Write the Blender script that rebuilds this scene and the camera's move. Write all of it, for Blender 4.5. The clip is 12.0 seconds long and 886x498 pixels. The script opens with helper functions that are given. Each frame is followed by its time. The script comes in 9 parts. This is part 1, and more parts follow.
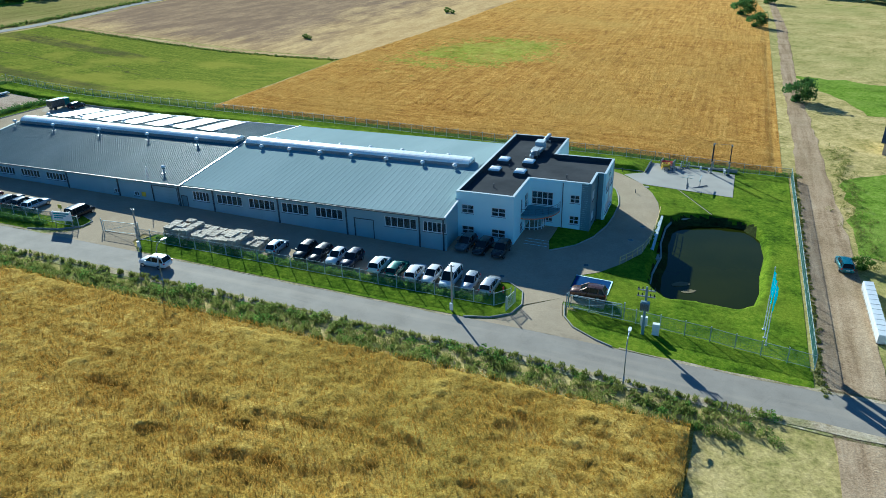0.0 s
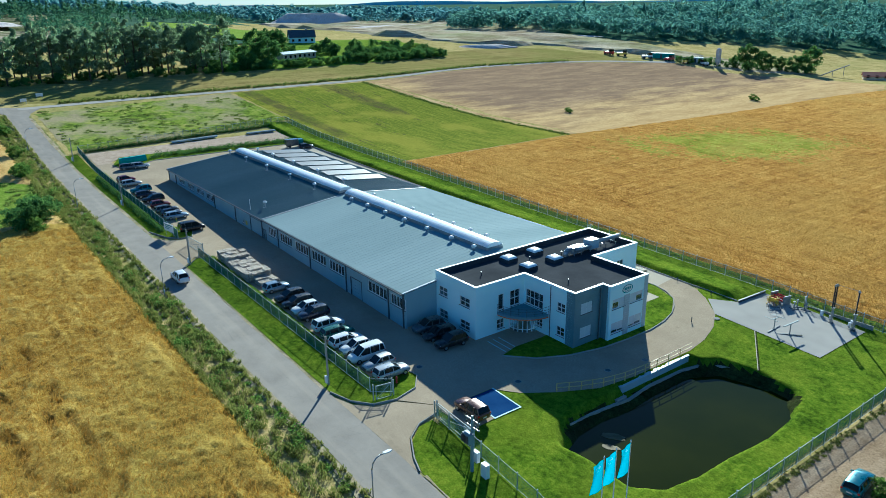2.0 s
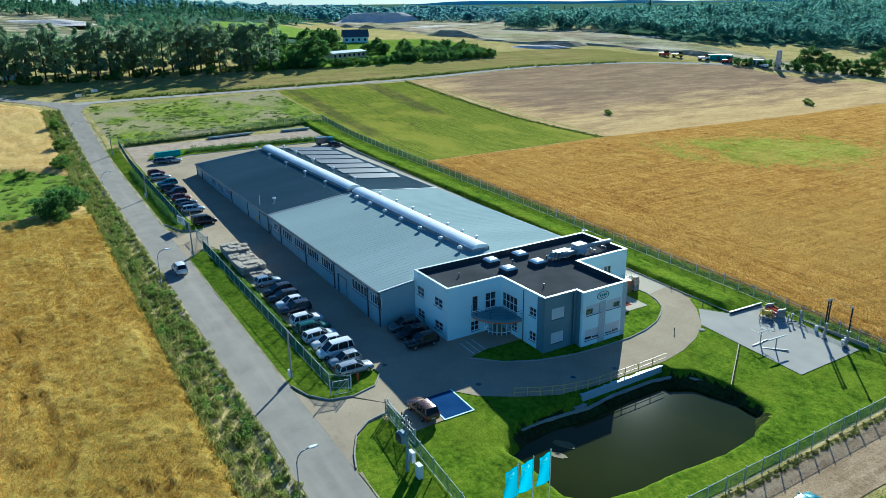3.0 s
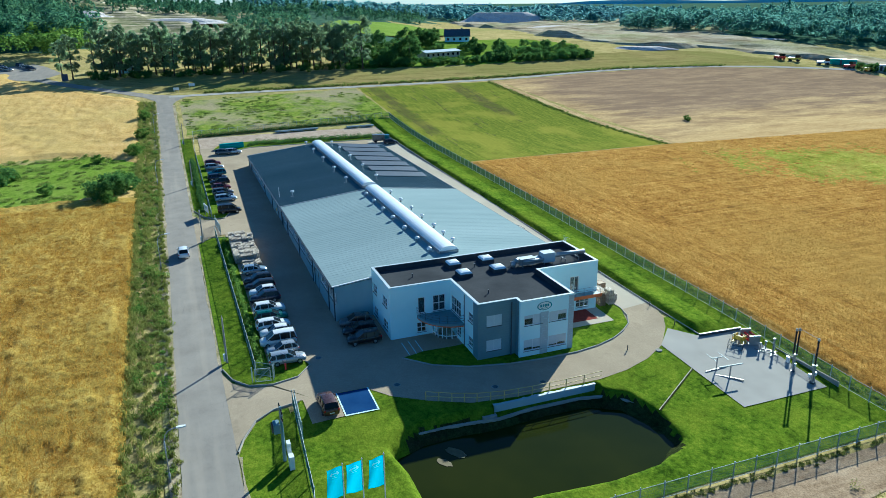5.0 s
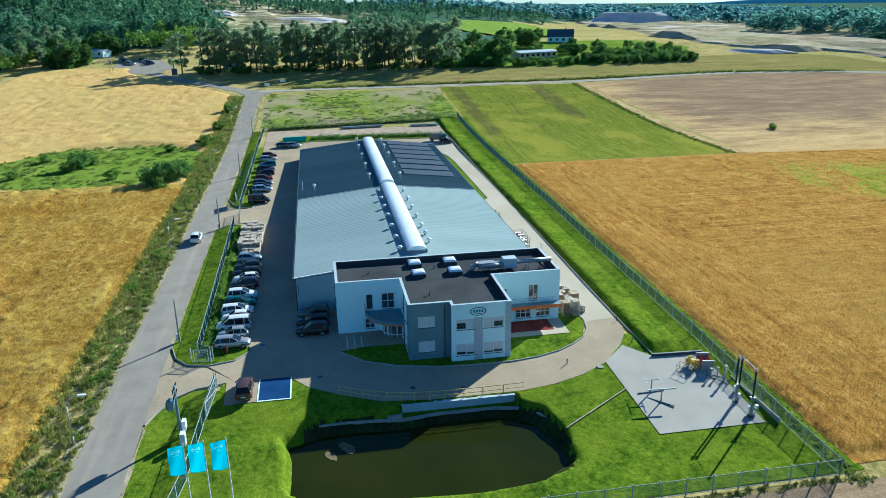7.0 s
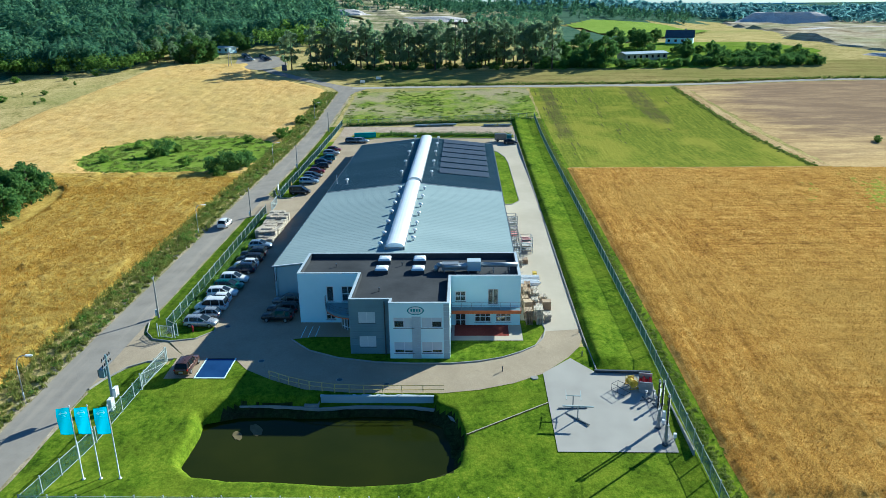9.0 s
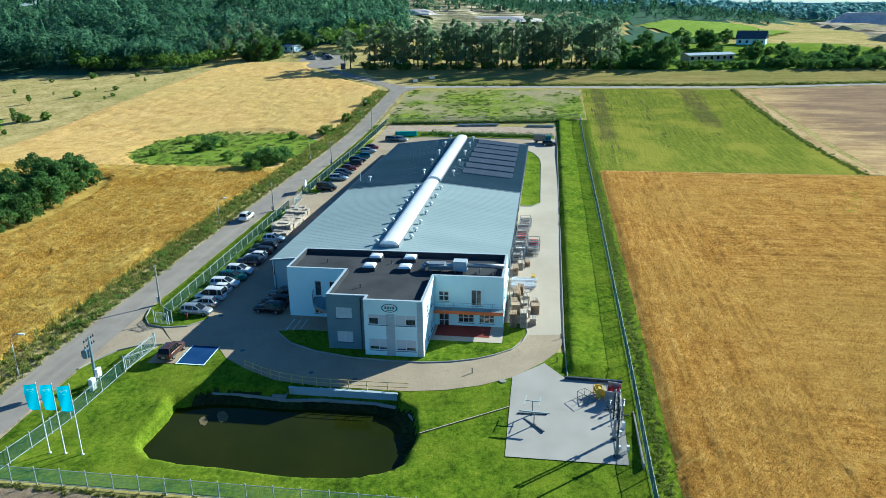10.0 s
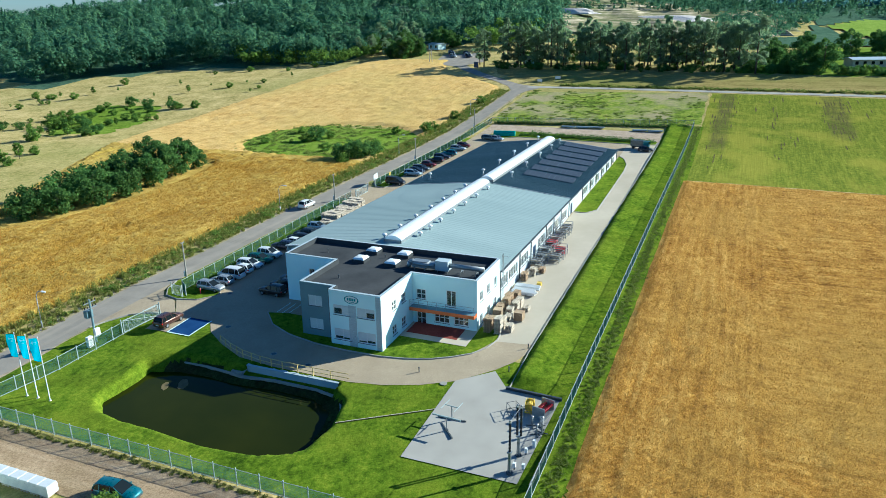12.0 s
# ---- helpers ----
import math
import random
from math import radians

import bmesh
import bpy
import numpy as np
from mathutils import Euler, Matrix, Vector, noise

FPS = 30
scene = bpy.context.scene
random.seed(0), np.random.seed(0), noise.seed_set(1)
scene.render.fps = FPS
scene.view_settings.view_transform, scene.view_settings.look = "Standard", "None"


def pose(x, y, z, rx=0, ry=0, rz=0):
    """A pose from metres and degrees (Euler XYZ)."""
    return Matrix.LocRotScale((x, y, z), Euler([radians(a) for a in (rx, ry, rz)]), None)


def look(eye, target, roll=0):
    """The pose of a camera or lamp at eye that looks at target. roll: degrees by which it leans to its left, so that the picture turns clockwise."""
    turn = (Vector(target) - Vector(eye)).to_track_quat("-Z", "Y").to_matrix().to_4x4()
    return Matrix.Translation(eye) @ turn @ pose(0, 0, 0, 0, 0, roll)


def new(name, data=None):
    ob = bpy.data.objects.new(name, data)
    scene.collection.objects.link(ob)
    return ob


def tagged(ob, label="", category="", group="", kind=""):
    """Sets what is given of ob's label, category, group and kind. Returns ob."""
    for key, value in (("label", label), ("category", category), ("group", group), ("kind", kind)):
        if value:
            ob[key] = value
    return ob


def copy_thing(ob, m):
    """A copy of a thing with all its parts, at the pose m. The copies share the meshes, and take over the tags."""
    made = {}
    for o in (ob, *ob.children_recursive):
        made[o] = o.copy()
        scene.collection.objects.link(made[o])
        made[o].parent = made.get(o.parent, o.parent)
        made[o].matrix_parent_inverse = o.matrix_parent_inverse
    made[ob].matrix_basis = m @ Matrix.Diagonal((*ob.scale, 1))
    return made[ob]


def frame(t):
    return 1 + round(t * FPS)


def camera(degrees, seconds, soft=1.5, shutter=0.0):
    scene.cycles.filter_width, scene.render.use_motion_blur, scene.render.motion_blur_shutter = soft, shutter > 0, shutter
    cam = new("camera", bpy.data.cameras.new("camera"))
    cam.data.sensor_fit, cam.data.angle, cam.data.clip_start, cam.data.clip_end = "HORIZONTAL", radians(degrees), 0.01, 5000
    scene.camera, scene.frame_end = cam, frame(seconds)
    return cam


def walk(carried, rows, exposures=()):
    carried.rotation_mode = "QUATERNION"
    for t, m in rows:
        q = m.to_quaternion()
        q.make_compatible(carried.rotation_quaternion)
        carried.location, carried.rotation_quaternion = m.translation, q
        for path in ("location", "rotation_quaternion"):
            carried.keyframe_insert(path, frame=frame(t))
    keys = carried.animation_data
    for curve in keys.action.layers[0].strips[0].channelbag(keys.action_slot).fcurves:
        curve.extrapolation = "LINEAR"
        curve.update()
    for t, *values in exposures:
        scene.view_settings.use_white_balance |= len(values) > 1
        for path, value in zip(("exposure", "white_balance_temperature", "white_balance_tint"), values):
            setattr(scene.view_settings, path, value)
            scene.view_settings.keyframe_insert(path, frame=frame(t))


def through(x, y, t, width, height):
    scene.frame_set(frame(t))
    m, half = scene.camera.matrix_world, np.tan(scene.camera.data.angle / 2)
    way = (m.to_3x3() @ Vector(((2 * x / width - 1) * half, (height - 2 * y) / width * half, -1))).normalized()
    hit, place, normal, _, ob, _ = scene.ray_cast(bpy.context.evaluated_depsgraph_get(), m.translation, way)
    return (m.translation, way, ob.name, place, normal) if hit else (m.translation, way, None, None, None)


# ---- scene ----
# Camera: an orbit round the works, about 38 m up, eased in along the road.
cam = camera(62.87, 12.0, soft=0.7)
PATH = [
    # t, x, y, z, yaw, pitch, lean
    (0.0, 96.02, 3.38, 40.55, 22.00, -25.00, -1.60),
    (0.1, 99.16, 5.65, 40.28, 25.18, -23.68, -1.56),
    (0.2, 102.30, 7.91, 40.01, 28.19, -22.43, -1.51),
    (0.3, 105.43, 10.18, 39.74, 31.03, -21.25, -1.47),
    (0.4, 108.57, 12.45, 39.47, 33.70, -20.14, -1.44),
    (0.5, 111.71, 14.71, 39.20, 36.20, -19.10, -1.40),
    (0.6, 114.36, 17.54, 39.12, 38.93, -19.05, -1.26),
    (0.7, 117.02, 20.37, 39.04, 41.44, -19.01, -1.13),
    (0.8, 119.68, 23.20, 38.96, 43.72, -18.97, -1.01),
    (0.9, 122.33, 26.02, 38.89, 45.77, -18.93, -0.90),
    (1.0, 124.99, 28.85, 38.81, 47.59, -18.90, -0.81),
    (1.5, 128.81, 32.80, 38.84, 50.44, -18.88, -0.81),
    (2.0, 132.33, 36.92, 38.86, 53.24, -18.86, -0.81),
    (3.0, 138.56, 45.64, 38.90, 58.72, -18.81, -0.81),
    (4.0, 143.79, 54.91, 38.91, 64.09, -18.77, -0.81),
    (5.0, 148.10, 64.67, 38.90, 69.42, -18.72, -0.81),
    (6.0, 151.52, 74.84, 38.87, 74.77, -18.67, -0.81),
    (7.0, 154.02, 85.36, 38.81, 80.25, -18.62, -0.81),
    (8.0, 155.56, 96.17, 38.74, 85.92, -18.57, -0.81),
    (9.0, 156.01, 107.21, 38.65, 91.89, -18.51, -0.82),
    (10.0, 155.23, 118.42, 38.53, 98.26, -18.45, -0.82),
    (11.0, 153.02, 129.75, 38.39, 105.14, -18.39, -0.82),
    (12.0, 149.14, 141.16, 38.23, 112.64, -18.33, -0.82),
]


def aim(x, y, z, yaw, pitch, lean):
    a, b = radians(yaw), radians(pitch)
    way = Vector((-math.sin(a) * math.cos(b), math.cos(a) * math.cos(b), math.sin(b)))
    return look((x, y, z), Vector((x, y, z)) + way, lean)


walk(cam, [(row[0], aim(*row[1:])) for row in PATH], exposures=[(0.0, 1.03, 4270, -9.5), (3.0, 1.07, 4270, -9.5), (7.0, 1.18, 4360, -8.5), (12.0, 1.19, 4480, -8.0)])

# Light: a low, warm sun from beyond the hall, and a clear sky.
SUN_WAY = Vector((-0.607, 0.674, 0.423)).normalized()
SUN_UP = math.asin(SUN_WAY.z)
world = bpy.data.worlds.new("sky")
scene.world = world
world.use_nodes = True
sky = world.node_tree.nodes.new("ShaderNodeTexSky")
sky.sky_type = "NISHITA"
sky.sun_disc = False
sky.sun_elevation = SUN_UP
sky.sun_rotation = math.atan2(SUN_WAY.x, SUN_WAY.y)
sky.altitude = 100
sky.air_density, sky.dust_density, sky.ozone_density = 1.0, 0.2, 5.0
world.node_tree.links.new(sky.outputs[0], world.node_tree.nodes["Background"].inputs[0])
world.node_tree.nodes["Background"].inputs[1].default_value = 0.043
sun_data = bpy.data.lights.new("sun", "SUN")
sun_data.energy, sun_data.angle, sun_data.color = 5.0, radians(0.53), (1.0, 0.772, 0.525)
sun = new("sun", sun_data)
sun.matrix_world = look(SUN_WAY * 300, (0, 0, 0))

# ---------------------------------------------------------------- materials
def nodes_of(name):
    m = bpy.data.materials.new(name)
    m.use_nodes = True
    t = m.node_tree
    return m, t, t.nodes["Principled BSDF"]


def add(t, kind, **values):
    n = t.nodes.new(kind)
    for key, value in values.items():
        n.inputs[key].default_value = value
    return n


def noise_of(t, where, scale, detail=4.0, rough=0.55, stretch=None):
    if stretch:
        mp = t.nodes.new("ShaderNodeMapping")
        mp.inputs["Scale"].default_value = stretch
        t.links.new(where, mp.inputs["Vector"])
        where = mp.outputs[0]
    n = add(t, "ShaderNodeTexNoise", Scale=scale, Detail=detail, Roughness=rough)
    t.links.new(where, n.inputs["Vector"])
    return n.outputs["Fac"]


def ramp_of(t, fac, stops):
    r = t.nodes.new("ShaderNodeValToRGB")
    e = r.color_ramp.elements
    while len(e) < len(stops):
        e.new(0.5)
    for k, (pos, col) in enumerate(stops):
        e[k].position, e[k].color = pos, (*col, 1)
    t.links.new(fac, r.inputs[0])
    return r.outputs[0]


def mixed(t, fac, a, b, mode="MIX"):
    m = t.nodes.new("ShaderNodeMix")
    m.data_type, m.blend_type = "RGBA", mode
    for source, socket in ((fac, m.inputs[0]), (a, m.inputs[6]), (b, m.inputs[7])):
        if isinstance(source, (int, float)):
            socket.default_value = source
        elif isinstance(source, tuple):
            socket.default_value = (*source, 1)
        else:
            t.links.new(source, socket)
    return m.outputs[2]


def scaled(t, value, low, high, lo=0.0, hi=1.0):
    m = t.nodes.new("ShaderNodeMapRange")
    for k, v in enumerate((low, high, lo, hi)):
        m.inputs[k + 1].default_value = v
    t.links.new(value, m.inputs[0])
    return m.outputs[0]


def bumped(t, bsdf, height, strength, distance):
    b = add(t, "ShaderNodeBump", Strength=strength, Distance=distance)
    t.links.new(height, b.inputs["Height"])
    t.links.new(b.outputs[0], bsdf.inputs["Normal"])


def plain(name, low, high, scale=0.6, rough=0.6, metal=0.0, fine=12.0, bump=0.0, dist=0.01, vary=0.0, stretch=None, rough_to=None):
    """Two colours mixed by a broad and a fine noise; the roughness wanders with them."""
    m, t, b = nodes_of(name)
    where = t.nodes.new("ShaderNodeTexCoord").outputs["Object"]
    big = noise_of(t, where, scale, stretch=stretch)
    small = noise_of(t, where, fine, 3.0)
    col = mixed(t, scaled(t, big, 0.3, 0.7), low, high)
    col = mixed(t, scaled(t, small, 0.25, 0.75, 0.0, 0.35), col, low)
    if vary:
        info = t.nodes.new("ShaderNodeObjectInfo")
        hue = add(t, "ShaderNodeHueSaturation")
        t.links.new(scaled(t, info.outputs["Random"], 0, 1, 1 - vary, 1 + vary), hue.inputs["Value"])
        t.links.new(col, hue.inputs["Color"])
        col = hue.outputs[0]
    t.links.new(col, b.inputs["Base Color"])
    t.links.new(scaled(t, small, 0.2, 0.8, rough * 0.85, (rough_to or rough * 1.12)), b.inputs["Roughness"])
    b.inputs["Metallic"].default_value = metal
    if bump:
        bumped(t, b, small, bump, dist)
    return m


def leafy(name, dark, light, shine=0.45, through=0.25, broken=0.4):
    """Leaves: every leaf its own tint; a little light comes through."""
    m, t, b = nodes_of(name)
    geo = t.nodes.new("ShaderNodeNewGeometry")
    info = t.nodes.new("ShaderNodeObjectInfo")
    where = t.nodes.new("ShaderNodeTexCoord").outputs["Object"]
    col = ramp_of(t, geo.outputs["Random Per Island"], [(0.0, dark), (0.55, tuple((a + c) / 2 for a, c in zip(dark, light))), (1.0, light)])
    broad = noise_of(t, where, 0.12, 2.0)
    col = mixed(t, scaled(t, broad, 0.38, 0.62, 0.0, broken), col, dark)
    hue = add(t, "ShaderNodeHueSaturation")
    t.links.new(scaled(t, info.outputs["Random"], 0, 1, 0.8, 1.2), hue.inputs["Value"])
    t.links.new(col, hue.inputs["Color"])
    t.links.new(hue.outputs[0], b.inputs["Base Color"])
    b.inputs["Roughness"].default_value = shine + 0.2
    b.inputs["Specular IOR Level"].default_value = 0.0
    tr = t.nodes.new("ShaderNodeBsdfTranslucent")
    t.links.new(hue.outputs[0], tr.inputs["Color"])
    mx = t.nodes.new("ShaderNodeMixShader")
    mx.inputs[0].default_value = through
    out = t.nodes["Material Output"]
    t.links.new(b.outputs[0], mx.inputs[1])
    t.links.new(tr.outputs[0], mx.inputs[2])
    t.links.new(mx.outputs[0], out.inputs["Surface"])
    return m


def land(name, stops, patch, patch_scale=0.03, streak=None, streak_amount=0.5, grain=1.3, bump=0.6, dist=0.25, rough=0.9, sheen=0.0, patchy=0.6, headland=None):
    """Crop and grass land: broad patches, drill rows along one way, and a fine grain."""
    m, t, b = nodes_of(name)
    where = t.nodes.new("ShaderNodeTexCoord").outputs["Object"]
    fine = noise_of(t, where, grain, 5.0, 0.65)
    mid = noise_of(t, where, grain * 0.16, 4.0, 0.6)
    broad = noise_of(t, where, patch_scale, 4.0, 0.6)
    fac = mixed(t, 0.45, fine, mid)
    if streak:
        rows = noise_of(t, where, 1.0, 3.0, 0.6, stretch=streak)
        if headland:
            apart = t.nodes.new("ShaderNodeSeparateXYZ")
            t.links.new(where, apart.inputs[0])
            turned = noise_of(t, where, 1.0, 3.0, 0.6, stretch=(streak[1], streak[0], 1))
            rows = mixed(t, scaled(t, apart.outputs[1], headland - 0.5, headland + 0.5), rows, turned)
        fac = mixed(t, streak_amount, fac, rows)
    col = ramp_of(t, fac, [(0.5 + (pos - 0.5) * 0.5, c) for pos, c in stops])
    col = mixed(t, scaled(t, broad, 0.46, 0.46 + 0.13 / patchy, 0.0, patchy), col, patch)
    speck = noise_of(t, where, grain * 3.1, 4.0, 0.75)
    hue = add(t, "ShaderNodeHueSaturation")
    t.links.new(scaled(t, speck, 0.3, 0.7, 0.62, 1.36), hue.inputs["Value"])
    t.links.new(col, hue.inputs["Color"])
    col = hue.outputs[0]
    t.links.new(col, b.inputs["Base Color"])
    b.inputs["Roughness"].default_value = rough
    b.inputs["Specular IOR Level"].default_value = 0.0
    b.inputs["Sheen Weight"].default_value, b.inputs["Sheen Roughness"].default_value = sheen, 0.45
    t.links.new(mixed(t, 0.08, col, (1.0, 1.0, 1.0)), b.inputs["Sheen Tint"])
    bumped(t, b, mixed(t, 0.35, fac, speck), bump, dist)
    return m


def glossy_paint(name, col, rough=0.25, metal=0.3):
    m, t, b = nodes_of(name)
    where = t.nodes.new("ShaderNodeTexCoord").outputs["Object"]
    dust = noise_of(t, where, 3.0, 4.0)
    t.links.new(mixed(t, scaled(t, dust, 0.45, 0.8, 0.0, 0.18), col, (0.32, 0.3, 0.26)), b.inputs["Base Color"])
    t.links.new(scaled(t, dust, 0.3, 0.8, rough, rough + 0.15), b.inputs["Roughness"])
    b.inputs["Metallic"].default_value = metal
    b.inputs["Coat Weight"].default_value = 0.5
    b.inputs["Coat Roughness"].default_value = 0.06
    return m


def glass_of(name, tint, dark=False):
    m, t, b = nodes_of(name)
    where = t.nodes.new("ShaderNodeTexCoord").outputs["Object"]
    dirt = noise_of(t, where, 1.5, 3.0)
    b.inputs["Base Color"].default_value = (*tint, 1)
    t.links.new(scaled(t, dirt, 0.3, 0.8, 0.01, 0.08), b.inputs["Roughness"])
    b.inputs["IOR"].default_value = 1.5
    b.inputs["Transmission Weight"].default_value = 0.0 if dark else 0.9
    b.inputs["Specular IOR Level"].default_value = 0.3 if dark else 0.5
    return m


M_MEADOW = land("meadow_grass", [(0.25, (0.22, 0.195, 0.055)), (0.5, (0.42, 0.335, 0.125)), (0.78, (0.56, 0.44, 0.19))], (0.23, 0.24, 0.06), 0.02, grain=0.9, sheen=0.15)
M_WHEAT_FAR = land("pale_ripe_wheat", [(0.22, (0.33, 0.19, 0.045)), (0.45, (0.56, 0.365, 0.11)), (0.75, (0.72, 0.51, 0.19))], (0.52, 0.39, 0.12), 0.022, streak=(0.05, 1.1, 1), streak_amount=0.2, grain=1.6, bump=0.9, dist=0.35, sheen=0.3)
M_WHEAT = land("ripe_wheat", [(0.25, (0.155, 0.088, 0.010)), (0.46, (0.35, 0.228, 0.033)), (0.73, (0.57, 0.41, 0.086))], (0.33, 0.255, 0.042), 0.03, streak=(0.05, 1.1, 1), streak_amount=0.2, grain=1.7, bump=0.9, dist=0.35, sheen=0.6)
M_WHEAT_N = land("stubbly_wheat", [(0.25, (0.175, 0.078, 0.010)), (0.48, (0.425, 0.225, 0.033)), (0.75, (0.64, 0.40, 0.092))], (0.44, 0.28, 0.056), 0.02, streak=(0.06, 1.5, 1), streak_amount=0.30, grain=2.2, bump=1.0, dist=0.4, sheen=0.6, headland=146.0)
def harvested(name):
    """Stubble that goes over from brown to straw in ragged, drawn-out patches."""
    m, t, b = nodes_of(name)
    where = t.nodes.new("ShaderNodeTexCoord").outputs["Object"]
    apart = t.nodes.new("ShaderNodeSeparateXYZ")
    t.links.new(where, apart.inputs[0])
    wander = noise_of(t, where, 1.0, 5.0, 0.65, stretch=(0.03, 0.012, 1))
    ragged_rows = noise_of(t, where, 1.0, 6.0, 0.75, stretch=(0.16, 0.05, 1))
    grain = noise_of(t, where, 1.3, 5.0, 0.7)
    lean = scaled(t, apart.outputs[0], -72.0, -10.0, 0.22, 0.80)
    lean = mixed(t, scaled(t, apart.outputs[1], 188.0, 212.0, 0.75, 0.0), lean, (0.75, 0.75, 0.75))
    fac = mixed(t, 0.42, lean, wander)
    fac = mixed(t, 0.34, fac, ragged_rows)
    fac = scaled(t, fac, 0.45, 0.59)
    brown = mixed(t, scaled(t, ragged_rows, 0.42, 0.64), (0.225, 0.16, 0.11), (0.40, 0.285, 0.17))
    straw = mixed(t, scaled(t, ragged_rows, 0.36, 0.60), (0.46, 0.31, 0.13), (0.66, 0.48, 0.22))
    col = mixed(t, fac, brown, straw)
    col = mixed(t, scaled(t, grain, 0.3, 0.7, 0.0, 0.55), col, (0.30, 0.20, 0.10))
    t.links.new(col, b.inputs["Base Color"])
    b.inputs["Roughness"].default_value = 0.9
    b.inputs["Specular IOR Level"].default_value = 0.0
    t.links.new(col, b.inputs["Sheen Tint"])
    b.inputs["Sheen Weight"].default_value, b.inputs["Sheen Roughness"].default_value = 0.15, 0.45
    bumped(t, b, grain, 0.6, 0.2)
    return m


M_STUBBLE = harvested("harvested_stubble")
M_FOREST = land("forest_floor", [(0.25, (0.05, 0.09, 0.06)), (0.5, (0.085, 0.14, 0.09)), (0.8, (0.12, 0.18, 0.11))], (0.08, 0.13, 0.085), 0.02, grain=0.4)
M_STRAW = land("pale_straw", [(0.25, (0.28, 0.18, 0.07)), (0.5, (0.52, 0.375, 0.18)), (0.8, (0.66, 0.51, 0.26))], (0.36, 0.25, 0.12), 0.03, streak=(0.03, 0.6, 1), streak_amount=0.5, grain=1.2)
M_FURROW = land("bare_dark_soil", [(0.25, (0.075, 0.062, 0.032)), (0.5, (0.115, 0.098, 0.045)), (0.8, (0.16, 0.15, 0.05))], (0.16, 0.17, 0.035), 0.2, grain=1.2, patchy=0.6)


def plot_of(name):
    """A green plot with drill rows, bare and dark along a few stretches."""
    m, t, b = nodes_of(name)
    where = t.nodes.new("ShaderNodeTexCoord").outputs["Object"]
    apart = t.nodes.new("ShaderNodeSeparateXYZ")
    t.links.new(where, apart.inputs[0])
    x, y = apart.outputs[0], apart.outputs[1]
    fine = noise_of(t, where, 1.4, 5.0, 0.7)
    broad = noise_of(t, where, 1.0, 4.0, 0.6, stretch=(0.03, 0.075, 1))
    rows = noise_of(t, where, 1.0, 4.0, 0.7, stretch=(0.10, 1.6, 1))
    ruffle = noise_of(t, where, 0.32, 4.0, 0.7)
    bare = scaled(t, x, -60.0, -112.0, 0.0, 0.25)
    # middle, half width, where it thins out, how bare
    for mid, half, x0, x1, full in ((135.3, 5.0, -48.0, -20.0, 1.0), (165.5, 7.0, -66.0, -42.0, 1.0), (151.0, 6.0, -58.0, -34.0, 0.62), (147.0, 7.0, -86.0, -66.0, 0.62), (176.0, 5.0, -96.0, -78.0, 0.6)):
        patch = mixed(t, 1.0, scaled(t, y, mid - half, mid - 0.3 * half, 0.0, full), scaled(t, y, mid + 0.3 * half, mid + half, 1.0, 0.0), "MULTIPLY")
        patch = mixed(t, 1.0, patch, scaled(t, x, x0, x1, 1.0, 0.0), "MULTIPLY")
        bare = mixed(t, 1.0, bare, patch, "LIGHTEN")
    broken = mixed(t, 0.35, rows, ruffle)
    bare = scaled(t, mixed(t, 0.64, bare, broken), 0.55, 0.79)
    green = ramp_of(t, mixed(t, 0.45, fine, rows), [(0.34, (0.095, 0.108, 0.020)), (0.47, (0.15, 0.175, 0.022)), (0.56, (0.21, 0.228, 0.028)), (0.68, (0.34, 0.32, 0.055))])
    green = mixed(t, scaled(t, broad, 0.48, 0.62, 0.0, 0.6), green, (0.31, 0.285, 0.042))
    earth = mixed(t, fine, (0.055, 0.052, 0.028), (0.125, 0.112, 0.045))
    col = mixed(t, bare, green, earth)
    t.links.new(col, b.inputs["Base Color"])
    b.inputs["Roughness"].default_value = 0.9
    b.inputs["Specular IOR Level"].default_value = 0.0
    t.links.new(col, b.inputs["Sheen Tint"])
    b.inputs["Sheen Weight"].default_value, b.inputs["Sheen Roughness"].default_value = 0.15, 0.45
    bumped(t, b, mixed(t, 0.5, fine, rows), 0.8, 0.25)
    return m


M_PLOT = plot_of("green_plot")
M_ROUGH = land("rough_grass", [(0.3, (0.09, 0.125, 0.016)), (0.47, (0.18, 0.24, 0.025)), (0.6, (0.25, 0.29, 0.04)), (0.75, (0.36, 0.34, 0.09))], (0.37, 0.30, 0.19), 0.055, grain=0.9, sheen=0.12, patchy=0.8)
M_STRIP = land("mown_strip", [(0.25, (0.18, 0.15, 0.05)), (0.5, (0.30, 0.245, 0.085)), (0.8, (0.41, 0.33, 0.125))], (0.19, 0.21, 0.045), 0.02, streak=(0.5, 0.03, 1), streak_amount=0.4, grain=1.0)
M_LUSH = land("lush_weeds", [(0.25, (0.09, 0.14, 0.014)), (0.5, (0.18, 0.26, 0.025)), (0.8, (0.28, 0.34, 0.06))], (0.22, 0.28, 0.045), 0.06, grain=1.1)
M_LAWN = land("mown_lawn", [(0.24, (0.037, 0.068, 0.004)), (0.5, (0.110, 0.168, 0.007)), (0.78, (0.205, 0.255, 0.014))], (0.17, 0.208, 0.012), 0.13, grain=1.7, bump=0.8, dist=0.12, sheen=0.15)
M_BANK = land("dark_shaded_bank", [(0.25, (0.018, 0.022, 0.008)), (0.5, (0.035, 0.045, 0.014)), (0.8, (0.07, 0.085, 0.025))], (0.045, 0.035, 0.02), 0.3, grain=2.0)
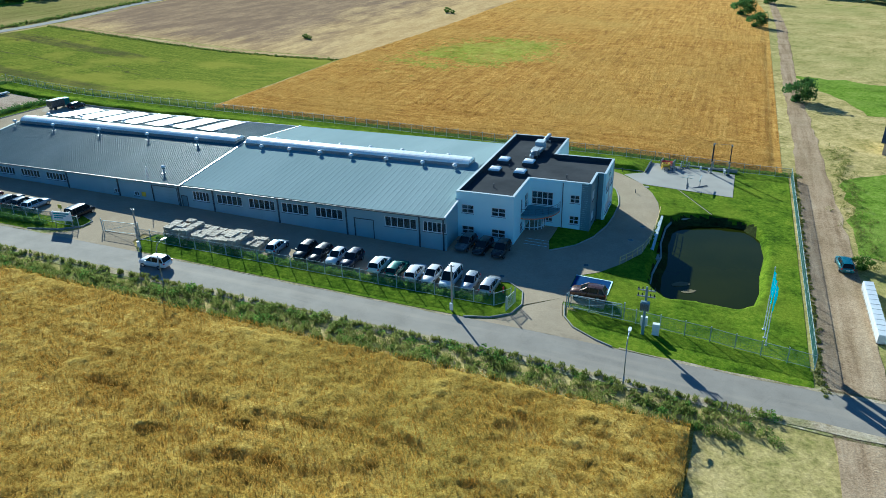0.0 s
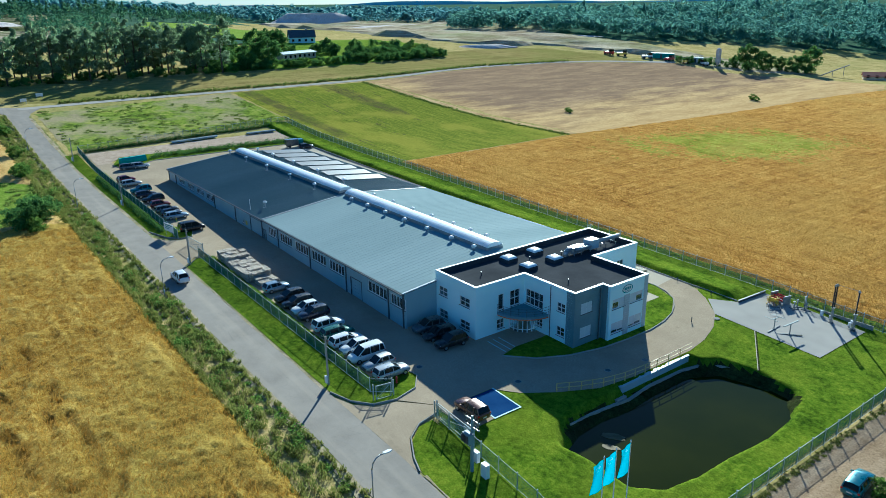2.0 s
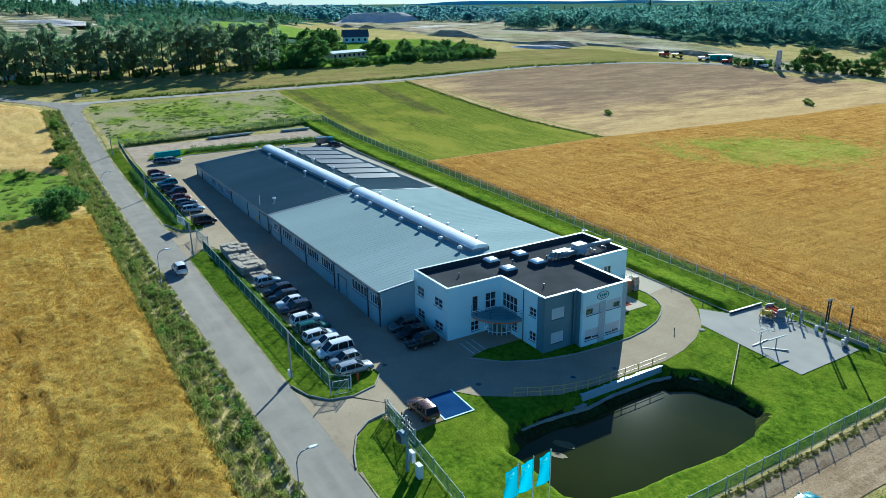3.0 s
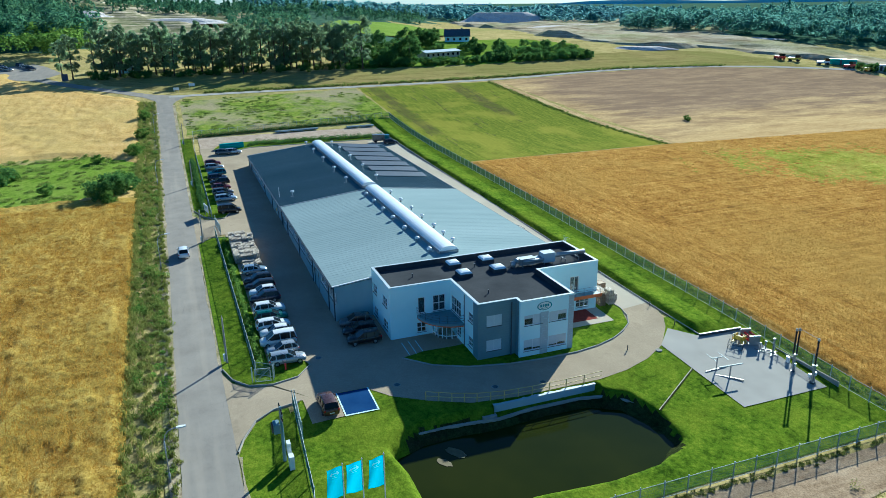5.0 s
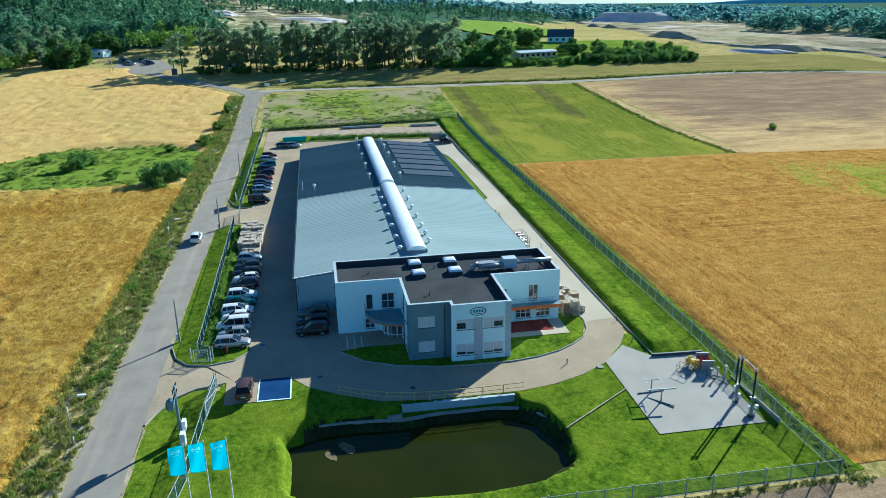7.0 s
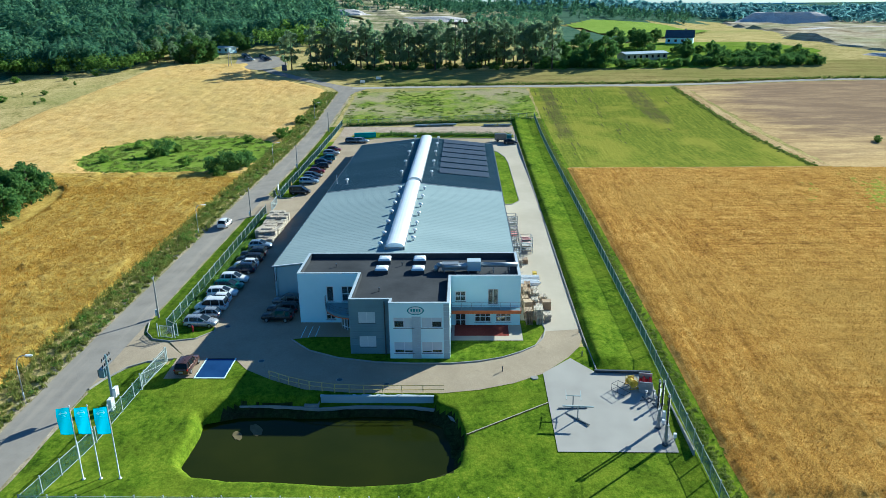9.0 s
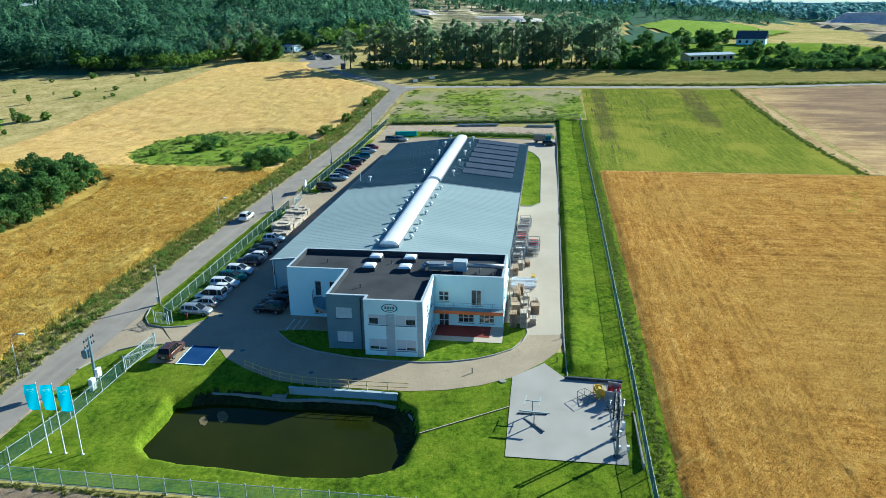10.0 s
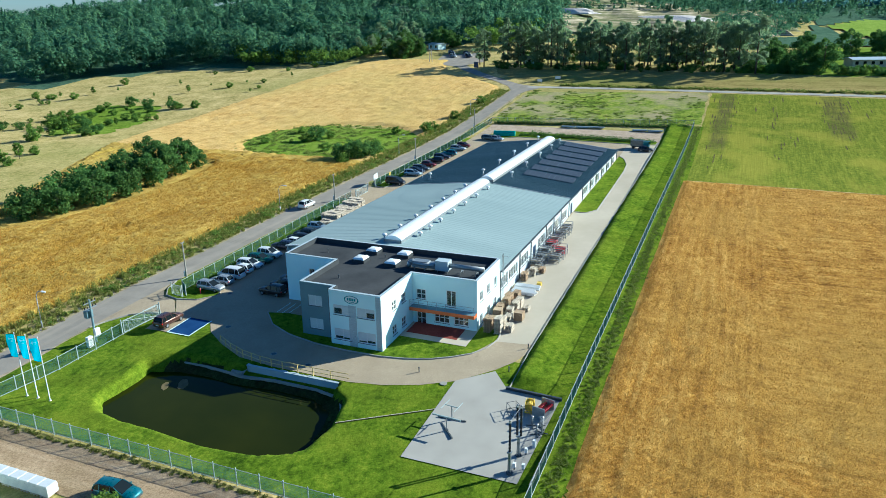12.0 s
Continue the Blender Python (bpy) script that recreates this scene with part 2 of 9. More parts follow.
M_BRIGHT = land("young_crop", [(0.25, (0.15, 0.23, 0.03)), (0.5, (0.23, 0.31, 0.05)), (0.8, (0.30, 0.37, 0.08))], (0.21, 0.28, 0.04), 0.02, grain=0.8)
M_SAND = land("quarry_sand", [(0.25, (0.22, 0.17, 0.105)), (0.5, (0.42, 0.35, 0.235)), (0.8, (0.62, 0.54, 0.40))], (0.22, 0.25, 0.08), 0.016, streak=(0.012, 0.06, 1), streak_amount=0.6, grain=0.3, sheen=0.1)
M_SAND_OLD = land("overgrown_quarry", [(0.3, (0.11, 0.13, 0.06)), (0.5, (0.26, 0.235, 0.14)), (0.72, (0.54, 0.46, 0.33))], (0.14, 0.18, 0.06), 0.02, streak=(0.05, 0.012, 1), streak_amount=0.65, grain=0.3)
M_SPOIL = land("pale_spoil", [(0.25, (0.52, 0.46, 0.42)), (0.5, (0.66, 0.60, 0.55)), (0.8, (0.76, 0.70, 0.65))], (0.56, 0.50, 0.46), 0.03, grain=0.3)
M_DIRT = land("dirt_track", [(0.25, (0.24, 0.165, 0.095)), (0.5, (0.39, 0.285, 0.175)), (0.8, (0.50, 0.385, 0.25))], (0.27, 0.20, 0.11), 0.12, streak=(0.9, 0.05, 1), streak_amount=0.45, grain=1.8)
M_GRAVEL = land("gravel_yard", [(0.25, (0.30, 0.23, 0.16)), (0.5, (0.46, 0.36, 0.27)), (0.8, (0.58, 0.48, 0.37))], (0.42, 0.34, 0.25), 0.06, grain=3.5, bump=0.4, dist=0.05)


def asphalt_of(name, low, mid, high, stain):
    m, t, b = nodes_of(name)
    where = t.nodes.new("ShaderNodeTexCoord").outputs["Object"]
    fine = noise_of(t, where, 9.0, 6.0, 0.7)
    broad = noise_of(t, where, 0.35, 4.0, 0.6)
    lanes = noise_of(t, where, 1.0, 3.0, 0.5, stretch=(0.03, 0.7, 1))
    col = ramp_of(t, mixed(t, 0.6, fine, broad), [(0.25, low), (0.5, mid), (0.8, high)])
    col = mixed(t, scaled(t, lanes, 0.5, 0.75, 0.0, 0.5), col, stain)
    cracks = add(t, "ShaderNodeTexVoronoi", Scale=0.45)
    cracks.feature = "DISTANCE_TO_EDGE"
    t.links.new(where, cracks.inputs["Vector"])
    col = mixed(t, scaled(t, cracks.outputs["Distance"], 0.0, 0.008, 0.16, 0.0), col, (0.06, 0.058, 0.055))
    t.links.new(col, b.inputs["Base Color"])
    b.inputs["Roughness"].default_value = 0.82
    b.inputs["Specular IOR Level"].default_value = 0.1
    bumped(t, b, fine, 0.3, 0.01)
    return m


M_DRY_VERGE = land("sandy_verge", [(0.25, (0.14, 0.17, 0.03)), (0.5, (0.30, 0.27, 0.11)), (0.8, (0.52, 0.45, 0.30))], (0.15, 0.21, 0.03), 0.08, grain=1.5)
M_BRIGHT_THIN = land("green_in_grain", [(0.25, (0.17, 0.185, 0.014)), (0.5, (0.29, 0.295, 0.028)), (0.8, (0.47, 0.41, 0.08))], (0.42, 0.31, 0.07), 0.06, grain=1.4, sheen=0.3)
M_ROAD = asphalt_of("worn_asphalt", (0.205, 0.183, 0.155), (0.285, 0.255, 0.217), (0.36, 0.322, 0.27), (0.40, 0.345, 0.275))
M_SHOULDER = land("sandy_shoulder", [(0.25, (0.24, 0.19, 0.11)), (0.5, (0.42, 0.345, 0.23)), (0.8, (0.54, 0.46, 0.33))], (0.22, 0.22, 0.06), 0.25, grain=2.0)


def pavers_of(name, low, high, joint, scale):
    m, t, b = nodes_of(name)
    where = t.nodes.new("ShaderNodeTexCoord").outputs["Object"]
    br = add(t, "ShaderNodeTexBrick", Scale=scale)
    br.inputs["Color1"].default_value, br.inputs["Color2"].default_value = (*low, 1), (*high, 1)
    br.inputs["Mortar"].default_value = (*joint, 1)
    br.inputs["Mortar Size"].default_value = 0.02
    t.links.new(where, br.inputs["Vector"])
    broad = noise_of(t, where, 0.16, 5.0, 0.65)
    spots = noise_of(t, where, 0.8, 4.0, 0.6)
    col = mixed(t, scaled(t, broad, 0.4, 0.7, 0.0, 0.6), br.outputs["Color"], tuple(0.72 * c for c in low))
    col = mixed(t, scaled(t, spots, 0.62, 0.72, 0.0, 0.3), col, tuple(0.5 * c for c in low))
    t.links.new(col, b.inputs["Base Color"])
    b.inputs["Roughness"].default_value = 0.85
    b.inputs["Specular IOR Level"].default_value = 0.2
    bumped(t, b, spots, 0.15, 0.02)
    return m


M_PAVE = pavers_of("concrete_pavers", (0.40, 0.325, 0.225), (0.46, 0.378, 0.265), (0.335, 0.27, 0.185), 2.4)
M_DRIVE = plain("pale_drive_concrete", (0.45, 0.395, 0.305), (0.545, 0.485, 0.385), 0.12, 0.92, fine=1.1, bump=0.1)
M_PAD = plain("smooth_concrete", (0.37, 0.345, 0.305), (0.46, 0.43, 0.38), 0.35, 0.93, fine=1.4, bump=0.1)
M_KERB = plain("kerb_concrete", (0.30, 0.285, 0.255), (0.41, 0.39, 0.35), 0.5, 0.8, fine=9.0, bump=0.2, vary=0.08)
M_RED_PAVE = pavers_of("red_pavers", (0.22, 0.055, 0.045), (0.28, 0.08, 0.06), (0.15, 0.06, 0.05), 3.0)
M_BLUE_PAVE = plain("blue_painted_paving", (0.02, 0.05, 0.15), (0.032, 0.075, 0.20), 0.5, 0.6, fine=6.0)
M_WHITE = plain("cool_white_render", (0.70, 0.87, 0.90), (0.77, 0.92, 0.94), 0.4, 0.75, fine=8.0, bump=0.08)
M_GREY_PANEL = plain("grey_facade_panel", (0.155, 0.23, 0.265), (0.20, 0.285, 0.325), 0.4, 0.5, fine=7.0)
M_HALL_WALL = plain("hall_wall_panel", (0.32, 0.41, 0.44), (0.40, 0.49, 0.52), 0.3, 0.5, fine=7.0, stretch=(1, 1, 0.25))
M_WHITE_PANEL = plain("white_wall_panel", (0.53, 0.59, 0.62), (0.62, 0.68, 0.71), 0.3, 0.5, fine=7.0)
M_LIGHT_PANEL = plain("light_grey_panel", (0.40, 0.46, 0.50), (0.48, 0.54, 0.58), 0.4, 0.5, fine=7.0)
M_BLUE_DOOR = plain("navy_door", (0.02, 0.035, 0.08), (0.03, 0.05, 0.11), 1.0, 0.4)
M_TRIM = plain("dark_trim", (0.05, 0.06, 0.07), (0.08, 0.09, 0.10), 0.8, 0.45)
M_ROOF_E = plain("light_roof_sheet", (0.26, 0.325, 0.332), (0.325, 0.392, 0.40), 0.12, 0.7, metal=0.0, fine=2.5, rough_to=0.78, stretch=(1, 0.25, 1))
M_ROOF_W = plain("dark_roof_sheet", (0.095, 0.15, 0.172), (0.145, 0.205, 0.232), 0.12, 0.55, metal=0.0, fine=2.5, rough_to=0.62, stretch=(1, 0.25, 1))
for sheet_mat in (M_ROOF_E, M_ROOF_W):
    sheet_mat.node_tree.nodes["Principled BSDF"].inputs["Specular IOR Level"].default_value = 0.14
M_FELT = plain("roof_felt", (0.050, 0.053, 0.058), (0.085, 0.088, 0.094), 0.22, 0.85, fine=4.0, bump=0.2)
for m in (M_ROOF_E, M_PAVE, M_RED_PAVE, M_BLUE_PAVE, M_PAD, M_DRIVE, M_KERB, M_FELT, M_WHITE):
    m.node_tree.nodes["Principled BSDF"].inputs["Specular IOR Level"].default_value = 0.0
M_ROOF_W.node_tree.nodes["Principled BSDF"].inputs["Specular IOR Level"].default_value = 0.03
M_SKYLIGHT = plain("opal_skylight", (0.80, 0.84, 0.86), (0.90, 0.92, 0.93), 0.4, 0.3, fine=3.0)
M_STEEL = plain("galvanised_steel", (0.27, 0.29, 0.31), (0.38, 0.40, 0.42), 1.5, 0.5, metal=0.6, fine=14.0)
M_PVC = plain("white_window_frame", (0.74, 0.75, 0.76), (0.80, 0.80, 0.80), 2.0, 0.35)
M_GLASS = glass_of("window_glass", (0.50, 0.58, 0.60))
M_CARGLASS = glass_of("car_glass", (0.012, 0.016, 0.018), dark=True)
M_PANEL = plain("solar_glass", (0.04, 0.048, 0.062), (0.06, 0.07, 0.085), 0.5, 0.44, metal=0.0, fine=3.0)
M_BLIND = plain("pale_shutter", (0.56, 0.60, 0.62), (0.66, 0.69, 0.70), 1.0, 0.6)
M_DARKSTEEL = plain("dark_glazed_ceramic", (0.035, 0.036, 0.04), (0.075, 0.07, 0.068), 1.5, 0.35, fine=9.0)
M_DARK_IN = plain("interior_grey", (0.10, 0.10, 0.10), (0.16, 0.155, 0.15), 0.5, 0.8)
M_ORANGE = plain("orange_edge", (0.55, 0.13, 0.03), (0.64, 0.18, 0.05), 1.5, 0.5)
M_FENCE = plain("green_fence_wire", (0.03, 0.10, 0.08), (0.05, 0.14, 0.115), 1.0, 0.7)
M_POST = plain("fence_post_grey", (0.32, 0.38, 0.38), (0.42, 0.47, 0.47), 1.5, 0.65)
M_RUBBER = plain("tyre_rubber", (0.012, 0.012, 0.013), (0.03, 0.03, 0.03), 3.0, 0.8)
M_RIM = plain("alloy_rim", (0.38, 0.39, 0.41), (0.55, 0.56, 0.58), 3.0, 0.3, metal=0.8)
M_LAMPGLASS = plain("headlamp_glass", (0.62, 0.65, 0.68), (0.78, 0.80, 0.82), 4.0, 0.12)
M_TAIL = plain("red_lamp", (0.35, 0.01, 0.01), (0.5, 0.02, 0.015), 4.0, 0.2)
M_WOOD = plain("weathered_wood", (0.42, 0.36, 0.28), (0.58, 0.51, 0.41), 2.0, 0.8, fine=18.0, bump=0.2, vary=0.22)
M_NEWWOOD = plain("fresh_wood", (0.29, 0.20, 0.115), (0.41, 0.30, 0.19), 2.0, 0.75, fine=18.0, bump=0.2, vary=0.2)
M_BARK = plain("bark", (0.05, 0.04, 0.03), (0.12, 0.10, 0.075), 2.5, 0.9, fine=12.0, bump=0.6, dist=0.03)
M_YELLOW = plain("yellow_paint", (0.62, 0.44, 0.03), (0.72, 0.52, 0.06), 2.0, 0.4)
M_RED = plain("red_paint", (0.42, 0.02, 0.03), (0.55, 0.04, 0.05), 2.0, 0.4)
M_BLACK = plain("black_porcelain", (0.012, 0.012, 0.014), (0.03, 0.03, 0.033), 2.0, 0.25)
M_TEAL = leafy("turquoise_cloth", (0.0, 0.50, 0.72), (0.01, 0.58, 0.80), through=0.5)
M_PRINT = leafy("pale_print", (0.22, 0.62, 0.78), (0.28, 0.68, 0.82), through=0.5)
M_LOGO = plain("teal_sign", (0.01, 0.20, 0.24), (0.02, 0.27, 0.31), 2.0, 0.4)
M_RAIL = plain("yellow_rail", (0.55, 0.41, 0.13), (0.66, 0.51, 0.19), 2.0, 0.5)
M_TARP = plain("green_tarpaulin", (0.02, 0.26, 0.22), (0.05, 0.36, 0.31), 1.0, 0.55)
M_TILE = plain("slate_roof_tile", (0.05, 0.058, 0.07), (0.085, 0.095, 0.11), 1.0, 0.6, fine=6.0)
M_REDTILE = plain("red_roof_tile", (0.30, 0.07, 0.04), (0.40, 0.11, 0.06), 0.5, 0.7)
M_CREAM = plain("cream_render", (0.52, 0.42, 0.30), (0.62, 0.52, 0.39), 0.5, 0.8)
M_FILM = plain("wrapped_bags", (0.55, 0.57, 0.60), (0.72, 0.73, 0.75), 1.5, 0.3, fine=5.0, bump=0.3, dist=0.05)
M_ALGAE = plain("floating_weed", (0.10, 0.08, 0.03), (0.18, 0.14, 0.06), 1.5, 0.8)
M_FAR = plain("hazed_far_hill", (0.32, 0.53, 0.64), (0.37, 0.58, 0.69), 0.002, 0.95, fine=0.02)


def water_of():
    m, t, b = nodes_of("pond_water")
    where = t.nodes.new("ShaderNodeTexCoord").outputs["Object"]
    silt = noise_of(t, where, 0.12, 3.0)
    t.links.new(mixed(t, scaled(t, silt, 0.3, 0.7), (0.013, 0.018, 0.0015), (0.022, 0.026, 0.002)), b.inputs["Base Color"])
    b.inputs["Roughness"].default_value = 0.06
    b.inputs["IOR"].default_value = 1.33
    b.inputs["Specular IOR Level"].default_value = 0.13
    bumped(t, b, noise_of(t, where, 1.6, 2.0), 0.03, 0.03)
    return m


M_WATER = water_of()
M_LEAF = leafy("broad_leaves", (0.085, 0.16, 0.028), (0.28, 0.40, 0.075), through=0.5)
M_LEAF_DARK = leafy("dark_leaves", (0.072, 0.150, 0.042), (0.19, 0.30, 0.072), through=0.52)
# Tree row: paler than the leaves are, haze being put into the colour.
M_LEAF_WOOD = leafy("hazed_row_leaves", (0.20, 0.29, 0.165), (0.35, 0.445, 0.235), through=0.66)
# Hillside leaves: some of the haze is put into this bluish green.
M_LEAF_HILL = leafy("hazed_hill_leaves", (0.070, 0.155, 0.095), (0.175, 0.285, 0.130), through=0.55, broken=0.8)
M_LEAF_WEED = leafy("weed_leaves", (0.13, 0.18, 0.034), (0.36, 0.41, 0.095), through=0.5)
# Far and ridge woods: distance haze is put into the pale bluish leaf colour.
M_LEAF_FAR = leafy("hazed_far_leaves", (0.135, 0.265, 0.235), (0.205, 0.35, 0.255), through=0.66, broken=0.6)
M_LEAF_RIDGE = leafy("hazed_ridge_leaves", (0.185, 0.335, 0.35), (0.225, 0.38, 0.385), through=0.66, broken=0.3)
M_STALK = leafy("wheat_stalks", (0.42, 0.22, 0.036), (0.70, 0.46, 0.11), through=0.3)
M_EAR = leafy("brown_wheat_ears", (0.34, 0.185, 0.022), (0.62, 0.405, 0.075), through=0.3)
M_DRY = leafy("dry_grass", (0.17, 0.21, 0.038), (0.40, 0.38, 0.11), through=0.4)

# ---------------------------------------------------------------- mesh tools
class Mesh:
    """Collects faces, then makes one mesh object of them."""

    def __init__(self):
        self.v, self.f, self.m = [], [], []

    def face(self, points, mat=0):
        k = len(self.v)
        self.v += [tuple(p) for p in points]
        self.f.append(tuple(range(k, k + len(points))))
        self.m.append(mat)

    def box(self, x0, x1, y0, y1, z0, z1, mat=0):
        k = len(self.v)
        self.v += [(x0, y0, z0), (x1, y0, z0), (x1, y1, z0), (x0, y1, z0), (x0, y0, z1), (x1, y0, z1), (x1, y1, z1), (x0, y1, z1)]
        for f in ((0, 3, 2, 1), (4, 5, 6, 7), (0, 1, 5, 4), (1, 2, 6, 5), (2, 3, 7, 6), (3, 0, 4, 7)):
            self.f.append(tuple(k + i for i in f))
            self.m.append(mat)

    def prism(self, outline, z0, z1, mat=0):
        n, k = len(outline), len(self.v)
        self.v += [(x, y, z0) for x, y in outline] + [(x, y, z1) for x, y in outline]
        self.f += [tuple(range(k + n - 1, k - 1, -1)), tuple(range(k + n, k + 2 * n))]
        self.f += [(k + i, k + (i + 1) % n, k + n + (i + 1) % n, k + n + i) for i in range(n)]
        self.m += [mat] * (n + 2)

    def rod(self, a, b, r0, r1=None, n=8, mat=0):
        r1 = r0 if r1 is None else r1
        a, b = Vector(a), Vector(b)
        way = (b - a).normalized()
        side = way.orthogonal().normalized()
        up = way.cross(side)
        k = len(self.v)
        for c, r in ((a, r0), (b, r1)):
            self.v += [tuple(c + (side * math.cos(2 * math.pi * i / n) + up * math.sin(2 * math.pi * i / n)) * r) for i in range(n)]
        self.f += [(k + i, k + (i + 1) % n, k + n + (i + 1) % n, k + n + i) for i in range(n)]
        self.f += [tuple(range(k + n - 1, k - 1, -1)), tuple(range(k + n, k + 2 * n))]
        self.m += [mat] * (n + 2)

    def lathe(self, x, y, rings, n=12, mat=0):
        k = len(self.v)
        for r, z in rings:
            self.v += [(x + r * math.cos(2 * math.pi * i / n), y + r * math.sin(2 * math.pi * i / n), z) for i in range(n)]
        for j in range(len(rings) - 1):
            for i in range(n):
                self.f.append((k + j * n + i, k + j * n + (i + 1) % n, k + (j + 1) * n + (i + 1) % n, k + (j + 1) * n + i))
                self.m.append(mat)
        self.f += [tuple(range(k + n - 1, k - 1, -1)), tuple(range(k + (len(rings) - 1) * n, k + len(rings) * n))]
        self.m += [mat, mat]

    def tube(self, points, r, n=6, mat=0):
        """One bent tube through the points."""
        k, count = len(self.v), len(points)
        for i, p in enumerate(points):
            way = (Vector(points[min(i + 1, count - 1)]) - Vector(points[max(i - 1, 0)])).normalized()
            side = way.cross(Vector((0, 0, 1))).normalized()
            up = side.cross(way)
            self.v += [tuple(Vector(p) + (side * math.cos(2 * math.pi * q / n) + up * math.sin(2 * math.pi * q / n)) * r) for q in range(n)]
        for i in range(count - 1):
            for q in range(n):
                a, b = k + i * n + q, k + i * n + (q + 1) % n
                self.f.append((a, b, b + n, a + n))
                self.m.append(mat)

    def weld(self):
        """Joins corners that lie on one another."""
        seen, to, v = {}, [], []
        for p in self.v:
            key = tuple(round(c, 4) for c in p)
            if key not in seen:
                seen[key] = len(v)
                v.append(p)
            to.append(seen[key])
        self.v, self.f = v, [tuple(to[i] for i in f) for f in self.f]

    def data(self, name, mats, smooth=False):
        me = bpy.data.meshes.new(name)
        me.from_pydata(self.v, [], self.f)
        for m in mats:
            me.materials.append(m)
        if len(mats) > 1:
            me.polygons.foreach_set("material_index", self.m)
        if smooth:
            me.polygons.foreach_set("use_smooth", [True] * len(self.f))
        me.update()
        return me

    def ob(self, name, mats, parent=None, smooth=False, label=""):
        mats = mats if isinstance(mats, (list, tuple)) else [mats]
        o = new(name, self.data(name, mats, smooth))
        o.parent = parent
        return tagged(o, label) if label else o


def thing(name, label, category, at=(0, 0, 0), turn=0.0, group="", kind=""):
    e = new(name)
    e.matrix_basis = pose(*at, 0, 0, turn)
    return tagged(e, label, category, group, kind)


def box_part(name, mat, parent, *size, label=""):
    b = Mesh()
    b.box(*size)
    return b.ob(name, mat, parent, label=label)


def share(name, data, parent, at=(0, 0, 0), turn=0.0):
    o = new(name, data)
    o.parent = parent
    o.matrix_basis = pose(*at, 0, 0, turn)
    return o


# ---------------------------------------------------------------- lie of the land
PROFILE = [(-4500, 24), (-900, 16), (-600, 15), (-300, 19), (-225, 19.3), (-165, 14.6), (-110, 10.3), (-60, 5.3), (-45, 4.1), (-25, 3.3), (25, 2.2), (65, 1.0), (82, 0.6), (90, 0.15), (100, -0.4), (130, -1.0), (200, -1.5), (600, -2), (4500, -2)]
PX, PZ = [a for a, _ in PROFILE], [b for _, b in PROFILE]


def level(x):
    """The ground's height, in steps of 5 m along x, so that all sheets lie parallel."""
    a = math.floor(x / 5.0) * 5.0
    za, zb = np.interp(a, PX, PZ), np.interp(a + 5.0, PX, PZ)
    return float(za + (zb - za) * (x - a) / 5.0)


# hills round the plain: bearing, where they begin, where they end, how high
RISE = [(-180, 250, 760, 24), (-168, 230, 640, 40), (-150, 225, 560, 46), (-141, 225, 540, 32), (-131, 230, 520, 15), (-116, 240, 540, 9), (-110, 240, 560, 9), (-90, 330, 800, 10), (0, 500, 1200, 10), (40, 420, 1300, 14), (62, 390, 800, 8), (95, 400, 800, 7), (118, 360, 760, 6), (130, 380, 800, 4), (140, 420, 900, 3), (155, 700, 1300, 6), (163, 280, 800, 10), (171, 250, 760, 18), (180, 250, 760, 24)]


def hill(x, y):
    r, a = math.hypot(x - 20, y - 100), math.degrees(math.atan2(y - 100, x - 20))
    begin, end, high = (float(np.interp(a, [q[0] for q in RISE], [q[k] for q in RISE])) for k in (1, 2, 3))
    s = min(max((r - begin) / (end - begin), 0), 1)
    s = s * s * (3 - 2 * s)
    return s * high * (1 + 0.35 * noise.noise((x * 0.006, y * 0.006, 3.0)))


def ground_at(x, y):
    return level(x) + hill(x, y)


def clip_strip(outline, x0, x1):
    """The piece of a flat outline between two x."""
    for keep, edge in ((1, x0), (-1, x1)):
        cut = []
        for i, (x, y) in enumerate(outline):
            px, py = outline[i - 1]
            inside, before = keep * (x - edge) >= 0, keep * (px - edge) >= 0
            if inside != before:
                s = (edge - px) / (x - px)
                cut.append((edge, py + s * (y - py)))
            if inside:
                cut.append((x, y))
        outline = cut
        if len(outline) < 3:
            return []
    return outline


def ragged(outline, step=3.0, amount=0.4):
    """Breaks long edges up and lets them wander a little."""
    made = []
    for i, (x, y) in enumerate(outline):
        qx, qy = outline[(i + 1) % len(outline)]
        d = math.hypot(qx - x, qy - y)
        n = max(1, int(d / step))
        for k in range(n):
            s = k / n
            a, b = x + (qx - x) * s, y + (qy - y) * s
            w = amount * noise.noise((a * 0.35, b * 0.35, 7.0)) + 0.5 * amount * noise.noise((a * 1.3, b * 1.3, 2.0))
            made.append((a - (qy - y) / d * w, b + (qx - x) / d * w))
    return made


def sheet(name, outlines, mat, lift, label, category, edge=0.0, kind="structure"):
    """Flat outlines laid on the land, a little above it."""
    m = Mesh()
    for outline in outlines:
        if edge:
            outline = ragged(outline, 2.0 if edge < 0.3 else 3.0, edge)
        xs = [p[0] for p in outline]
        k = math.floor(min(xs) / 5.0)
        while k * 5.0 < max(xs):
            piece = clip_strip(outline, k * 5.0, k * 5.0 + 5.0)
            if piece:
                m.face([(x, y, level(x) + lift) for x, y in piece])
            k += 1
    o = m.ob(name, mat)
    return tagged(o, label, category, kind=kind)


